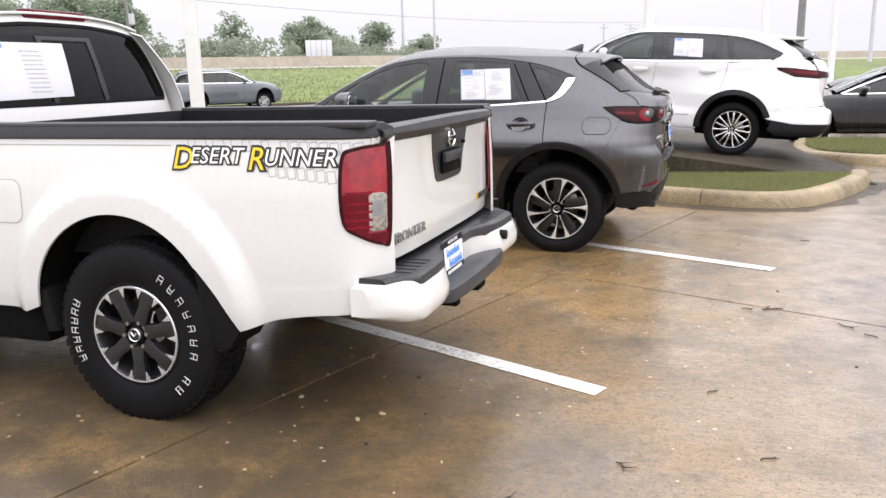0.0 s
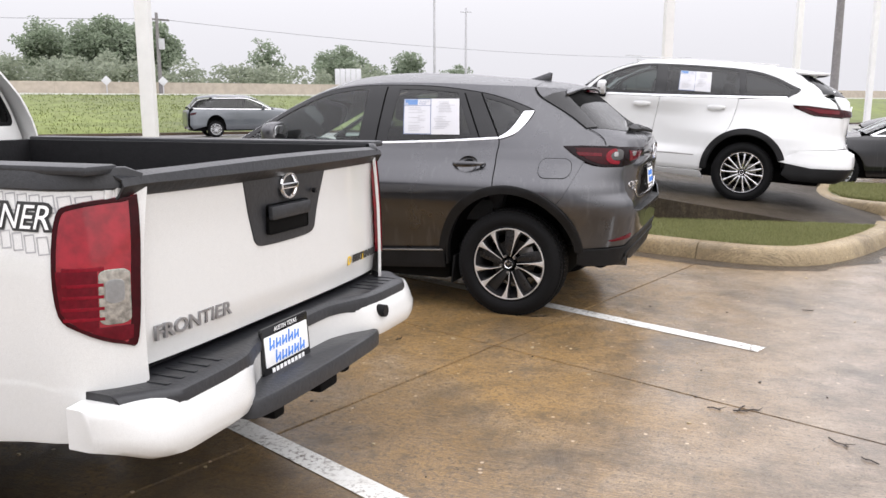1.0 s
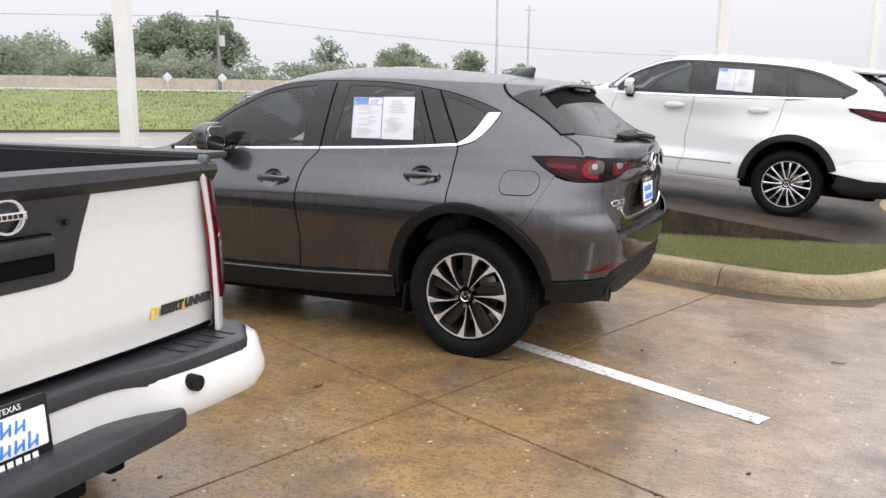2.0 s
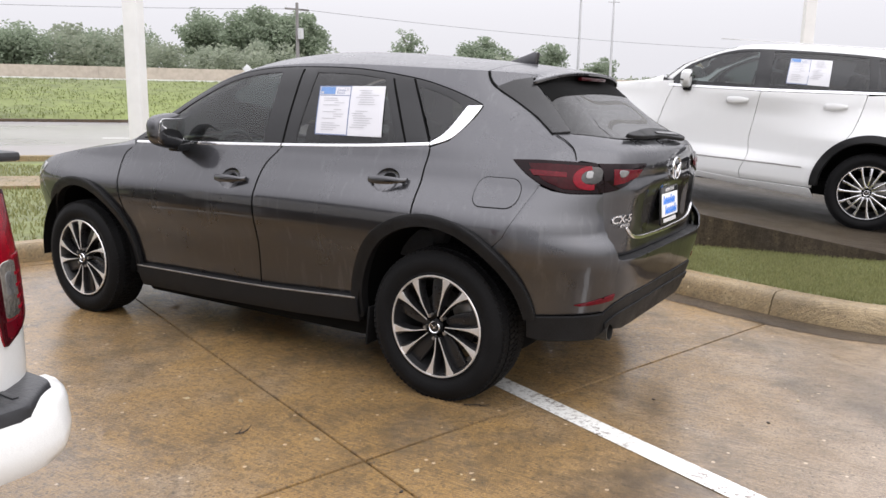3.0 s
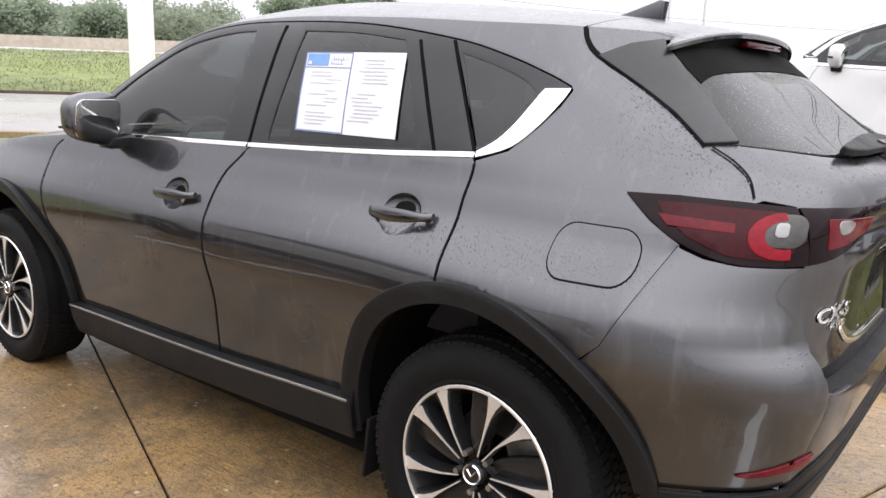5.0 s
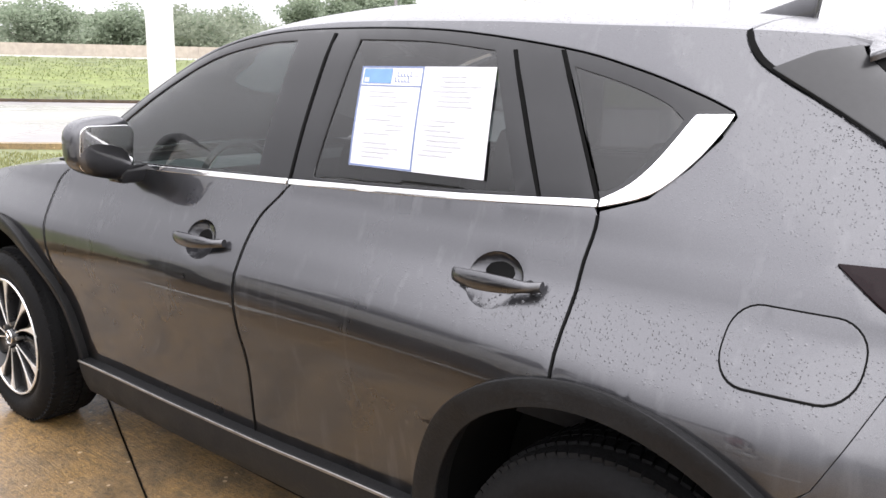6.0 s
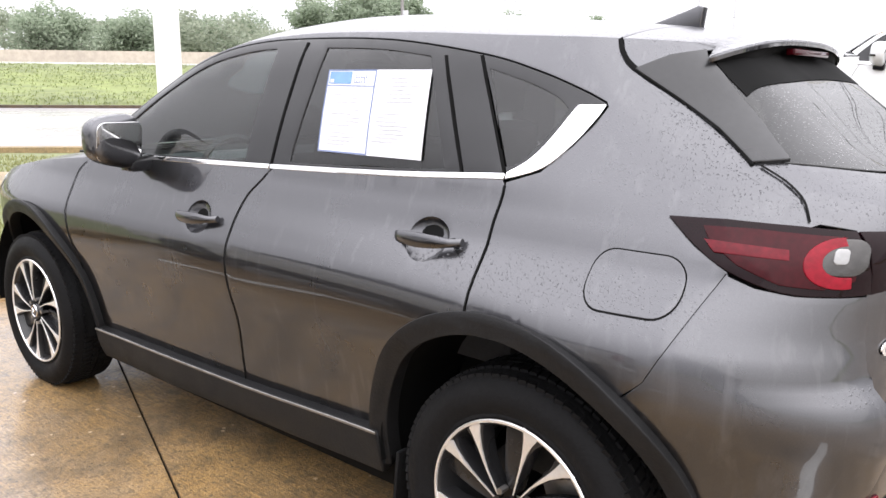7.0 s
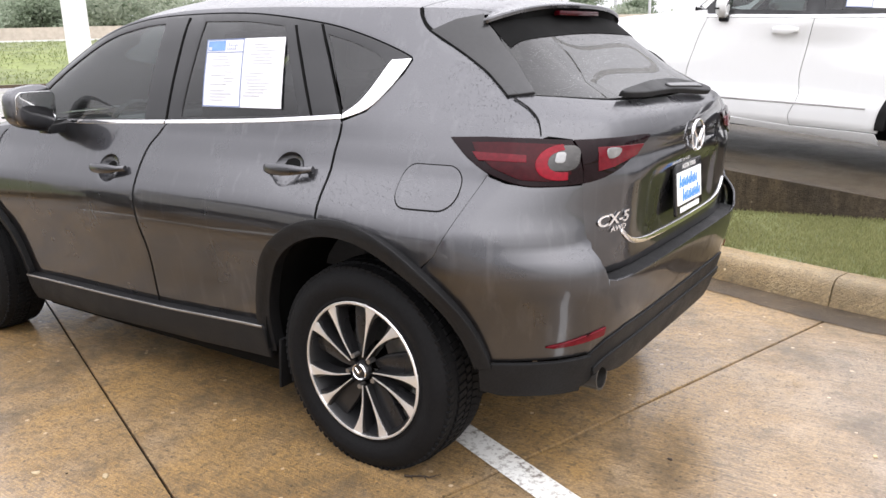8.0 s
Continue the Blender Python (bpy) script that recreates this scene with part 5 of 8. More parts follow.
def compact_suv():
    car = thing("compact_suv", pose(0, 0.921, 0), "dark grey metallic compact SUV, wet with rain, parked on concrete", "car")
    S = GREY_SHELL
    side = S.on_side
    hatch_x = curve([(0.60, 0.73), (0.70, 0.74), (0.78, 0.744), (0.88, 0.749), (1.0, 0.765), (1.08, 0.775), (1.15, 0.755), (1.20, 0.68), (1.247, 0.595), (1.36, 0.45), (1.45, 0.335), (1.52, 0.25), (1.58, 0.17)])

    def back(a, b):
        p = S.on_back(a, b, hatch_x)
        p[:, 0] -= 0.014 * ease((0.36 - np.abs(a)) / 0.05) * ease((b - 0.79) / 0.02) * ease((1.0 - b) / 0.05)
        p[:, 0] += 0.03 * np.clip(1 - (np.abs(a) / 0.69) ** 4, 0, 1) * ease((1.05 - b) / 0.07)
        p[:, 0] += 0.03 * np.clip(1 - (a / 0.45) ** 2, 0, 1) * ease((b - 0.97) / 0.06) * ease((1.2 - b) / 0.06)
        return p

    bump = lambda a, b: S.on_back(a, b)
    crest = curve([(-3.5, 0.86), (-3.3, 0.93), (-3.0, 0.985), (-2.6, 1.035), (-2.2, 1.07)])
    rail = curve([(-2.25, 1.10), (-2.0, 1.235), (-1.75, 1.365), (-1.5, 1.465), (-1.25, 1.513), (-0.95, 1.526), (-0.5, 1.515), (-0.2, 1.5), (0.0, 1.492), (0.09, 1.487), (0.3, 1.474)])
    spine = curve([(-3.6, 0.84), (-3.45, 0.92), (-3.2, 0.99), (-2.9, 1.04), (-2.6, 1.08), (-2.5, 1.10), (-2.2, 1.245), (-1.8, 1.44), (-1.5, 1.555), (-1.3, 1.595), (-1.0, 1.614), (-0.6, 1.6), (-0.3, 1.575), (0.0, 1.548), (0.2, 1.524), (0.44, 1.484)])

    def top(a, b):
        zr = rail(a)
        hr = S.side(np.minimum(a, 0.28), zr)
        return np.stack([a, b, zr + (spine(a) - zr) * (1 - (np.abs(b) / hr) ** 2.4)], -1)

    def hood(a, b):
        zr = crest(a)
        hr = S.side(a, zr)
        return np.stack([a, b, zr + (spine(a) - zr) * (1 - np.clip(np.abs(b) / hr, 0, 1.05) ** 3.5)], -1)

    over = dict(out=(0, 0, 1))
    rearward = dict(out=(1, 0, 0))
    # boundaries seen from the side, as (x, z)
    b_line = smooth_line([(-0.985, 1.495), (-0.995, 1.28), (-1.03, 1.116), (-1.12, 1.01), (-1.15, 0.87), (-1.15, 0.65), (-1.172, 0.385)])
    c_line = smooth_line([(-0.272, 1.449), (-0.195, 1.30), (-0.112, 1.16), (-0.115, 1.03), (-0.105, 0.85)])
    f_line = smooth_line([(-2.20, 1.075), (-2.31, 1.0), (-2.275, 0.82), (-2.24, 0.6), (-2.21, 0.37)])
    belt = curve([(-2.25, 1.085), (-1.03, 1.118), (-0.5, 1.137), (-0.112, 1.16)])
    sill = curve([(-2.25, 0.368), (-1.172, 0.385), (-0.45, 0.425)])
    g = 0.0035
    below = lambda line, z: [q for q in line if q[1] < z]
    bl, cl, fl = below(b_line, 1.11), below(c_line, 1.155), below(f_line, 1.05)
    arch_r, arch_f = (-0.003, 0.383, 0.472), (-2.69, 0.372, 0.472)
    for right in (False, True):
        kw = dict(right=right)
        # front door
        loop = [(x + g, z) for x, z in fl] + [(x, float(sill(x))) for x in np.linspace(-2.2, -1.18, 8)] + [(x - g, z) for x, z in bl[::-1]] + [(x, float(belt(x)) - 0.008) for x in np.linspace(-1.035, -2.22, 12)]
        door = patch("front_door", car, GREY_PAINT, side, [loop, cup_line(-1.335, 0.932)], step=0.028, thick=0.008, **kw)
        handle(door, S, -1.335, 0.932, GREY_PAINT, right)
        # rear door
        ar = [q for q in arc(*arch_r, 176, 103, 18)]
        loop = [(x + g, z) for x, z in bl] + [(x, float(sill(x))) for x in np.linspace(-1.165, -0.46, 6)] + ar + [(x - g, z) for x, z in cl[::-1]] + [(x, float(belt(x)) - 0.008) for x in np.linspace(-0.12, -1.02, 10)]
        door = patch("rear_door", car, GREY_PAINT, side, [loop, cup_line(-0.30, 0.99)], step=0.028, thick=0.008, **kw)
        handle(door, S, -0.30, 0.99, GREY_PAINT, right)
        for line in (bl, cl, fl):
            patch("door_gap", car, DARK, side, [(x - 0.003, z) for x, z in line] + [(x + 0.003, z) for x, z in line[::-1]], step=0.03, thick=0.0, lift=0.0022, **kw)
        # chrome belt, wedge and black window surround
        strip = lambda x0, x1: [(x, float(belt(x)) - 0.006) for x in np.linspace(x0, x1, 12)] + [(x, float(belt(x)) + 0.006) for x in np.linspace(x1, x0, 12)]
        patch("chrome_strip", car, CHROME, side, strip(-2.22, -1.04), step=0.04, lift=0.004, label="chrome strip under the side windows", **kw)
        patch("chrome_strip", car, CHROME, side, strip(-1.03, -0.115), step=0.04, lift=0.004, label="chrome strip under the side windows", **kw)
        wedge = smooth_line([(-0.108, 1.154), (-0.012, 1.186), (0.05, 1.245), (0.085, 1.30), (0.098, 1.332)], per=4) + [(0.034, 1.330)] + smooth_line([(0.028, 1.322), (-0.012, 1.25), (-0.055, 1.20), (-0.108, 1.168)], per=4)
        patch("chrome_wedge", car, CHROME, side, wedge, step=0.02, lift=0.005, label="bright chrome wedge behind the quarter window", **kw)
        crown_line = smooth_line([(-2.235, 1.095), (-2.0, 1.225), (-1.75, 1.357), (-1.5, 1.455), (-1.25, 1.50), (-0.95, 1.508), (-0.6, 1.495), (-0.272, 1.452), (-0.10, 1.41), (0.03, 1.365), (0.098, 1.336)], per=5)
        surround = crown_line + [(0.09, 1.33), (0.035, 1.318)] + smooth_line([(0.03, 1.31), (-0.01, 1.245), (-0.055, 1.192), (-0.11, 1.167)], per=4) + [(x, float(belt(x)) + 0.007) for x in np.linspace(-0.13, -2.22, 16)]
        w1 = smooth_line([(-2.10, 1.14), (-1.93, 1.235), (-1.74, 1.335), (-1.5, 1.432), (-1.28, 1.474), (-1.13, 1.483)], per=4) + [(-1.128, 1.478), (-1.17, 1.125)] + [(x, float(belt(x)) + 0.012) for x in np.linspace(-1.2, -2.12, 8)]
        w2 = smooth_line([(-0.885, 1.482), (-0.65, 1.474), (-0.445, 1.452)], per=4) + [(-0.44, 1.446), (-0.31, 1.165)] + [(x, float(belt(x)) + 0.014) for x in np.linspace(-0.33, -0.93, 6)] + [(-0.945, 1.14)]
        w3 = smooth_line([(-0.238, 1.418), (-0.12, 1.386), (-0.03, 1.352), (0.012, 1.322)], per=4) + smooth_line([(0.008, 1.31), (-0.03, 1.25), (-0.075, 1.2), (-0.108, 1.182)], per=4) + [(-0.125, 1.182), (-0.16, 1.25)]
        frame_ = patch("window_surround", car, GLOSS_BLACK, side, [surround, w1, w2, w3], step=0.03, lift=0.0, label="black window surround and pillars", **kw)
        patch("side_window", car, LIGHT_GLASS, side, w1, step=0.05, thick=0.004, lift=-0.004, label="front side window, lightly tinted", **kw)
        patch("side_window", car, DARK_GLASS, side, w2, step=0.05, thick=0.004, lift=-0.004, label="darkly tinted rear side window", **kw)
        patch("quarter_window", car, DARK_GLASS, side, w3, step=0.04, thick=0.004, lift=-0.003, **kw)
        for x0, z0, x1, z1 in ((-0.985, 1.497, -1.03, 1.12), (-0.272, 1.449, -0.115, 1.165), (-0.39, 1.45, -0.25, 1.16)):
            gap = [(x0 - 0.004, z0), (x0 + 0.004, z0), (x1 + 0.004, z1), (x1 - 0.004, z1)]
            patch("pillar_gap", frame_, DARK, side, gap, step=0.06, lift=0.0035, thick=0.002, **kw)
        if not right:
            sticker(car, side, [(-0.84, 1.413), (-0.425, 1.413), (-0.395, 1.178), (-0.815, 1.178)])
        # quarter panel with the roof rail
        seam = lambda h, z0, z1, n=12: [(float(S.ends(np.array(h), np.array(z), S.rear, 0.5)), z) for z in np.linspace(z0, z1, n)]
        low_gap = smooth_line([(0.365, 0.80), (0.40, 0.87), (0.44, 0.955), (0.472, 1.018)], per=4)
        lamp_low = [(0.332, 1.111), (0.40, 1.062), (0.476, 1.02)]
        ar = arc(*arch_r, 102, 50, 16)
        rear_edge = [(0.615, 1.122), (0.585, 1.155), (0.53, 1.188), (0.456, 1.222), (0.36, 1.29), (0.25, 1.355), (0.14, 1.418), (0.10, 1.455), (0.084, 1.483)]
        rail_line = [(x, float(rail(x))) for x in np.linspace(0.085, -2.24, 40)]
        crown_out = [(x, z + 0.006) for x, z in crown_line]
        wedge_out = [(0.106, 1.33), (0.09, 1.29), (0.05, 1.237), (-0.015, 1.176), (-0.105, 1.146)]
        loop = [(x + g, z) for x, z in cl] + ar + low_gap + lamp_low[::-1] + [(0.332, 1.116), (0.45, 1.118), (0.60, 1.115)] + rear_edge + rail_line + crown_out + wedge_out
        patch("quarter_panel", car, GREY_PAINT, side, loop, step=0.025, label="rear quarter panel with roof rail and pillars", **kw)
        cap = patch("fuel_flap", car, GREY_PAINT, side, rounded(0.190, 0.400, 0.921, 1.036, 0.05, 7), step=0.02, lift=0.003, thick=0.006, **kw)
        patch("fuel_flap_gap", cap, DARK, side, [rounded(0.1862, 0.4038, 0.9172, 1.0398, 0.053, 7), rounded(0.190, 0.400, 0.921, 1.036, 0.05, 7)], step=0.02, lift=0.0012, thick=0.0, **kw)
        top_seam = smooth_line([(0.081, 1.486), (0.097, 1.456), (0.137, 1.417), (0.25, 1.353), (0.36, 1.288), (0.456, 1.22)], per=5)
        patch("tailgate_gap", car, DARK, side, [(x - 0.004, z - 0.003) for x, z in top_seam] + [(x + 0.004, z + 0.003) for x, z in top_seam[::-1]], step=0.02, thick=0.0, lift=0.0045, **kw)
        seam_line = smooth_line([(0.47, 1.217), (0.53, 1.189), (0.575, 1.158), (0.597, 1.122)], per=5)
        patch("tailgate_gap", car, DARK, side, [(x - 0.0016, z - 0.001) for x, z in seam_line] + [(x + 0.0016, z + 0.001) for x, z in seam_line[::-1]], step=0.02, thick=0.0, lift=0.004, **kw)
        # bumper corner
        ar = arc(arch_r[0], arch_r[1], 0.457, 49, 10, 12)
        seam_h = curve([(0.46, 0.655), (0.70, 0.655), (0.735, 0.668), (0.77, 0.678), (0.84, 0.687), (0.985, 0.688)])
        edge_line = [(float(S.ends(seam_h(np.array(z)), np.array(z), S.rear, 0.5)), z) for z in np.linspace(0.482, 0.985, 18)]
        loop = [(x + g, z) for x, z in low_gap[::-1]] + ar + [(0.50, 0.470), (0.60, 0.477)] + edge_line + [(0.60, 0.987), (0.53, 0.996), (0.478, 1.013)]
        patch("bumper_corner", car, GREY_PAINT, side, loop, step=0.02, thick=0.008, **kw)
        loop = [(0.455, 0.466), (0.448, 0.375), (0.50, 0.362), (0.6, 0.362)] + seam(0.655, 0.362, 0.478, 7) + [(0.60, 0.473)]
        patch("bumper_skirt", car, CLADDING, side, loop, step=0.02, lift=0.016, **kw)
        # tail lamp: outer part on the body, inner part on the tailgate
        outer = [(0.334, 1.1125), (0.45, 1.116), (0.58, 1.113)] + seam(0.690, 1.107, 0.992, 4) + smooth_line([(0.66, 0.990), (0.575, 0.993), (0.476, 1.024), (0.40, 1.066), (0.334, 1.1125)], per=4)[:-1]
        lamp = patch("tail_lamp", car, SMOKE, side, outer, step=0.02, lift=0.008, label="smoked red tail lamp with clear centre", **kw)
        lens = [(0.41, 1.1), (0.50, 1.102), (0.66, 1.096), (0.685, 1.06), (0.683, 1.02), (0.64, 1.003), (0.57, 1.007), (0.49, 1.037), (0.43, 1.075)]
        patch("lens", lamp, DEEP_RED, side, lens, step=0.02, lift=0.011, thick=0.003, **kw)
        patch("light_bar", lamp, RED_LENS, side, [(0.419, 1.075), (0.575, 1.069), (0.579, 1.052), (0.444, 1.055)], step=0.02, lift=0.013, thick=0.003, **kw)
        patch("light_ring", lamp, BRIGHT_RED, side, arc(0.662, 1.05, 0.045, 95, 285, 20, 1.3) + arc(0.667, 1.053, 0.028, 285, 95, 20, 1.3), step=0.012, lift=0.014, thick=0.003, **kw)
        clear = patch("clear_lens", lamp, SMOKED_CLEAR, side, rounded(0.632, 0.697, 1.03, 1.092, 0.022), step=0.012, lift=0.013, thick=0.003, **kw)
        patch("bulb", clear, CLEAR_LENS, side, rounded(0.648, 0.668, 1.05, 1.075, 0.006), step=0.012, lift=0.016, thick=0.003, **kw)
        inner = [(0.684, 1.107), (0.685, 0.991)] + smooth_line([(0.62, 1.002), (0.52, 1.028), (0.43, 1.068), (0.375, 1.094)], per=4) + [(0.385, 1.099)]
        lamp2 = patch("tail_lamp", car, SMOKE, back, inner, step=0.02, lift=0.008, label="smoked red tail lamp on the tailgate", **kw, **rearward)
        patch("light_bar", lamp2, RED_LENS, back, [(0.636, 1.084), (0.42, 1.074), (0.455, 1.047), (0.58, 1.027), (0.642, 1.022)], step=0.015, lift=0.011, thick=0.003, **kw, **rearward)
        patch("clear_lens", lamp2, CLEAR_LENS, back, smooth_line([(0.605, 1.078), (0.605, 1.055), (0.57, 1.056), (0.552, 1.074)], True, 4), step=0.012, lift=0.0135, thick=0.003, **kw, **rearward)
        # front fender, side of the nose and its lamp
        crest_line = [(x, float(crest(x))) for x in np.linspace(-3.36, -2.215, 14)]
        loop = [(x - g, z) for x, z in fl[::-1]] + crest_line[::-1] + [(-3.30, 0.86), (-3.2, 0.75), (-3.12, 0.6)] + arc(*arch_f, 152, 4, 30)
        patch("front_fender", car, GREY_PAINT, side, loop, step=0.028, **kw)
        patch("headlamp", car, CLEAR_LENS, side, [(-3.47, 0.83), (-3.36, 0.91), (-3.2, 0.905), (-3.24, 0.86), (-3.36, 0.80)], step=0.025, lift=0.004, label="slim clear headlamp", **kw)
        loop = [(-3.13, 0.6), (-3.21, 0.745), (-3.31, 0.85), (-3.40, 0.80)] + [(-3.47, 0.76), (-3.5, 0.5), (-3.47, 0.3), (-3.3, 0.27), (-3.17, 0.34)]
        patch("bumper_corner", car, GREY_PAINT, side, loop, step=0.03, **kw)
        # arch rings and sill
        for (cx_, cz_, r_), (s0, s1) in ((arch_r, (9, 188)), (arch_f, (-8, 188))):
            ring = arc(cx_, cz_, 0.508, s0, s1, 53) + arc(cx_ + 0.001, cz_, 0.452, s1, s0, 47)
            patch("arch_cladding", car, CLADDING, lambda a, b: np.stack([a, np.maximum(S.side(a, 0.2 + (b - 0.2) / 1.03), 0.0) + 0.016 + 0.012 * ease((0.45 - np.hypot(a - cx_, b - cz_)) / -0.05), b], -1), ring, step=0.03, thick=0.05, lip=0.006, label="black plastic wheel arch cladding", **kw)
            liner(car, cx_, 0.87, 0.462, cz_, right, a0=8 if s0 > 0 else -6)
        low = [(x, float(sill(x)) - 0.004) for x in np.linspace(-2.2, -0.48, 14)]
        part_low = [(-0.468, 0.30), (-0.9, 0.275), (-1.6, 0.255), (-2.19, 0.25)]
        patch("sill_cladding", car, CLADDING, side, low + part_low, step=0.03, lift=0.035, thick=0.04, lip=0.01, label="black plastic sill cladding", **kw)
        patch("sill_strip", car, STEEL, side, [(x, float(sill(x)) - 0.002) for x in np.linspace(-2.2, -0.48, 14)] + [(x, float(sill(x)) - 0.0075) for x in np.linspace(-0.48, -2.2, 14)], step=0.05, lift=0.037, thick=0.004, **kw)
        mirror(car, -1.76, 0.825, 1.165, GREY_PAINT, (0.19, 0.205, 0.185), right)
        part("mud_flap", box(-0.006, 0.006, -0.11, 0.11, 0.17, 0.36, 0.004, pose(-0.435, (1 if right else -1) * 0.76, 0.02, 0, 6, 0)), RUBBER, car)
    # tailgate, glass and spoiler
    gate = smooth_line([(0.685, 0.985), (0.684, 0.9), (0.683, 0.843), (0.672, 0.76), (0.64, 0.722), (0.50, 0.712)], per=4)
    gate = [(0.72, 1.122), (0.684, 1.112)] + gate + [(-h, z) for h, z in gate[::-1]] + [(-0.684, 1.112), (-0.72, 1.122)]
    upper = [(-0.71, 1.16), (-0.69, 1.205), (-0.655, 1.235)] + smooth_line([(-0.62, 1.222), (-0.4, 1.197), (0, 1.185), (0.4, 1.197), (0.62, 1.222)], per=5) + [(0.655, 1.235), (0.69, 1.205), (0.71, 1.16)]
    tailgate = patch("tailgate", car, GREY_PAINT, back, gate + upper, step=0.022, **rearward, label="tailgate with a recess for the plate")
    glass_top = [(0.525, 1.36), (0.48, 1.435), (0, 1.465), (-0.48, 1.435), (-0.525, 1.36)]
    glass = smooth_line([(-0.635, 1.228), (-0.4, 1.203), (0, 1.191), (0.4, 1.203), (0.635, 1.228)], per=5) + [(0.585, 1.29)] + glass_top + [(-0.585, 1.29)]
    patch("rear_window", tailgate, REAR_GLASS, back, glass, step=0.04, thick=0.004, lift=0.001, **rearward, label="tinted rear window with rain runs")
    band = smooth_line([(-0.515, 1.355), (-0.45, 1.378), (-0.3, 1.388), (0, 1.395), (0.3, 1.388), (0.45, 1.378), (0.515, 1.355)], per=4)
    patch("glass_band", tailgate, DARK, back, band + [(0.5, 1.43), (0.3, 1.455), (0, 1.462), (-0.3, 1.455), (-0.5, 1.43)], step=0.03, thick=0.0, lift=0.003, **rearward)
    for sg in (1, -1):
        tri = [(0.14, 1.414), (0.25, 1.351), (0.36, 1.286), (0.452, 1.222)] + [(float(S.ends(np.array(h), np.array(z), S.rear, 0.5)), z) for h, z in ((0.615, 1.228), (0.585, 1.262), (0.555, 1.30), (0.535, 1.35), (0.52, 1.40), (0.51, 1.44))] + [(0.26, 1.456), (0.2, 1.444)]
        patch("gate_pillar", tailgate, SATIN, side, tri, step=0.02, lift=0.009, right=sg < 0)
        patch("spoiler_end", tailgate, GREY_PAINT, side, [(x, float(rail(x)) + 0.001) for x in np.linspace(0.29, 0.088, 9)] + [(0.104, 1.452), (0.14, 1.42), (0.2, 1.45), (0.26, 1.462), (0.29, 1.466)], step=0.02, right=sg < 0)
    lip_edge = curve([(-0.56, 0.262), (-0.52, 0.293), (-0.44, 0.328), (-0.25, 0.355), (0, 0.365), (0.25, 0.355), (0.44, 0.328), (0.52, 0.293), (0.56, 0.262)])
    hs = np.linspace(-0.53, 0.53, 25)
    flank = [(x, float(S.side(np.array(x), rail(x)))) for x in np.linspace(0.085, 0.235, 8)]
    flank += [(0.252, flank[-1][1] - 0.012), (0.272, flank[-1][1] - 0.03)]
    outline = flank + [(float(lip_edge(h)), h) for h in hs[::-1]] + [(x, -h) for x, h in flank[::-1]]
    spoiler = patch("roof_spoiler", car, GREY_PAINT, top, outline, step=0.025, thick=0.014, lip=0.006, **over, label="grey roof spoiler over the rear window")
    part("brake_light", box(-0.012, 0.012, -0.16, 0.16, -0.008, 0.008, 0.004, pose(0.357, 0, 1.465)), DEEP_RED, spoiler)

    def under(a, b):
        p0 = top(lip_edge(a) - 0.006, a) - np.array((0, 0, 0.012))
        p1 = back(a * 0.98, 1.452 - 0.07 * (a / 0.5) ** 2)
        p1[:, 0] -= 0.035 + 0.05 * ease((np.abs(a) - 0.36) / 0.1)
        return p0 + (p1 - p0) * (b / 0.12)[:, None]

    patch("spoiler_underside", spoiler, DARK, under, [(h * 0.94, 0) for h in hs] + [(h * 0.94, 0.12) for h in hs[::-1]], step=0.02, thick=0.0, out=(0.5, 0, -1), label="dark underside of the spoiler")
    # roof, windscreen, hood
    xs = np.linspace(-1.40, 0.078, 30)
    edge = lambda x: float(S.side(np.array(x), rail(x))) - 0.002
    roof_loop = [(x, edge(x)) for x in xs] + [(x, -edge(x)) for x in xs[::-1]]
    patch("roof", car, GREY_PAINT, top, roof_loop, step=0.04, **over, label="grey roof beaded with rain")
    xs = np.linspace(-2.33, -1.415, 16)
    cowl = [(-2.45, 0.45), (-2.53, 0.0), (-2.45, -0.45)]
    patch("windscreen", car, LIGHT_GLASS, top, [(x, min(edge(x), 0.70) - 0.03) for x in xs][::-1] + cowl + [(x, 0.03 - min(edge(x), 0.70)) for x in xs], step=0.05, thick=0.004, **over)
    xs = np.linspace(-3.34, -2.24, 20)
    he = lambda x: float(S.side(np.array(x), crest(x))) - 0.004
    patch("bonnet", car, GREY_PAINT, hood, [(x, he(x)) for x in xs] + [(-2.36, 0.70), (-2.46, 0.45), (-2.54, 0), (-2.46, -0.45), (-2.36, -0.70)] + [(x, -he(x)) for x in xs[::-1]] + [(-3.44, -0.6), (-3.47, -0.3), (-3.48, 0), (-3.47, 0.3), (-3.44, 0.6)], step=0.04, **over)
    part("cowl_panel", box(-2.6, -2.25, -0.72, 0.72, 0.95, 1.055, 0.03), DARK, car)
    nose = lambda a, b: S.on_front(a, b)
    patch("front_bumper", car, GREY_PAINT, nose, [(-0.62, 0.3), (0.62, 0.3), (0.62, 0.84), (-0.62, 0.84)], step=0.05, out=(-1, 0, 0))
    patch("grille", car, GLOSS_BLACK, nose, [(-0.45, 0.46), (0.45, 0.46), (0.56, 0.80), (-0.56, 0.80)], step=0.05, lift=0.01, out=(-1, 0, 0))
    # rear bumper, shelf, skirt
    patch("rear_bumper", car, GREY_PAINT, bump, [(0.655, 0.482), (0.655, 0.715), (0.62, 0.705), (0.5, 0.70), (-0.5, 0.70), (-0.62, 0.705), (-0.655, 0.715), (-0.655, 0.482), (-0.6, 0.515), (-0.5, 0.535), (0.5, 0.535), (0.6, 0.515)][::-1], step=0.022, thick=0.01, **rearward)

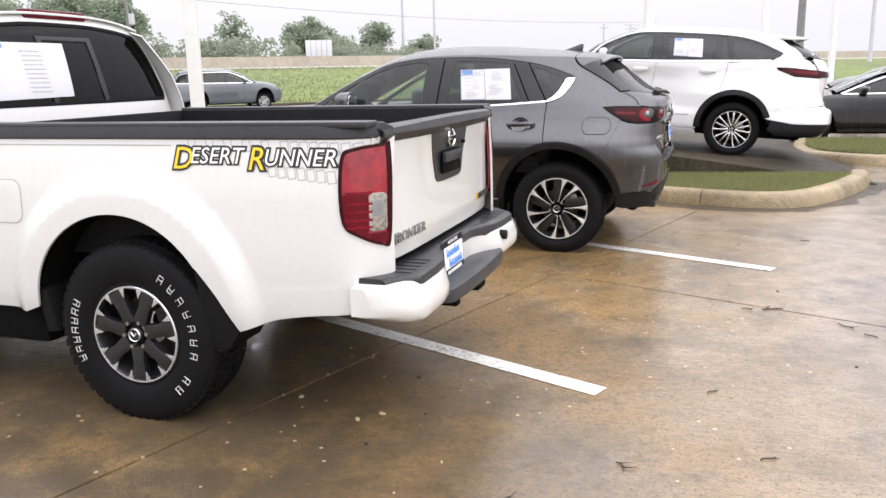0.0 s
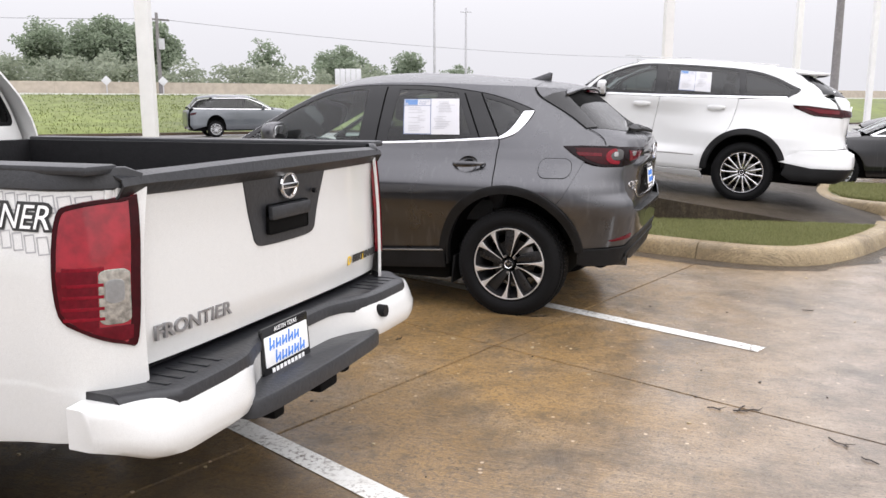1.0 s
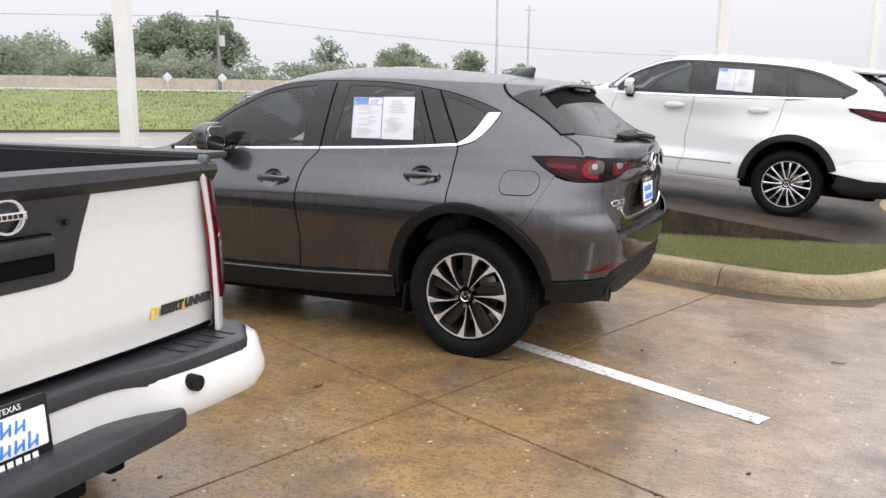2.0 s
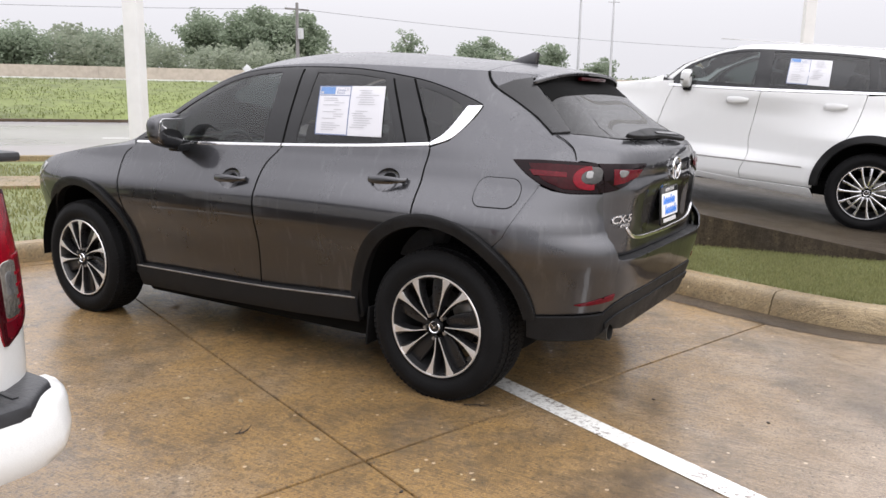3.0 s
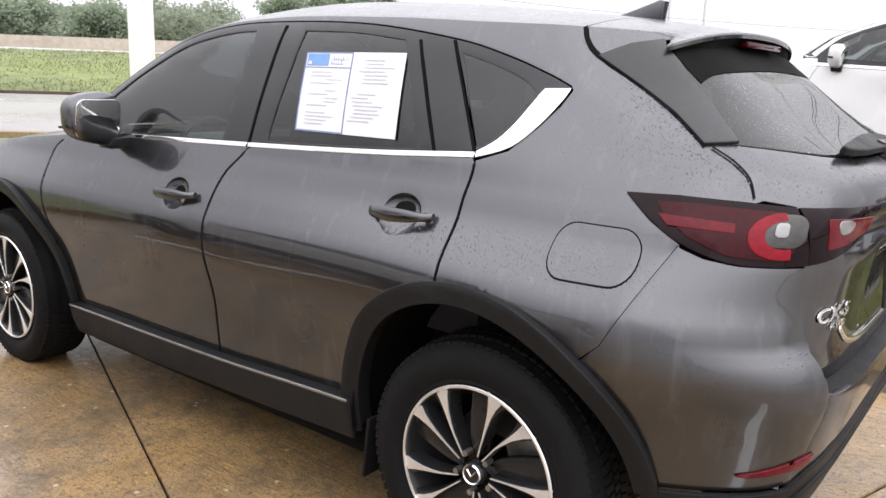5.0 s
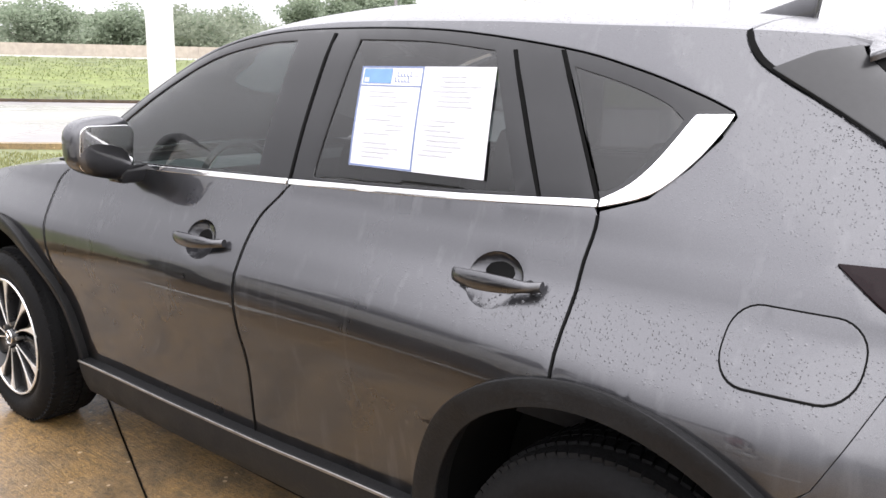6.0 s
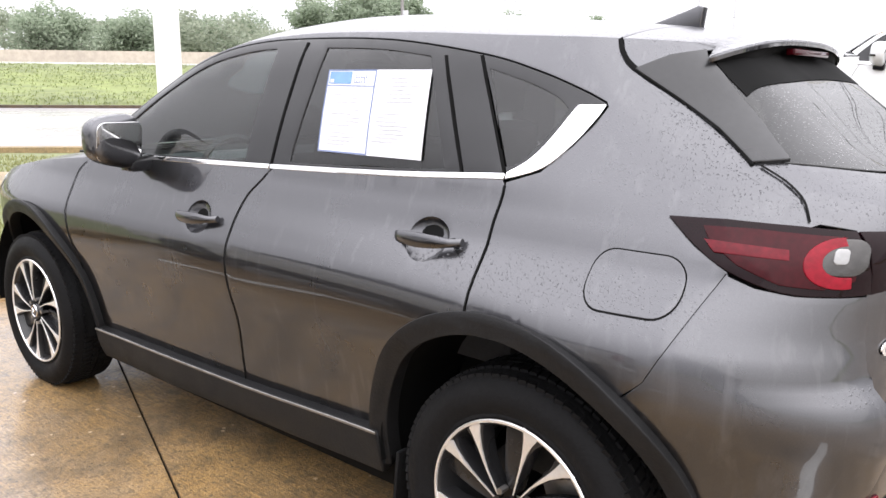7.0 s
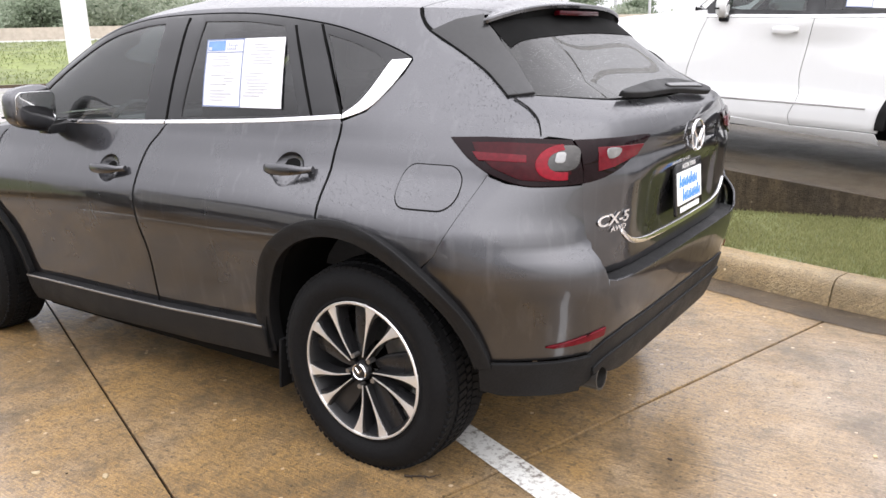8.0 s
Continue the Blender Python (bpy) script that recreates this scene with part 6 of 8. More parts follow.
    def shelf(a, b):
        x0 = back(a, np.full_like(a, 0.712))[:, 0] - 0.02
        x1 = S.on_back(a, np.full_like(a, 0.703))[:, 0]
        return np.stack([x0 + (x1 - x0) * b / 0.1, a, 0.712 - 0.1 * b + 0 * a], -1)

    patch("bumper_step", car, CLADDING, shelf, [(-0.63, 0), (0.63, 0), (0.63, 0.1), (-0.63, 0.1)], step=0.025, thick=0.0, **over, label="black grained loading sill on the bumper")
    patch("bumper_skirt", car, CLADDING, bump, [(0.655, 0.362), (0.655, 0.478), (0.6, 0.511), (0.5, 0.531), (-0.5, 0.531), (-0.6, 0.511), (-0.655, 0.478), (-0.655, 0.362), (-0.63, 0.37), (-0.575, 0.415), (-0.52, 0.38), (-0.44, 0.366), (0.44, 0.366), (0.52, 0.38), (0.575, 0.415), (0.63, 0.37)], step=0.025, lift=0.006, **rearward, label="black plastic lower bumper")
    ridge = smooth_line([(0.625, 0.425), (0.575, 0.455), (0.45, 0.47), (0.2, 0.474), (0, 0.475), (-0.2, 0.474), (-0.45, 0.47), (-0.575, 0.455), (-0.625, 0.425)], per=5)
    patch("skirt_ridge", car, CLADDING, bump, ridge + [(h * 0.985, z - 0.022) for h, z in ridge[::-1]], step=0.025, lift=0.014, thick=0.012, lip=0.005, **rearward)
    for sg in (1, -1):
        patch("reflector", car, RED_LENS, bump, [(sg * h, z) for h, z in ((0.775, 0.524), (0.70, 0.546), (0.623, 0.560), (0.622, 0.535), (0.70, 0.526), (0.76, 0.519))], step=0.01, lift=0.006, thick=0.01, **rearward)
    part("exhaust_tip", lathe([(0.036, -0.02), (0.042, -0.02), (0.042, 0.12), (0.036, 0.12)], 28, True, pose(0.712, -0.575, 0.378, 0, 0, 90)), EXHAUST, car)
    part("exhaust_bore", lathe([(0.0, 0.05), (0.035, 0.05)], 28, False, pose(0.712, -0.575, 0.378, 0, 0, 90)), DARK, car)
    strip = smooth_line([(0.525, 0.838), (0.46, 0.797), (0.36, 0.779), (0.2, 0.774), (0, 0.772), (-0.2, 0.774), (-0.36, 0.779), (-0.46, 0.797), (-0.525, 0.838)], per=5)
    patch("gate_strip", tailgate, CHROME, back, strip + [(h, z - 0.014) for h, z in strip[::-1]], step=0.02, lift=0.006, thick=0.006, **rearward)
    # badges, plate, wiper, aerial
    up = Matrix(((0, 0, 1, 0), (1, 0, 0, 0), (0, 1, 0, 0), (0, 0, 0, 1)))
    badge = Matrix.Translation((0.806, 0, 1.058)) @ up
    bm = bmesh.new()
    ring = [(math.cos(2 * math.pi * i / 40), math.sin(2 * math.pi * i / 40)) for i in range(40)]
    for (u, v), (p, q) in zip(ring, ring[1:] + ring[:1]):
        rod(bm, (u * 0.062, v * 0.05, 0.01), (p * 0.062, q * 0.05, 0.01), 0.0045, seg=6)
    for s2 in (-1, 1):
        rod(bm, (s2 * 0.055, 0.022, 0.012), (0, -0.02, 0.012), 0.005, seg=6)
        rod(bm, (s2 * 0.03, -0.042, 0.012), (s2 * 0.02, -0.005, 0.012), 0.005, seg=6)
    bmesh.ops.transform(bm, matrix=badge, verts=bm.verts)
    part("emblem", bm, CHROME, tailgate, "oval chrome emblem")
    def press(ob):
        mid = sum(v.co.x for v in ob.data.vertices) / len(ob.data.vertices)
        for v in ob.data.vertices:
            v.co.x = float(back(np.array([abs(v.co.y)]), np.array([v.co.z]))[0, 0]) + 0.004 + (v.co.x - mid)

    press(words("badge", "CX-5", 0.046, CHROME, tailgate, Matrix.Translation((0.729, -0.568, 0.872)) @ up, 0.0015, 0.12, 1.5, "chrome model lettering", 0.0008))
    press(words("badge", "AWD", 0.022, CHROME, tailgate, Matrix.Translation((0.727, -0.545, 0.843)) @ up, 0.0012, 0.12, 1.5, "", 0.0004))
    plate(tailgate, Matrix.Translation((0.782, 0.01, 0.883)) @ up @ pose(0, 0, 0, -4), 0.28, 0.175)
    wiper = patch("rear_wiper", tailgate, CLADDING, back, smooth_line([(0.38, 1.199), (0.2, 1.209), (0.04, 1.214), (-0.15, 1.208), (-0.29, 1.186), (-0.31, 1.168), (-0.22, 1.166), (0.0, 1.184), (0.25, 1.187)], True, 4), step=0.02, lift=0.03, thick=0.018, lip=0.006, label="black rear wiper resting on the glass", **rearward)
    patch("wiper_arm", wiper, GLOSS_BLACK, back, [(0.02, 1.196), (-0.24, 1.184), (-0.24, 1.174), (0.02, 1.188)], step=0.03, lift=0.036, thick=0.006, **rearward)
    fin = [(-0.10, 0), (0.075, 0), (0.078, 0.062), (0.06, 0.066), (0.03, 0.052), (-0.05, 0.018)]
    part("aerial_fin", slab(fin, 0.034, 0.006, pose(-0.03, 0.017, 1.545, 90, 5, 0)), GREY_PAINT, car, "grey shark-fin aerial")
    # inside
    tub = bmesh.new()
    boxed(tub, -2.2, -0.46, -0.78, 0.78, 0.19, 0.42, 0.05)
    boxed(tub, -3.3, 0.30, -0.60, 0.60, 0.2, 0.42, 0.05)
    boxed(tub, 0.25, 0.60, -0.62, 0.62, 0.45, 0.6, 0.05)
    boxed(tub, -2.35, -2.15, -0.70, 0.70, 0.4, 1.02, 0.05)
    boxed(tub, 0.50, 0.60, -0.60, 0.60, 0.3, 1.0, 0.05)
    boxed(tub, -3.3, -2.3, -0.45, 0.45, 0.4, 0.85, 0.05)
    part("floor_pan", tub, DARK, car)
    for y in (-0.38, 0.38):
        seat(car, -1.35, y, 0.62, CABIN)
    seat(car, -0.45, -0.35, 0.66, CABIN)
    seat(car, -0.45, 0.35, 0.66, CABIN)
    part("dashboard", box(-2.3, -1.98, -0.70, 0.70, 0.75, 1.06, 0.08), CABIN, car)
    part("steering_wheel", lathe([(0.17, -0.012), (0.185, 0), (0.17, 0.012), (0.158, 0)], 32, True, pose(-1.82, -0.37, 0.98, 0, 22, 90)), CABIN, car)
    for sg in (1, -1):
        rear_shell = [(-2.2, 0.4), (-1.9, 0.30), (-0.5, 0.34), (-0.46, 0.5)] + arc(-0.003, 0.383, 0.49, 165, 15, 20) + [(0.54, 0.46), (0.6, 0.46), (0.6, 1.1), (0.2, 1.15), (-0.1, 1.13), (-2.2, 1.06)]
        patch("inner_panel", car, DARK, side, rear_shell, step=0.06, lift=-0.016, thick=0.0, right=sg > 0)
        shell_front = [(-2.2, 1.06), (-2.2, 0.45)] + arc(-2.69, 0.36, 0.50, 8, 150, 20) + [(-3.2, 0.8), (-3.2, 0.92), (-2.7, 1.0)]
        patch("inner_panel", car, DARK, side, shell_front, step=0.06, lift=-0.016, thick=0.0, right=sg > 0)
        for x in (0.0, -2.698):
            wheel(car, x, 0.888, 0.366, 0.225, 0.246, (WHEEL_BLACK, ALLOY), sg > 0, "black and machined alloy wheel", 84, "twin", 11 if x == 0 else 40)
    patch("inner_panel", car, DARK, back, [(-0.64, 0.72), (0.64, 0.72), (0.68, 1.1), (0.6, 1.2), (-0.6, 1.2), (-0.68, 1.1)], step=0.06, lift=-0.02, thick=0.0, **rearward)
    patch("inner_panel", car, DARK, bump, [(-0.64, 0.44), (0.64, 0.44), (0.66, 0.68), (-0.66, 0.68)], step=0.06, lift=-0.02, thick=0.0, **rearward)
    stretch = Matrix.Translation((0, 0, 0.2)) @ Matrix.Diagonal((1, 1, 1.03, 1)) @ Matrix.Translation((0, 0, -0.2))
    for ob in car.children_recursive:
        if ob.type == "MESH" and not ob.name.startswith(("arch_cladding", "arch_liner")) and not (ob.parent.name.startswith(("wheel", "tyre", "rim", "spoke"))):
            ob.data.transform(stretch)
    return car


compact_suv()

# ---- the white pickup ----

TRUCK_SIDE = curve([(0.40, 0.845), (0.55, 0.872), (0.75, 0.882), (0.95, 0.876), (1.08, 0.86), (1.18, 0.842), (1.25, 0.83)])


def truck_side(a, b):
    """The bed's flank with its swollen wheel arch and the drawn-in rear corner."""
    h = TRUCK_SIDE(b)
    r = np.hypot(a + 0.075, b - 0.44)
    h = h + 0.052 * ease((0.65 - r) / 0.11) * ease((b - 0.30) / 0.15)
    h = h - 0.16 * np.clip((a - 0.80) / 0.26, 0, 1.2) ** 3.2
    return np.stack([a, h, b], -1)


def truck_gate(a, b):
    x = 1.045 - 0.03 * np.clip(np.abs(a) / 0.76, 0, 1.2) ** 4 + 0.014 * ease((b - 1.02) / 0.2) - 0.012 * ease((0.80 - b) / 0.1)
    return np.stack([x, a, b], -1)


def pickup():
    car = thing("pickup_truck", pose(-1.03, -2.672, 0) @ Matrix.Diagonal((1, 0.977, 1, 1)), "white pickup truck with black bed caps, parked on wet concrete", "pickup truck")
    rearward, over = dict(out=(1, 0, 0)), dict(out=(0, 0, 1))
    up = Matrix(((0, 0, 1, 0), (1, 0, 0, 0), (0, 1, 0, 0), (0, 0, 0, 1)))
    lamp_loop = smooth_line([(0.905, 1.01), (0.912, 1.125), (0.945, 1.15), (1.035, 1.165), (1.048, 1.155), (1.055, 1.0), (1.05, 0.80), (1.03, 0.79), (0.965, 0.83), (0.918, 0.875)], True, 4)
    for right in (False, True):
        kw = dict(right=right)
        sg = 1 if right else -1
        arch = arc(-0.085, 0.44, 0.452, 168, 34, 30)
        loop = [(-0.93, 1.195), (-0.93, 0.44), (-0.62, 0.44), (-0.54, 0.47)] + arch + smooth_line([(0.30, 0.685), (0.38, 0.58), (0.455, 0.45), (0.47, 0.44), (0.53, 0.458), (0.62, 0.488), (0.78, 0.515), (0.94, 0.53)], per=3) + [(1.03, 0.56), (1.06, 0.68), (1.06, 1.195)]
        bed = patch("bed_side", car, WHITE_PAINT, truck_side, [loop, lamp_loop], step=0.028, label="white bed side with a swollen wheel arch", **kw)
        patch("rail_cap", car, BED_PLASTIC, truck_side, [(-0.93, 1.19), (1.035, 1.19), (1.05, 1.20), (1.052, 1.222), (1.03, 1.238), (-0.93, 1.243)], step=0.03, lift=0.012, thick=0.03, lip=0.012, label="black plastic bed rail cap", **kw)
        boxy = box(-0.93, 1.02, -0.055, 0.055, -0.012, 0.012, 0.01, pose(0, sg * 0.79, 1.238))
        part("rail_top", boxy, BED_PLASTIC, car)
        patch("pinstripe", bed, GREY_DECAL, truck_side, [(-0.93, 1.16), (0.18, 1.16), (0.18, 1.164), (-0.93, 1.164)], step=0.08, thick=0.0, lift=0.0015, **kw)
        part("bed_wall", box(-0.92, 1.0, -0.02, 0.02, 0.72, 1.235, 0.005, pose(0, sg * 0.73, 0)), LINER, car)
        part("wheel_tub", box(-0.5, 0.5, -0.12, 0.12, 0.70, 0.95, 0.05, pose(0, sg * 0.60, 0)), LINER, car)
        # lamp
        lamp = patch("tail_lamp", car, TRUCK_RED, truck_side, lamp_loop, step=0.02, lift=0.006, thick=0.03, lip=0.008, label="tall red tail lamp with a clear lower corner", **kw)
        patch("lower_lens", lamp, RED_LENS, truck_side, [(0.915, 0.985), (0.995, 0.985), (0.995, 0.825), (0.965, 0.838), (0.925, 0.88)], step=0.02, lift=0.0085, thick=0.003, **kw)
        for z in (0.985, 0.945, 0.915, 0.885, 0.858):
            patch("lens_ridge", lamp, BRIGHT_RED, truck_side, [(0.93, z), (1.005, z), (1.005, z + 0.008), (0.93, z + 0.008)], step=0.03, lift=0.010, thick=0.003, **kw)
        patch("clear_lens", lamp, AMBER, truck_side, rounded(0.998, 1.042, 0.845, 0.985, 0.014), step=0.02, lift=0.009, thick=0.004, **kw)
        patch("bulb", lamp, CLEAR_LENS, truck_side, rounded(1.008, 1.034, 0.9, 0.96, 0.012), step=0.012, lift=0.0105, thick=0.003, **kw)
        patch("lower_lens", lamp, RED_LENS, truck_side, [(0.996, 0.838), (1.044, 0.838), (1.043, 0.802), (1.03, 0.798), (0.985, 0.825)], step=0.02, lift=0.009, thick=0.003, **kw)
        rim_in = [(0.977 + (a - 0.977) * 0.86, 0.985 + (b - 0.985) * 0.945) for a, b in lamp_loop]
        patch("lamp_rim", lamp, DEEP_RED, truck_side, [lamp_loop, rim_in], step=0.02, lift=0.0085, thick=0.004, **kw)
        # the lamp's rear face and the corner post beside the gate
        gate_edge = lambda a, b: np.stack([truck_gate(a, b)[:, 0] - 0.012 - 0.10 * np.clip((np.abs(a) - 0.765) / 0.08, 0, 1.5) ** 2, a, b], -1)
        side_h = lambda z: float(truck_side(np.array(1.05), np.array(z))[1])
        patch("tail_lamp", car, TRUCK_RED, gate_edge, [(0.752, 0.795), (0.752, 1.16)] + [(min(0.80, side_h(z)) - 0.002, z) for z in (1.16, 1.0, 0.9, 0.795)], step=0.02, lift=0.012, thick=0.02, **kw, **rearward)
        patch("corner_post", car, WHITE_PAINT, gate_edge, [(0.758, 0.60), (0.758, 1.185), (0.775, 1.185), (0.785, 0.9), (0.79, 0.60)], step=0.03, thick=0.02, **kw, **rearward)
        part("mud_flap", slab([(0.262, 0.70), (0.315, 0.70), (0.455, 0.43), (0.41, 0.36), (0.35, 0.33), (0.30, 0.40)][::-1], 0.22, 0.01, Matrix.Translation((0, sg * 0.90 + (0.22 if not right else 0), 0)) @ Matrix.Rotation(radians(90), 4, "X")), RUBBER, car, "black mud flap behind the wheel")
        part("mud_flap", slab([(-0.56, 0.55), (-0.50, 0.55), (-0.46, 0.36), (-0.52, 0.35)][::-1], 0.2, 0.01, Matrix.Translation((0, sg * 0.90 + (0.2 if not right else 0), 0)) @ Matrix.Rotation(radians(90), 4, "X")), RUBBER, car)
        liner(car, -0.075, 0.90, 0.462, 0.44, right, 0.4)
        if not right:
            flap = patch("fuel_flap", car, WHITE_PAINT, truck_side, rounded(-0.80, -0.595, 0.83, 1.012, 0.045), step=0.03, lift=0.002, thick=0.005)
            patch("fuel_flap_gap", flap, GREY_DECAL, truck_side, [rounded(-0.804, -0.591, 0.826, 1.016, 0.047), rounded(-0.80, -0.595, 0.83, 1.012, 0.045)], step=0.03, lift=0.001, thick=0.0)
        # cab side, nose side
        cab = lambda a, b: np.stack([a, 0.86 - 0.10 * np.clip((b - 0.55) / 0.6, -1, 1) ** 2 * 0.25 - 0.30 * ease((b - 1.12) / 0.75) * np.clip((b - 1.1) / 0.6, 0, 1.2) - 0.5 * np.clip((-3.6 - a) / 1.0, 0, 1) ** 3, b], -1)
        patch("cab_side", car, WHITE_PAINT, cab, [[(-0.96, 0.48), (-0.96, 1.17), (-0.99, 1.45), (-1.05, 1.68), (-1.15, 1.715), (-2.0, 1.72), (-2.35, 1.62), (-2.85, 1.22), (-2.9, 0.5)], [(-1.12, 1.20), (-1.16, 1.60), (-2.0, 1.63), (-2.2, 1.58), (-2.62, 1.22)]], step=0.06, label="white cab side with two doors", **kw)
        patch("side_window", car, BLACK_GLASS, cab, [(-1.11, 1.19), (-1.15, 1.61), (-2.0, 1.64), (-2.21, 1.59), (-2.64, 1.21)], step=0.08, thick=0.004, lift=-0.006, **kw)
        patch("front_fender", car, WHITE_PAINT, cab, [(-2.92, 0.5), (-2.92, 1.12), (-3.6, 1.06), (-4.05, 0.95), (-4.1, 0.6)] + arc(-3.2, 0.42, 0.46, 170, 10, 16)[::1], step=0.06, **kw)
        wheel(car, -3.2, 0.885, 0.395, 0.26, 0.205, (WHEEL_BLACK, ALLOY), right, "black and machined six-spoke wheel", 54, "seven", 10)
        hub = wheel(car, -0.05, 0.905, 0.392, 0.26, 0.212, (WHEEL_BLACK, SILVER), right, "black and machined wheel with a white-lettered tyre", 54, "seven", 90)
        # raised white strokes on the tyre wall
        for a0, a1, n in ((152, 208, 7), (-52, 62, 10)):
            for i in range(n):
                a = a0 + (a1 - a0) * (i + 0.5) / n
                if a0 == -52 and i == 2:
                    continue
                m = pose(0, 0, 0, 0, -a if not right else a, 0) @ pose(0.3, -0.0135, 0)
                bm = bmesh.new()
                for x0, x1, z0, z1 in ((-0.017, 0.017, -0.0120, -0.0105), (-0.017, 0.017, 0.0105, 0.0120), (0.0155, 0.017, -0.012, 0.012) if i % 2 else (-0.017, -0.0155, -0.012, 0.012), (-0.002, -0.0005, -0.012, 0.012)):
                    boxed(bm, x0, x1, -0.0015, 0.0015, z0, z1, 0, m)
                part("tyre_marking", bm, WHITE_PRINT, hub, "raised white stroke on the tyre wall", smooth=False)
        part("door_mirror", box(-0.06, 0.06, -0.13, 0.13, -0.11, 0.11, 0.04, pose(-2.55, sg * 1.02, 1.24)), WHITE_PAINT, car)
    # flank decal, pressed on to the swelling skin
    def press(ob, at):
        back = at.inverted()
        for v in ob.data.vertices:
            q = back @ v.co
            v.co.y = -float(truck_side(np.array(v.co.x), np.array(v.co.z))[1]) - 0.0022 - q.z * 0.5
        return ob

    side_m = lambda x, z: Matrix.Translation((x, -float(truck_side(np.array(x), np.array(z))[1]) - 0.0045, z)) @ pose(0, 0, 0, 90 + 7.5, 0, 0)
    def lettering(text, size, material, parent, x, z, up_by, bold, label=""):
        at = side_m(x, z)
        name = "decal" if parent is car else "decal_letters"
        return press(words(name, text, size, material, parent, at @ pose(0, 0, up_by), 0.0004, 0.2, 1.02, label, bold), at)

    decal = lettering("ESERT", 0.088, BLACK_DECAL, car, 0.385, 1.122, 0.0, 0.0075, "black lettering outline on the bed side")
    lettering("ESERT", 0.088, WHITE_PRINT, decal, 0.385, 1.122, 0.0035, 0.0, "white letters")
    lettering("UNNER", 0.088, BLACK_DECAL, decal, 0.745, 1.117, 0.0, 0.0075)
    lettering("UNNER", 0.088, WHITE_PRINT, decal, 0.745, 1.117, 0.0035, 0.0, "white letters")
    for t, x in (("D", 0.232), ("R", 0.562)):
        lettering(t, 0.122, BLACK_DECAL, decal, x, 1.111, 0.002, 0.009)
        lettering(t, 0.122, YELLOW, decal, x, 1.111, 0.006, 0.0, "yellow initial")
    for row, (z, x0, x1) in enumerate(((1.172, 0.22, 0.99), (1.135, 0.885, 0.96), (1.062, 0.62, 0.90))):
        x, i = x0, 0
        while x < x1:
            zz = z - (0.03 * (x - 0.22) if row == 0 else 0.09 * (x - 0.6) - 0.012)
            q = [(x, zz - 0.026), (x + 0.034, zz - 0.022), (x + 0.024, zz + 0.024), (x - 0.010, zz + 0.02)]
            n = [(a * 0.82 + (x + 0.012) * 0.18, b * 0.86 + zz * 0.14) for a, b in q]
            if not (row == 0 and 0.2 < x < 0.70) or i % 2:
                patch("tread_print", decal, GREY_DECAL, truck_side, [q, n], step=0.03, thick=0.0, lift=0.001)
            x += 0.041
            i += 1
    # tailgate
    gate = patch("tailgate", car, WHITE_PAINT, truck_gate, rounded(-0.752, 0.752, 0.70, 1.20, 0.012, 3), step=0.03, thick=0.03, **rearward, label="white tailgate with a black handle plate")
    hp = smooth_line([(0.26, 1.19), (0.252, 1.165), (0.198, 1.0), (0.185, 0.965), (0.15, 0.948), (0.05, 0.944)], per=4)
    bezel = hp + [(-h, z) for h, z in hp[::-1]]
    pl = patch("handle_plate", gate, BED_PLASTIC, truck_gate, bezel, step=0.03, lift=0.004, thick=0.02, **rearward, label="black handle plate with a pull recess")
    part("pull_recess", box(-0.004, 0.004, -0.125, 0.125, -0.05, 0.05, 0.01, pose(1.056, 0, 1.028)), DARK, pl)
    part("pull_handle", box(-0.016, 0.02, -0.125, 0.125, -0.026, 0.022, 0.012, pose(1.058, 0, 1.052)), BED_PLASTIC, pl)
    part("lock", rod(bmesh.new(), (1.06, 0.165, 1.10), (1.075, 0.165, 1.10), 0.009, seg=14), GLOSS_BLACK, pl)
    bm = bmesh.new()
    for i in range(36):
        a, b = 2 * math.pi * i / 36, 2 * math.pi * (i + 1) / 36
        rod(bm, (0, 0.052 * math.cos(a), 0.046 * math.sin(a)), (0, 0.052 * math.cos(b), 0.046 * math.sin(b)), 0.0075, seg=6)
    boxed(bm, -0.006, 0.008, -0.06, 0.06, -0.011, 0.011, 0.003)
    bmesh.ops.transform(bm, matrix=Matrix.Translation((1.064, 0.0, 1.132)) @ Matrix.Scale(0.88, 4), verts=bm.verts)
    part("emblem", bm, CHROME, gate, "round chrome emblem with a cross bar")
    boxes = bmesh.new()
    for i in range(6):
        boxed(boxes, 0.0079, 0.0095, -0.048 + i * 0.0165, -0.048 + i * 0.0165 + 0.011, -0.006, 0.006)
    bmesh.ops.transform(boxes, matrix=Matrix.Translation((1.064, 0.0, 1.132)) @ Matrix.Scale(0.88, 4), verts=boxes.verts)
    part("emblem_marks", boxes, GLOSS_BLACK, gate, smooth=False)
    words("badge", "FRONTIER", 0.058, BADGE_STEEL, gate, Matrix.Translation((1.0385, -0.495, 0.782)) @ pose(0, 0, 0, 0, 0, -1.1) @ up, 0.005, 0.0, 1.25, "silver raised model lettering", 0.001)
    tag = words("badge", "ESERT UNNER", 0.036, BLACK_DECAL, gate, Matrix.Translation((1.040, 0.60, 0.79)) @ pose(0, 0, 0, 0, 0, 3) @ up, 0.0006, 0.25, 1.0, "small black and yellow decal", 0.003)
    for t, y in (("D", 0.462), ("R", 0.597)):
        words("decal_letters", t, 0.046, YELLOW, tag, Matrix.Translation((1.0415 - 0.05 * (y - 0.5), y, 0.787)) @ pose(0, 0, 0, 0, 0, 3) @ up, 0.001, 0.2, 1.0, "", 0.001)
    hs = np.linspace(-0.757, 0.757, 29)
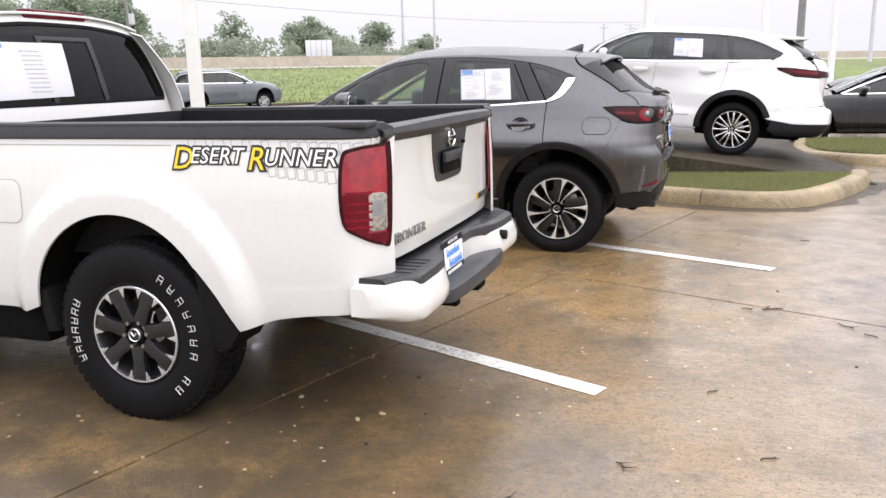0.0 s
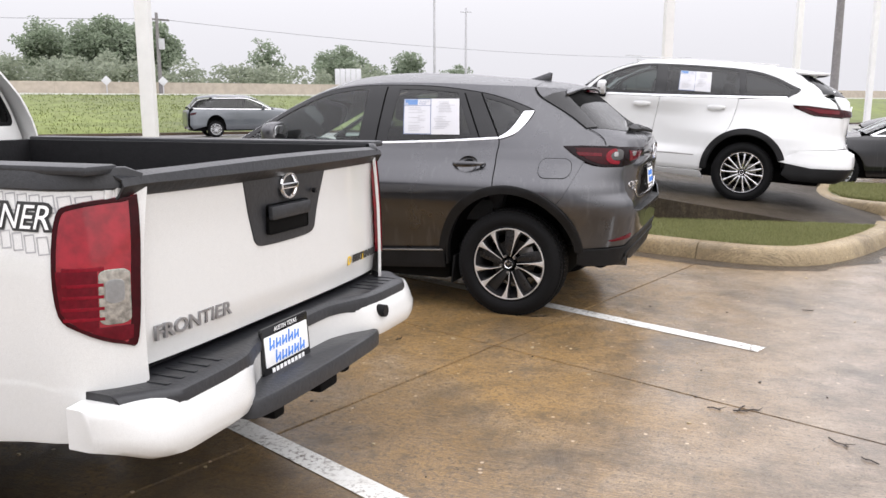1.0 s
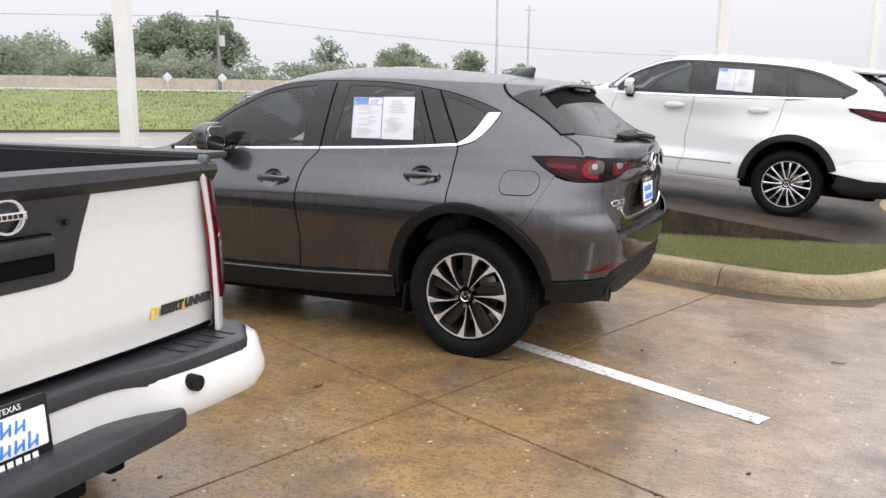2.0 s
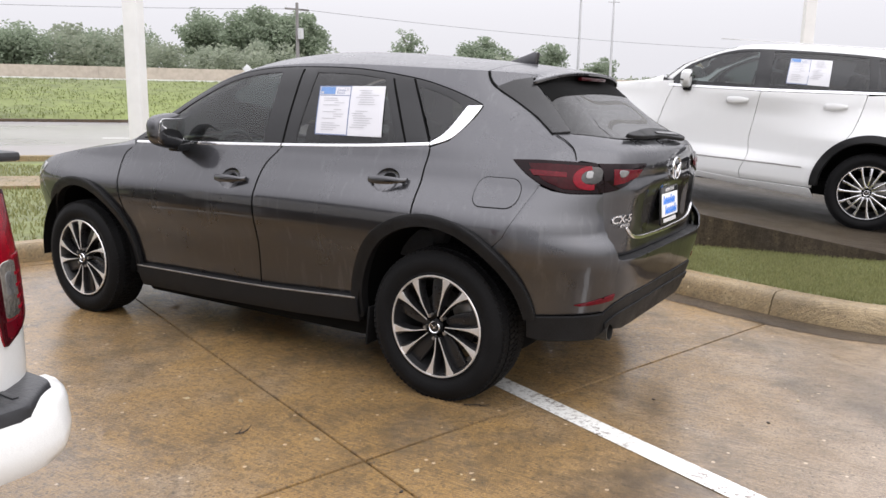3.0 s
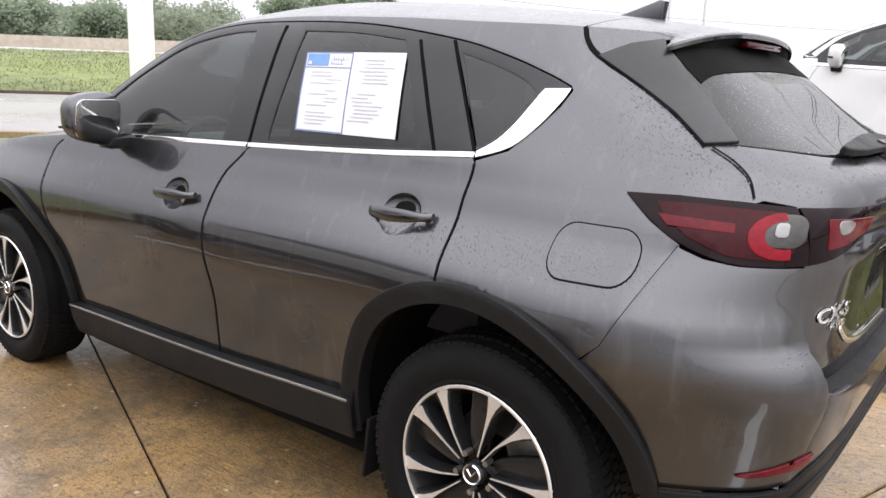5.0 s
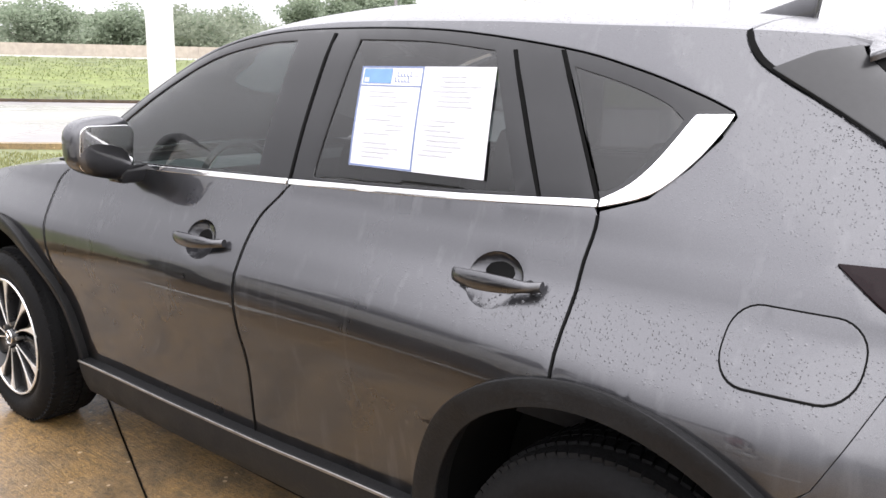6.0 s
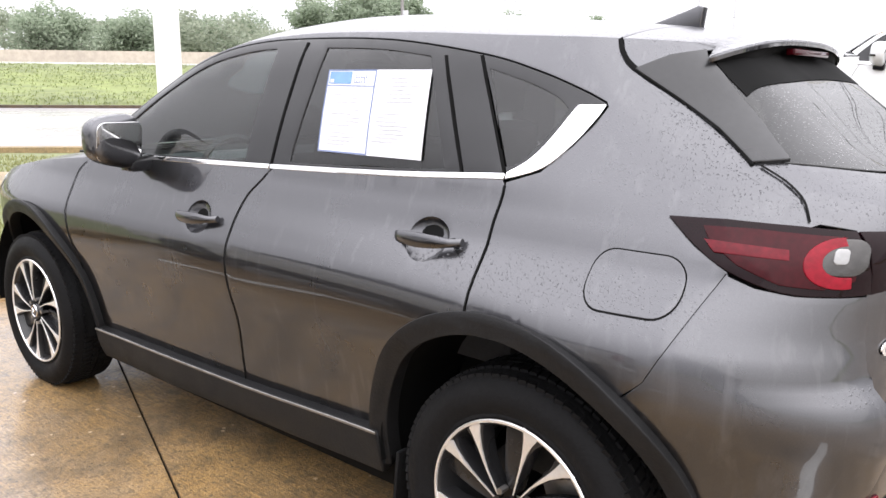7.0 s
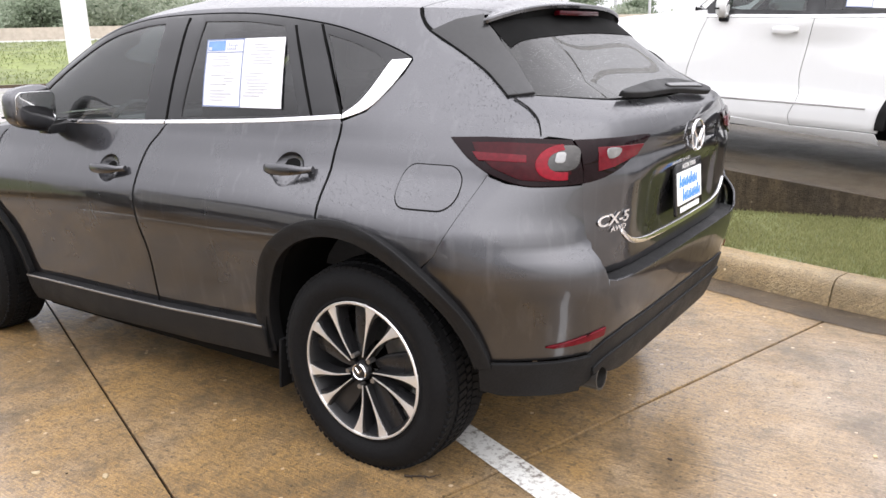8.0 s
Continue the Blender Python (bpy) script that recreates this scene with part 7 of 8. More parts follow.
    prof = [(-0.09, 1.212), (-0.04, 1.224), (0.015, 1.226), (0.046, 1.216), (0.052, 1.2), (0.03, 1.172), (0.004, 1.158)]
    bm = bmesh.new()
    rows = []
    for h in hs:
        k = abs(h) / 0.80
        dx = -0.03 * k**4
        drop = -0.006 * np.clip((k - 0.86) / 0.1, 0, 1)
        dip = 0.012 * (1 - k**2)
        rows.append([bm.verts.new((1.035 + dx + x * (1 if x < 0 else 1 - 0.25 * k**6), h, z + (dip if x > 0 else 0.4 * dip) * (1 if z > 1.2 else -0.4) + drop)) for x, z in prof])
    for a, b in zip(rows, rows[1:]):
        for i in range(len(prof) - 1):
            bm.faces.new((a[i], a[i + 1], b[i + 1], b[i]))
    bmesh.ops.recalc_face_normals(bm, faces=bm.faces)
    bmesh.ops.solidify(bm, geom=bm.faces[:], thickness=0.006)
    part("gate_spoiler", bm, BED_PLASTIC, gate, "black plastic cap along the tailgate's top")
    part("gate_inner", box(0.975, 1.0, -0.74, 0.74, 0.72, 1.21, 0.006), LINER, gate)
    # bed floor and front
    part("bed_floor", box(-0.93, 1.0, -0.75, 0.75, 0.68, 0.72, 0.004), LINER, car)
    for i in range(9):
        part("floor_rib", box(-0.9, 0.97, -0.03, 0.03, 0.72, 0.735, 0.006, pose(0, -0.4 + i * 0.1, 0)), LINER, car)
    part("bed_front", box(-0.945, -0.905, -0.80, 0.80, 0.68, 1.235, 0.008), LINER, car)
    part("frame", box(-4.0, 0.95, -0.45, 0.45, 0.42, 0.62, 0.03), DARK, car)
    part("underbody", box(-2.85, -0.6, -0.82, 0.82, 0.26, 0.47, 0.04), DARK, car)
    part("axle", rod(bmesh.new(), (-0.03, -0.75, 0.395), (-0.03, 0.75, 0.395), 0.05), DARK, car)
    # rear bumper: a white body drawn in at the middle, a black pad rolled over its edge, a black step below
    plan_pts = [(0.0, 1.076), (0.2, 1.078), (0.3, 1.105), (0.42, 1.15), (0.55, 1.162), (0.7, 1.163), (0.79, 1.148), (0.845, 1.12), (0.885, 1.075), (0.905, 1.02)]
    plan_curve = curve(plan_pts)
    plan = lambda h: float(plan_curve(abs(h)))
    swell = lambda h: float(ease((abs(h) - 0.26) / 0.2) * (1 - 0.7 * ease((abs(h) - 0.8) / 0.1)))

    def swept(hs, section):
        bm = bmesh.new()
        rings = [[bm.verts.new((x, h, z)) for x, z in section(h)] for h in hs]
        n = len(rings[0])
        for a, b in zip(rings, rings[1:]):
            for i in range(n):
                bm.faces.new((a[i], a[(i + 1) % n], b[(i + 1) % n], b[i]))
        bm.faces.new(rings[0])
        bm.faces.new(rings[-1])
        bmesh.ops.recalc_face_normals(bm, faces=bm.faces)
        return bm

    def white_section(h):
        x, k, t = plan(h), swell(h), float(ease((abs(h) - 0.72) / 0.19))
        z0, z1 = 0.515 - 0.028 * k + 0.03 * t, 0.657 - 0.012 * t * t
        return [(0.95, z1), (x - 0.03, z1), (x - 0.01, z1 - 0.006), (x + 0.002, z1 - 0.022), (x + 0.014 * k, z1 - 0.05), (x + 0.03 * k, (z0 + z1) / 2 - 0.012), (x + 0.03 * k, z0 + 0.035), (x + 0.018 * k, z0 + 0.012), (x - 0.01, z0), (0.95, z0)]

    part("bumper_body", swept([-0.903 + 0.012 * i if i < 8 else -0.807 + 1.614 * (i - 8) / 54 if i < 62 else 0.807 + 0.012 * (i - 62) for i in range(71)], white_section), WHITE_PAINT, car, "white rear bumper drawn in at the middle")

    def pad_section(h):
        t = float(ease((abs(h) - 0.72) / 0.12))
        x = plan(h) + 0.005 - 0.055 * t
        roll = 0.058 * (1 - t) * (0.5 + 0.5 * swell(h)) + 0.008
        return [(0.95, 0.672), (x - 0.035, 0.672), (x - 0.016, 0.669), (x - 0.004, 0.661), (x, 0.648), (x, 0.66 - roll), (x - 0.012, 0.655 - roll), (0.95, 0.65)]

    part("bumper_pad", swept(list(np.linspace(-0.845, 0.845, 61)), pad_section), BED_PLASTIC, car, "black step pad rolled over the bumper's edge")
    for sg in (1, -1):
        for i in range(5):
            part("pad_rib", box(-0.05, 0.05, -0.008, 0.008, 0, 0.0025, 0.001, pose(1.075, sg * (0.5 + 0.055 * i), 0.6725)), BED_PLASTIC, car)
        part("end_bracket", box(-0.05, 0.012, -0.012, 0.012, -0.05, 0.05, 0.008, pose(1.15, sg * 0.43, 0.56)), CLADDING, car)
    part("parking_plug", rod(bmesh.new(), (1.13, 0.47, 0.595), (1.2, 0.47, 0.595), 0.027, 0.024, 20), CLADDING, car)
    step = smooth_line([(1.0, -0.44), (1.165, -0.44), (1.2, -0.37), (1.21, -0.2), (1.213, 0.0), (1.21, 0.2), (1.2, 0.37), (1.165, 0.44), (1.0, 0.44)], per=3)
    part("bumper_step", slab(step, 0.06, 0.018, pose(0, 0, 0.475)), BED_PLASTIC, car, "black lower step of the bumper")
    part("tow_bar", box(0.85, 1.2, -0.06, 0.06, 0.43, 0.50, 0.012), DARK, car)
    part("tow_bar", box(1.05, 1.17, -0.30, -0.24, 0.42, 0.50, 0.01), DARK, car)
    part("tow_bar", box(1.05, 1.17, 0.16, 0.21, 0.43, 0.50, 0.01), DARK, car)
    plate(car, Matrix.Translation((1.084, -0.095, 0.605)) @ pose(0, 0, 0, 0, -4, 0) @ up, 0.29, 0.165)
    # cab back
    cab_back = lambda a, b: np.stack([-0.985 - 0.14 * np.clip((b - 1.2) / 0.55, 0, 1.3) ** 1.5 - 0.05 * np.clip(np.abs(a) / 0.75, 0, 1.2) ** 4, a, b], -1)
    shape = [(0.80, 0.75), (0.80, 1.24), (0.745, 1.42), (0.66, 1.60), (0.59, 1.685), (0.48, 1.735), (0.25, 1.762), (0, 1.768)]
    shape = shape + [(-h, z) for h, z in shape[-2::-1]]
    win = smooth_line([(0.72, 1.31), (0.735, 1.36), (0.66, 1.54), (0.59, 1.645), (0.52, 1.68), (0.25, 1.71), (0, 1.715)], per=3)
    win = win + [(-h, z) for h, z in win[-2::-1]]
    patch("cab_back", car, WHITE_PAINT, cab_back, [shape, win], step=0.05, label="white cab back wall", **rearward)
    glass = patch("rear_window", car, BLACK_GLASS, cab_back, win, step=0.06, thick=0.004, lift=-0.004, label="dark sliding rear window", **rearward)
    patch("window_seal", glass, RUBBER, cab_back, [[(h * 1.012, z + 0.008 if z > 1.5 else z - 0.008) for h, z in win], [(h * 0.985, z - 0.008 if z > 1.5 else z + 0.010) for h, z in win]], step=0.06, lift=0.002, thick=0.004, **rearward)
    for s2 in (-1, 1):
        patch("slider_frame", glass, GLOSS_BLACK, cab_back, [(s2 * 0.17, 1.315), (s2 * 0.20, 1.315), (s2 * 0.19, 1.645), (s2 * 0.16, 1.645)], step=0.06, lift=0.003, thick=0.004, **rearward)
    patch("slider_frame", glass, GLOSS_BLACK, cab_back, [(-0.19, 1.63), (0.19, 1.63), (0.19, 1.65), (-0.19, 1.65)], step=0.06, lift=0.003, thick=0.004, **rearward)
    sheet = patch("price_sheet", car, PAPER, cab_back, [(0.06, 1.345), (0.62, 1.335), (0.60, 1.61), (0.03, 1.615)], step=0.06, thick=0.002, lift=0.006, lip=0.001, label="white printed price sheet with a blue head", **rearward)
    patch("print_block", sheet, PAPER_BLUE, cab_back, [(0.42, 1.585), (0.59, 1.583), (0.59, 1.605), (0.42, 1.607)], step=0.06, thick=0.0, lift=0.008, **rearward)
    for i in range(10):
        z = 1.57 - i * 0.022
        patch("print_line", sheet, INK, cab_back, [(0.20, z), (0.33, z), (0.33, z + 0.005), (0.20, z + 0.005)], step=0.1, thick=0.0, lift=0.008, **rearward)
    part("brake_light", box(-0.04, 0.012, -0.215, 0.215, -0.022, 0.024, 0.012, pose(-1.125, 0.0, 1.762)), RED_LENS, car, "red high brake light above the rear window")
    # roof, screen, bonnet, nose
    roof = lambda a, b: np.stack([a, b, 1.70 + 0.072 * (1 - np.clip(np.abs(b) / 0.66, 0, 1.1) ** 3) + 0.012 * (1 - ((a + 1.8) / 0.7) ** 2)], -1)
    patch("roof", car, WHITE_PAINT, roof, [(-1.11, -0.62), (-1.11, 0.62), (-2.3, 0.60), (-2.42, 0.3), (-2.44, 0), (-2.42, -0.3), (-2.3, -0.60)], step=0.06, **over)
    screen = lambda a, b: np.stack([a, b, 1.72 - (-2.4 - a) * 0.78 - 0.06 * (np.abs(b) / 0.7) ** 3], -1)
    patch("windscreen", car, LIGHT_GLASS, screen, [(-2.42, -0.58), (-2.42, 0.58), (-3.05, 0.70), (-3.05, -0.70)], step=0.08, thick=0.004, **over)
    bonnet = lambda a, b: np.stack([a, b, 1.17 - 0.10 * ((-a - 3.0) / 1.1) ** 2 - 0.08 * (np.abs(b) / 0.8) ** 4], -1)
    patch("bonnet", car, WHITE_PAINT, bonnet, [(-3.02, -0.78), (-3.02, 0.78), (-4.05, 0.72), (-4.05, -0.72)], step=0.08, **over)
    part("front_bumper", box(-4.22, -3.95, -0.85, 0.85, 0.42, 0.98, 0.08), WHITE_PAINT, car)
    part("grille", box(-4.24, -4.1, -0.5, 0.5, 0.66, 0.94, 0.04), GLOSS_BLACK, car)
    part("cabin_floor", box(-3.0, -0.99, -0.74, 0.74, 0.5, 0.6, 0.02), DARK, car)
    for y in (-0.37, 0.37):
        seat(car, -2.1, y, 0.72, CABIN)
        seat(car, -1.5, y, 0.55, CABIN)
    return car


pickup()

# ---- the white family SUV on the ramp ----

WHITE_SHELL = Shell(
    section=[(0.20, 0.80), (0.30, 0.865), (0.40, 0.905), (0.52, 0.91), (0.65, 0.90), (0.80, 0.895), (0.95, 0.89), (1.05, 0.875), (1.12, 0.86), (1.2, 0.835), (1.3, 0.80), (1.45, 0.745), (1.55, 0.705), (1.62, 0.65), (1.70, 0.55)],
    rear=[(0.25, 0.86), (0.4, 1.02), (0.55, 1.075), (0.68, 1.07), (0.75, 1.0), (0.9, 0.97), (1.05, 0.985), (1.14, 0.96), (1.2, 0.90), (1.35, 0.76), (1.5, 0.63), (1.6, 0.54), (1.72, 0.42)],
    front=[(0.2, -3.7), (0.5, -3.8), (0.8, -3.78), (1.0, -3.55), (1.1, -3.1), (1.16, -2.6), (1.25, -2.38), (1.4, -2.1), (1.55, -1.78), (1.65, -1.45), (1.72, -1.2)],
    taper=[(1.0, 0), (1.15, 0.02), (1.4, 0.06), (1.7, 0.1)], nose=0.03,
    bulges=[(0.0, 0.6, 0.8, 1.06, 0.10), (-2.72, 0.5, 0.80, 1.02, 0.075), (-1.3, 0.6, 0.50, 0.66, 0.045), (-1.15, 0.5, 0.95, 1.1, -0.05)])


def family_suv():
    lean = 4.6
    car = thing("family_suv", pose(1.327, 6.09, 0.272, 0, 0, 0) @ pose(0, 0, 0, 0, lean, 0) @ Matrix.Scale(0.94, 4), "pearl white three-row SUV on the concrete display ramp", "car")
    S = WHITE_SHELL
    side = S.on_side
    back, bump = (lambda a, b: S.on_back(a, b)), (lambda a, b: S.on_back(a, b))
    over, rearward = dict(out=(0, 0, 1)), dict(out=(1, 0, 0))
    rail = curve([(-2.16, 1.11), (-1.96, 1.26), (-1.74, 1.43), (-1.52, 1.555), (-1.3, 1.605), (-0.5, 1.625), (0.1, 1.60), (0.5, 1.565), (0.7, 1.53)])
    spine = curve([(-3.8, 0.90), (-3.5, 1.0), (-3.0, 1.07), (-2.6, 1.10), (-2.35, 1.135), (-2.15, 1.24), (-1.9, 1.44), (-1.65, 1.59), (-1.4, 1.68), (-0.8, 1.725), (0.0, 1.70), (0.4, 1.665), (0.75, 1.615)])
    crest = curve([(-3.7, 0.90), (-3.4, 0.98), (-3.0, 1.04), (-2.5, 1.09), (-2.05, 1.12)])

    def top(a, b):
        zr = rail(a)
        return np.stack([a, b, zr + (spine(a) - zr) * (1 - (np.abs(b) / S.side(np.minimum(a, 0.35), zr)) ** 2.5)], -1)

    def hood(a, b):
        zr = crest(a)
        return np.stack([a, b, zr + (spine(a) - zr) * (1 - np.clip(np.abs(b) / S.side(a, zr), 0, 1.05) ** 3.5)], -1)

    b_line = smooth_line([(-1.14, 1.10), (-1.17, 0.95), (-1.19, 0.75), (-1.17, 0.58), (-1.22, 0.42), (-1.20, 0.33)])
    c_line = smooth_line([(-0.16, 1.13), (-0.20, 0.98), (-0.28, 0.82)])
    f_line = smooth_line([(-2.05, 1.08), (-2.12, 0.95), (-2.17, 0.7), (-2.15, 0.5), (-2.10, 0.36)])
    belt = curve([(-2.55, 1.085), (-1.3, 1.105), (-0.2, 1.135), (0.5, 1.165)])
    g = 0.004
    for right in (False, True):
        kw = dict(right=right)
        loop = [(x + g, z) for x, z in f_line] + [(-1.7, 0.335)] + [(x - g, z) for x, z in b_line[::-1]] + [(x, float(belt(x)) - 0.01) for x in np.linspace(-1.15, -2.04, 8)]
        door = patch("front_door", car, PEARL_PAINT, side, loop, step=0.05, **kw)
        handle(door, S, -1.36, 1.035, PEARL_PAINT, right, 0.22)
        loop = [(x + g, z) for x, z in b_line] + [(-0.9, 0.335), (-0.5, 0.34)] + arc(-0.01, 0.40, 0.49, 186, 118, 12) + [(x - g, z) for x, z in c_line[::-1]] + [(x, float(belt(x)) - 0.01) for x in np.linspace(-0.17, -1.13, 8)]
        door = patch("rear_door", car, PEARL_PAINT, side, loop, step=0.05, **kw)
        handle(door, S, -0.42, 1.045, PEARL_PAINT, right, 0.22)
        patch("chrome_strip", car, CHROME, side, [(x, float(belt(x)) - 0.006) for x in np.linspace(-2.1, 0.4, 20)] + [(x, float(belt(x)) + 0.006) for x in np.linspace(0.4, -2.1, 20)], step=0.08, lift=0.004, **kw)
        crown = smooth_line([(-2.08, 1.12), (-1.91, 1.265), (-1.73, 1.40), (-1.52, 1.515), (-1.25, 1.57), (-0.6, 1.58), (-0.1, 1.55), (0.2, 1.46), (0.42, 1.33), (0.53, 1.25), (0.50, 1.20)], per=4)
        surround = crown + [(0.4, 1.168)] + [(x, float(belt(x)) + 0.008) for x in np.linspace(0.32, -2.04, 20)]
        w1 = [(-1.93, 1.2), (-1.79, 1.325), (-1.61, 1.44), (-1.44, 1.508), (-1.24, 1.535), (-1.22, 1.13), (-1.97, 1.125)]
        w2 = [(-1.10, 1.545), (-0.6, 1.55), (-0.22, 1.53), (-0.16, 1.155), (-1.08, 1.14)]
        w3 = [(-0.13, 1.52), (0.1, 1.46), (0.3, 1.36), (0.46, 1.25), (0.40, 1.19), (-0.1, 1.16)]
        frame_ = patch("window_surround", car, GLOSS_BLACK, side, [surround, w1, w2, w3], step=0.06, label="black window surround and pillars", **kw)
        patch("side_window", car, MID_GLASS, side, w1, step=0.08, thick=0.004, lift=-0.004, **kw)
        patch("side_window", car, DARK_GLASS, side, w2, step=0.08, thick=0.004, lift=-0.004, **kw)
        patch("quarter_window", car, DARK_GLASS, side, w3, step=0.08, thick=0.004, lift=-0.004, **kw)
        if not right:
            sticker(car, side, [(-0.93, 1.46), (-0.54, 1.46), (-0.52, 1.16), (-0.92, 1.15)])
        seam = lambda h, z0, z1, n=8: [(float(S.ends(np.array(h), np.array(z), S.rear, 0.5)), z) for z in np.linspace(z0, z1, n)]
        rail_line = [(x, float(rail(x))) for x in np.linspace(0.5, -2.12, 30)]
        loop = [(x + g, z) for x, z in c_line] + arc(-0.01, 0.40, 0.49, 116, 28, 16) + [(0.46, 0.60), (0.60, 0.70)] + seam(0.72, 0.76, 1.034, 6) + [(0.66, 1.038), (0.50, 1.085), (0.48, 1.108), (0.80, 1.098)] + seam(0.74, 1.10, 1.2, 4) + [(0.80, 1.25), (0.72, 1.38), (0.56, 1.52)] + rail_line + [(x, z + 0.006) for x, z in crown] + [(0.42, 1.16), (0.0, 1.13), (-0.15, 1.12)]
        patch("quarter_panel", car, PEARL_PAINT, side, loop, step=0.045, label="white rear quarter panel with pillars", **kw)
        patch("rear_window_wing", car, GLOSS_BLACK, side, [(0.705, 1.215), (0.79, 1.222), (0.745, 1.30), (0.68, 1.40), (0.605, 1.49), (0.545, 1.492), (0.625, 1.36)], step=0.03, lift=0.006, thick=0.004, label="black glass wing beside the rear window", **kw)
        lamp = patch("tail_lamp", car, DEEP_RED, side, [(0.485, 1.1), (0.6, 1.104), (0.80, 1.094)] + seam(0.72, 1.092, 1.04, 3) + [(0.66, 1.044), (0.51, 1.084)], step=0.03, lift=0.012, label="long dark red tail lamp", **kw)
        patch("light_bar", lamp, RED_LENS, side, [(0.58, 1.086), (0.86, 1.08), (0.86, 1.058), (0.70, 1.057)], step=0.03, lift=0.016, thick=0.004, **kw)
        patch("tail_lamp", car, DEEP_RED, back, [(0.715, 1.09), (0.42, 1.078), (0.44, 1.052), (0.715, 1.044)], step=0.03, lift=0.012, **kw, **rearward)
        loop = [(0.45, 0.595), (0.40, 0.55)] + [(0.53, 0.53), (0.70, 0.50)] + seam(0.72, 0.52, 0.75, 5) + [(0.60, 0.695)]
        patch("bumper_corner", car, PEARL_PAINT, side, loop, step=0.035, **kw)
        patch("bumper_skirt", car, CLADDING, side, [(0.50, 0.525), (0.46, 0.40), (0.55, 0.33), (0.72, 0.33)] + seam(0.72, 0.33, 0.51, 4) + [(0.7, 0.495)], step=0.035, lift=0.006, **kw)
        crest_line = [(x, float(crest(x))) for x in np.linspace(-3.56, -2.06, 14)]
        loop = [(x - g, z) for x, z in f_line[::-1]] + crest_line[::-1] + [(-3.45, 0.9), (-3.35, 0.7), (-3.28, 0.55)] + arc(-2.72, 0.40, 0.49, 160, 4, 20)
        patch("front_fender", car, PEARL_PAINT, side, loop, step=0.05, **kw)
        patch("headlamp", car, CLEAR_LENS, side, [(-3.66, 0.88), (-3.5, 0.97), (-3.28, 0.985), (-3.38, 0.90), (-3.55, 0.85)], step=0.04, lift=0.006, **kw)
        patch("bumper_corner", car, PEARL_PAINT, side, [(-3.29, 0.55), (-3.36, 0.7), (-3.46, 0.9), (-3.62, 0.84), (-3.70, 0.5), (-3.66, 0.32), (-3.35, 0.32)], step=0.05, **kw)
        patch("sill_panel", car, PEARL_PAINT, side, [(-2.36, 0.43), (-2.2, 0.38), (-1.2, 0.322), (-0.52, 0.33), (-0.47, 0.24), (-1.2, 0.27), (-2.3, 0.32)], step=0.05, lift=0.004, **kw)
        patch("sill_strip", car, STEEL, side, [(-2.10, 0.505), (-0.62, 0.522), (-0.62, 0.533), (-2.10, 0.516)], step=0.08, lift=0.003, thick=0.003, **kw)
        for cx_ in (-0.01, -2.72):
            ring = arc(cx_, 0.40, 0.515, 20 if cx_ > -1 else 0, 184, 32) + arc(cx_, 0.40, 0.445, 184, 20 if cx_ > -1 else 0, 32)
            patch("arch_cladding", car, CLADDING, lambda a, b: np.stack([a, S.side(a, b) + 0.012, b], -1), ring, step=0.04, thick=0.05, lip=0.008, label="black plastic wheel arch edge", **kw)
            liner(car, cx_, 0.90, 0.47, 0.40, right)
            patch("inner_panel", car, DARK, side, arc(cx_, 0.40, 0.56, 10, 170, 18) + [(cx_ - 0.75, 0.5), (cx_ - 0.75, 1.05), (cx_ + (0.75 if cx_ > -1 else 0.75), 1.05), (cx_ + 0.75, 0.5)][0:0] + arc(cx_, 0.40, 0.47, 170, 10, 18), step=0.06, lift=-0.02, thick=0.0, **kw)
            wheel(car, cx_ + 0.01, 0.93, 0.378, 0.235, 0.262, (WHEEL_BLACK, CHROME), right, "bright silver alloy wheel", 60, "bright", 20)
        patch("inner_panel", car, DARK, side, [(-2.45, 0.4), (-0.5, 0.4), (-0.5, 0.9), (-0.1, 1.05), (-2.45, 1.05)], step=0.1, lift=-0.02, thick=0.0, **kw)
        mirror(car, -1.88, 0.84, 1.15, PEARL_PAINT, (0.14, 0.17, 0.125), right)
        part("roof_rail", box(-1.7, 0.25, -0.015, 0.015, -0.012, 0.014, 0.008, pose(0, (1 if right else -1) * 0.56, 1.69, 0, 1, 0)), PEARL_PAINT, car)
    gate = [(0.715, 1.02), (0.715, 0.80), (0.66, 0.735), (-0.66, 0.735), (-0.715, 0.80), (-0.715, 1.02), (-0.72, 1.15), (-0.68, 1.20), (0, 1.17), (0.68, 1.20), (0.72, 1.15)]
    tailgate = patch("tailgate", car, PEARL_PAINT, back, gate, step=0.05, label="white tailgate", **rearward)
    patch("rear_window", tailgate, DARK_GLASS, back, [(-0.67, 1.205), (0, 1.18), (0.67, 1.205), (0.63, 1.40), (0.55, 1.54), (-0.55, 1.54), (-0.63, 1.40)], step=0.06, thick=0.004, **rearward)
    hs = np.linspace(-0.58, 0.58, 15)
    patch("roof_spoiler", car, PEARL_PAINT, top, [(0.47, h) for h in hs] + [(0.75 - 0.14 * (h / 0.58) ** 4, h) for h in hs[::-1]], step=0.05, thick=0.04, lip=0.012, **over)
    part("spoiler_underside", box(0.45, 0.66, -0.5, 0.5, 1.53, 1.56, 0.01), GLOSS_BLACK, car)
    xs = np.linspace(-1.5, 0.46, 20)
    edge = lambda x: float(S.side(np.array(x), rail(x))) - 0.002
    patch("roof", car, PEARL_PAINT, top, [(x, edge(x)) for x in xs] + [(x, -edge(x)) for x in xs[::-1]], step=0.06, **over)
    xs = np.linspace(-2.12, -1.52, 12)
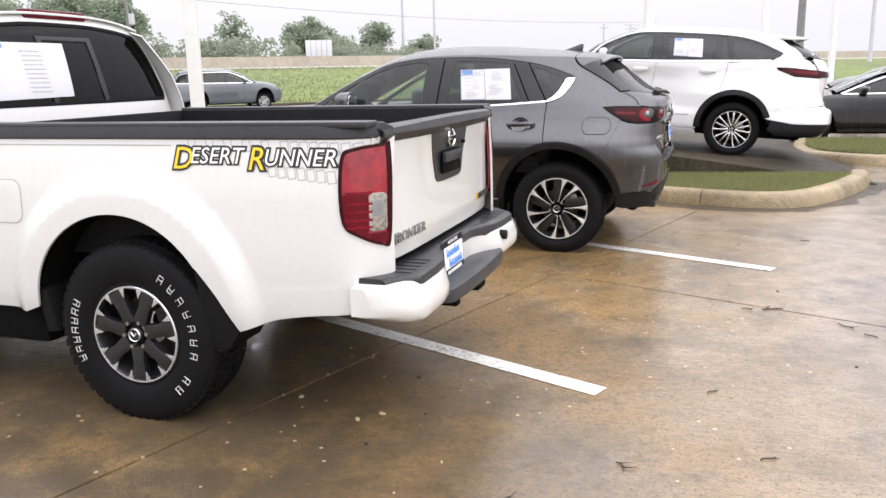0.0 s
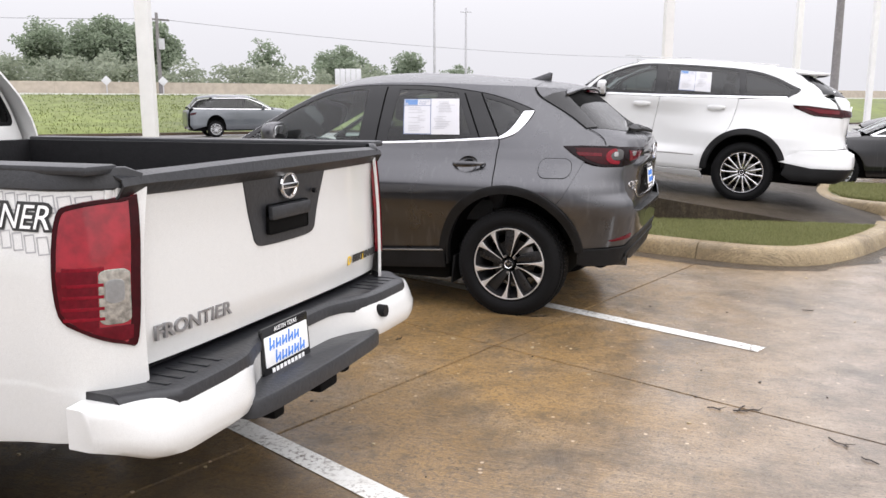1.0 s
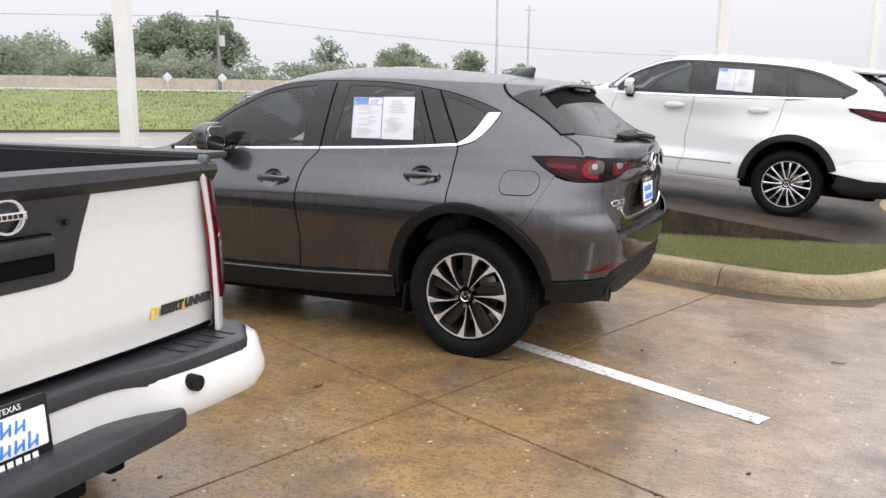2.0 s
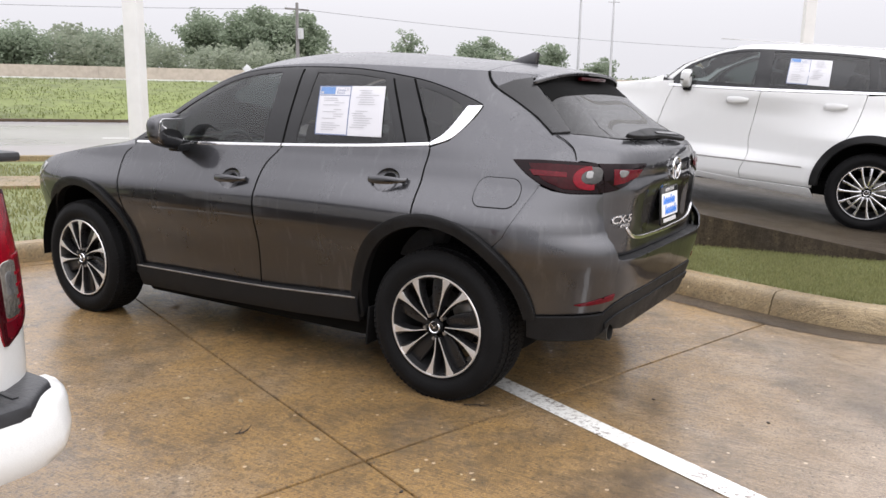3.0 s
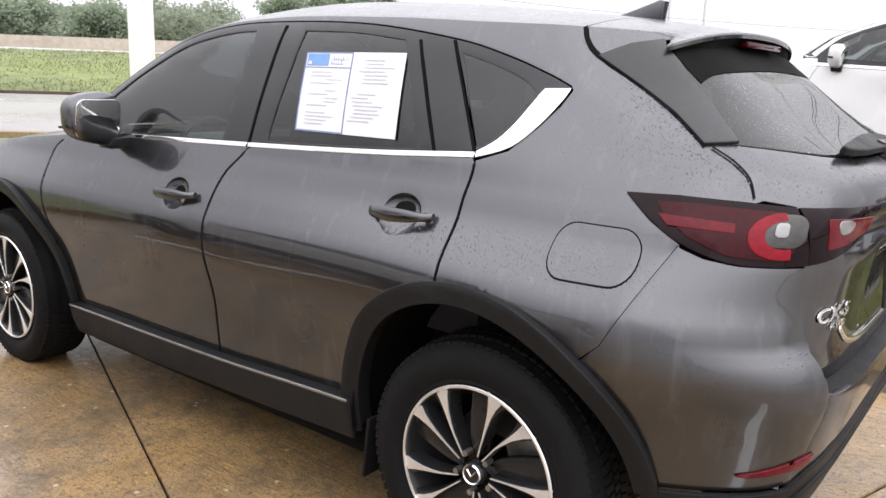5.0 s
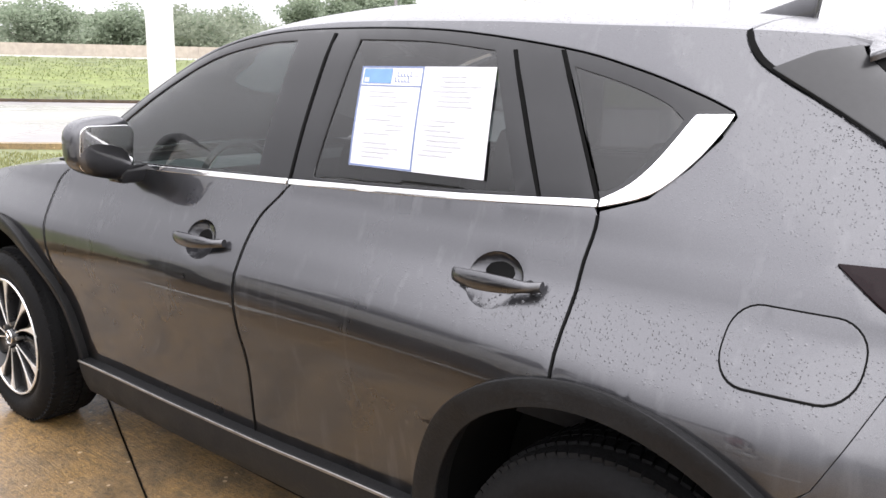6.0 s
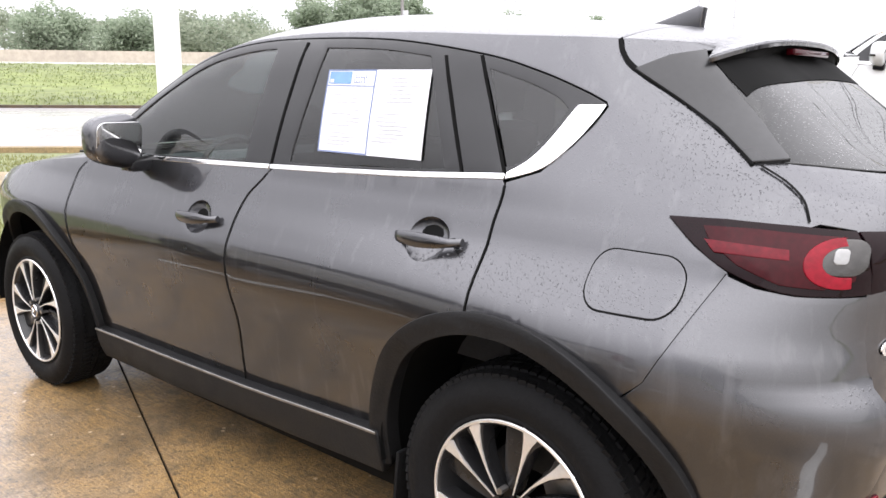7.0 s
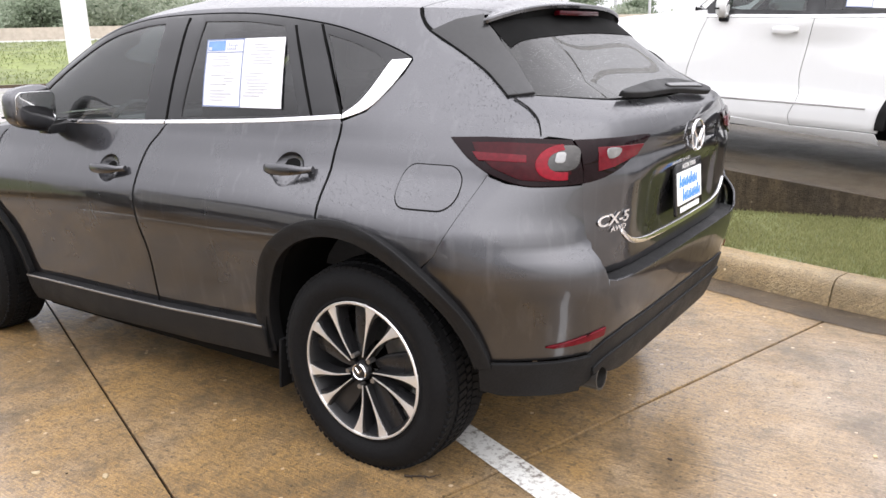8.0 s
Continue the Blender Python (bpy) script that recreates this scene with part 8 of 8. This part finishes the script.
    patch("windscreen", car, LIGHT_GLASS, top, [(x, min(edge(x), 0.76) - 0.03) for x in xs][::-1] + [(-2.3, 0.4), (-2.34, 0), (-2.3, -0.4)] + [(x, 0.03 - min(edge(x), 0.76)) for x in xs], step=0.08, thick=0.004, **over)
    xs = np.linspace(-3.55, -2.18, 14)
    he = lambda x: float(S.side(np.array(x), crest(x))) - 0.004
    patch("bonnet", car, PEARL_PAINT, hood, [(x, he(x)) for x in xs] + [(-2.3, 0.5), (-2.36, 0), (-2.3, -0.5)] + [(x, -he(x)) for x in xs[::-1]] + [(-3.66, -0.5), (-3.7, 0), (-3.66, 0.5)], step=0.06, **over)
    nose_f = lambda a, b: S.on_front(a, b)
    patch("front_bumper", car, PEARL_PAINT, nose_f, [(-0.68, 0.3), (0.68, 0.3), (0.68, 0.9), (-0.68, 0.9)], step=0.08, out=(-1, 0, 0))
    patch("grille", car, GLOSS_BLACK, nose_f, [(-0.5, 0.5), (0.5, 0.5), (0.4, 0.82), (-0.4, 0.82)], step=0.08, lift=0.01, out=(-1, 0, 0))
    patch("rear_bumper", car, PEARL_PAINT, bump, [(0.72, 0.52), (0.72, 0.75), (0.6, 0.715), (-0.6, 0.715), (-0.72, 0.75), (-0.72, 0.52)], step=0.05, **rearward)
    patch("bumper_skirt", car, CLADDING, bump, [(0.72, 0.33), (0.72, 0.515), (-0.72, 0.515), (-0.72, 0.33)], step=0.05, lift=0.006, **rearward)
    up = Matrix(((0, 0, 1, 0), (1, 0, 0, 0), (0, 1, 0, 0), (0, 0, 0, 1)))
    plate(tailgate, Matrix.Translation((0.985, 0, 0.90)) @ up)
    bm = bmesh.new()
    for i in range(32):
        a, b = 2 * math.pi * i / 32, 2 * math.pi * (i + 1) / 32
        rod(bm, (1.0, 0.06 * math.cos(a), 1.08 + 0.04 * math.sin(a)), (1.0, 0.06 * math.cos(b), 1.08 + 0.04 * math.sin(b)), 0.006, seg=6)
    part("emblem", bm, CHROME, tailgate, "oval chrome emblem")
    part("gate_strip", box(0.99, 1.005, -0.3, 0.3, 0.775, 0.795, 0.004), CHROME, tailgate)
    bm = bmesh.new()
    boxed(bm, -0.012, 0.012, -0.22, 0.22, -0.008, 0.012, 0.006, pose(0.86, 0.0, 1.24, 0, -48, 0))
    part("rear_wiper", bm, GLOSS_BLACK, tailgate)
    part("aerial_fin", slab([(-0.10, 0), (0.075, 0), (0.075, 0.05), (0.05, 0.055), (-0.05, 0.018)], 0.034, 0.006, pose(0.15, 0.017, 1.685, 90, 2, 0)), PEARL_PAINT, car)
    tub = bmesh.new()
    boxed(tub, -3.4, 0.8, -0.75, 0.75, 0.26, 0.42, 0.05)
    boxed(tub, -2.6, -2.4, -0.75, 0.75, 0.4, 1.05, 0.05)
    boxed(tub, 0.72, 0.82, -0.65, 0.65, 0.3, 1.05, 0.05)
    part("floor_pan", tub, DARK, car)
    for x in (-1.6, -0.7):
        for y in (-0.4, 0.4):
            seat(car, x, y, 0.68, CABIN)
    part("dashboard", box(-2.5, -2.15, -0.72, 0.72, 0.8, 1.08, 0.08), CABIN, car)
    patch("inner_panel", car, DARK, back, [(-0.7, 0.4), (0.7, 0.4), (0.7, 1.15), (-0.7, 1.15)], step=0.1, lift=-0.025, thick=0.0, **rearward)
    low, high = (0, 0.92, 1.03, 1.105, 1.135, 1.17, 1.25, 1.55, 1.72), (0, 0.93, 1.125, 1.255, 1.31, 1.355, 1.455, 1.655, 1.765)
    for ob in car.children_recursive:
        if ob.type == "MESH" and not ob.name.startswith("wheel") and not ob.parent.name.startswith(("wheel", "tyre", "rim", "spoke")):
            for v in ob.data.vertices:
                v.co.z = float(np.interp(v.co.z, low, high))
                if v.co.x > 0.5:
                    v.co.x = 0.5 + (v.co.x - 0.5) * float(np.interp(v.co.z, (1.25, 1.5), (1.42, 1.55)))
    return car


family_suv()

# ---- the black saloon and dark SUVs beyond ----

SALOON_SHELL = Shell(
    section=[(0.18, 0.78), (0.28, 0.86), (0.4, 0.89), (0.6, 0.89), (0.8, 0.875), (0.9, 0.85), (0.96, 0.82), (1.05, 0.77), (1.2, 0.68), (1.32, 0.60), (1.40, 0.5)],
    rear=[(0.2, 1.0), (0.4, 1.12), (0.7, 1.12), (0.9, 1.08), (0.97, 0.9), (1.05, 0.5), (1.2, 0.2), (1.32, -0.1), (1.42, -0.5)],
    front=[(0.2, -3.6), (0.5, -3.7), (0.75, -3.6), (0.88, -3.1), (0.95, -2.5), (1.05, -2.2), (1.2, -1.9), (1.32, -1.55), (1.42, -1.2)],
    taper=[(0.9, 0), (1.4, 0.05)], nose=0.03, bulges=[(0, 0.5, 0.6, 0.9, 0.03), (-2.8, 0.5, 0.6, 0.85, 0.03)])


def saloon(m, paint, tall, label):
    """A plain dark car; tall raises its roof into an SUV's."""
    car = thing("dark_car", m, label, "car", "dark cars beyond the island")
    S = SALOON_SHELL
    side = S.on_side
    k = 1 if not tall else 1.22
    over = dict(out=(0, 0, 1))
    if tall:
        rail = curve([(-2.3, 0.95), (-1.9, 1.14), (-1.5, 1.28), (-1.2, 1.325), (-0.5, 1.33), (0.2, 1.31), (0.6, 1.25), (0.9, 1.0)])
        spine = curve([(-3.65, 0.72), (-3.4, 0.86), (-2.9, 0.95), (-2.5, 0.99), (-2.0, 1.2), (-1.6, 1.36), (-1.2, 1.40), (-0.5, 1.41), (0.2, 1.39), (0.62, 1.33), (0.85, 1.12), (1.05, 0.97)])
    else:
        rail = curve([(-2.3, 0.95), (-1.9, 1.14), (-1.5, 1.28), (-1.2, 1.325), (-0.5, 1.32), (0.0, 1.22), (0.5, 1.0), (0.7, 0.95)])
        spine = curve([(-3.65, 0.68), (-3.4, 0.82), (-2.9, 0.93), (-2.5, 0.97), (-2.0, 1.2), (-1.6, 1.37), (-1.2, 1.43), (-0.6, 1.43), (-0.1, 1.33), (0.4, 1.12), (0.75, 1.03), (1.05, 0.99)])

    def top(a, b):
        zr = rail(a)
        return np.stack([a, b, zr + (spine(a) - zr) * (1 - np.clip(np.abs(b) / np.maximum(S.side(a, zr), 0.3), 0, 1.1) ** 3)], -1)

    for right in (False, True):
        kw = dict(right=right)
        body = [(-0.42, 0.24)] + arc(0, 0.34, 0.40, 184, 4, 16) + [(0.9, 0.26), (1.03, 0.4), (1.0, 0.8), (0.85, 0.93), (0.4, 0.935), (-2.4, 0.915), (-2.9, 0.86), (-3.4, 0.74), (-3.5, 0.6), (-3.45, 0.3), (-3.2, 0.28)] + arc(-2.8, 0.34, 0.40, 176, 4, 16) + [(-2.35, 0.24)]
        patch("body_side", car, paint, side, body, step=0.07, **kw)
        rear_pts = [(0.2, 1.285), (0.58, 1.22), (0.8, 1.06), (0.86, 0.945)] if tall else [(0.0, 1.19), (0.42, 1.02), (0.6, 0.945)]
        house = smooth_line([(-2.35, 0.925), (-1.9, 1.12), (-1.5, 1.255), (-1.2, 1.30), (-0.5, 1.295)] + rear_pts, per=3)
        w1 = [(-2.12, 0.96), (-1.85, 1.09), (-1.5, 1.21), (-1.25, 1.25), (-1.22, 0.965)]
        w2 = [(-1.14, 1.255), (-0.55, 1.25), (0.2, 1.235), (0.5, 1.17), (0.6, 0.99), (-1.12, 0.967)] if tall else [(-1.14, 1.255), (-0.55, 1.25), (-0.12, 1.17), (0.22, 1.02), (0.2, 0.975), (-1.12, 0.967)]
        patch("window_surround", car, CHROME, side, [house, [(x * 0.985 - 0.012, z - 0.016) for x, z in house]], step=0.06, lift=0.006, thick=0.008, label="bright trim round the side windows", **kw)
        patch("pillars", car, GLOSS_BLACK, side, [house, w1, w2], step=0.06, lift=0.001, **kw)
        patch("side_window", car, DARK_GLASS, side, w1, step=0.1, thick=0.004, lift=-0.004, **kw)
        patch("side_window", car, DARK_GLASS, side, w2, step=0.1, thick=0.004, lift=-0.004, **kw)
        patch("tail_lamp", car, DEEP_RED, side, [(0.75, 0.82), (0.98, 0.80), (1.0, 0.72), (0.8, 0.75)], step=0.05, lift=0.006, **kw)
        patch("headlamp", car, CLEAR_LENS, side, [(-3.48, 0.66), (-3.3, 0.74), (-3.05, 0.77), (-3.2, 0.69), (-3.4, 0.62)], step=0.05, lift=0.006, **kw)
        for cx_ in (0, -2.8):
            liner(car, cx_, 0.86, 0.40, 0.34, right)
            wheel(car, cx_, 0.885, 0.335, 0.22, 0.235, (SILVER, SILVER), right, "silver alloy wheel", 40, "bright", 10)
        mirror(car, -1.95, 0.80, 0.99, paint, (0.15, 0.2, 0.13), right)
    end = 0.6 if tall else -0.2
    xs = np.linspace(-1.5, end, 12)
    e = lambda x: float(np.maximum(S.side(np.array(x), rail(x)), 0.3)) - 0.002
    patch("roof", car, paint, top, [(x, e(x)) for x in xs] + [(x, -e(x)) for x in xs[::-1]], step=0.08, **over)
    patch("windscreen", car, LIGHT_GLASS, top, [(-1.53, -0.55), (-1.53, 0.55), (-2.4, 0.66), (-2.45, 0), (-2.4, -0.66)], step=0.08, thick=0.004, **over)
    patch("rear_window", car, DARK_GLASS, top, [(end + 0.03, -0.55), (end + 0.03, 0.55), (0.9 if tall else 0.5, 0.56), (0.9 if tall else 0.5, -0.56)], step=0.08, thick=0.004, **over)
    patch("bonnet", car, paint, top, [(-2.47, -0.76), (-2.47, 0.76), (-3.3, 0.7), (-3.5, 0.3), (-3.5, -0.3), (-3.3, -0.7)], step=0.08, **over)
    patch("boot_lid", car, paint, top, [(0.91 if tall else 0.52, -0.62), (0.91 if tall else 0.52, 0.62), (1.0, 0.55), (1.0, -0.55)], step=0.08, **over)
    patch("front_bumper", car, paint, S.on_front, [(-0.7, 0.25), (0.7, 0.25), (0.7, 0.72), (-0.7, 0.72)], step=0.1, out=(-1, 0, 0))
    patch("rear_bumper", car, paint, S.on_back, [(-0.7, 0.26), (0.7, 0.26), (0.7, 0.9), (-0.7, 0.9)], step=0.1, out=(1, 0, 0))
    part("floor_pan", box(-3.3, 0.9, -0.74, 0.74, 0.2, 0.55, 0.05), DARK, car)
    if tall:
        for ob in car.children_recursive:
            if ob.type == "MESH" and not ob.parent.name.startswith(("wheel", "tyre", "rim", "spoke")):
                ob.data.transform(Matrix.Diagonal((1.02, 1.02, 1.25, 1)))
    return car


saloon(pose(5.6, 10.75, 0.0, 0, 0, 0), BLACK_PAINT, False, "black saloon car with bright window trim, wet with rain")
saloon(pose(7.2, 15.0, 0.0, 0, 0, 0), BLACK_PAINT, True, "black SUV parked in the far row")
saloon(pose(13.5, 16.0, 0.0, 0, 0, 0), SLATE_PAINT, True, "dark grey SUV parked in the far row")
saloon(pose(-20.3, 23.3, 0.19, 0, 0, 228), SLATE_PAINT, True, "grey SUV driving past on the road beyond the lawn")
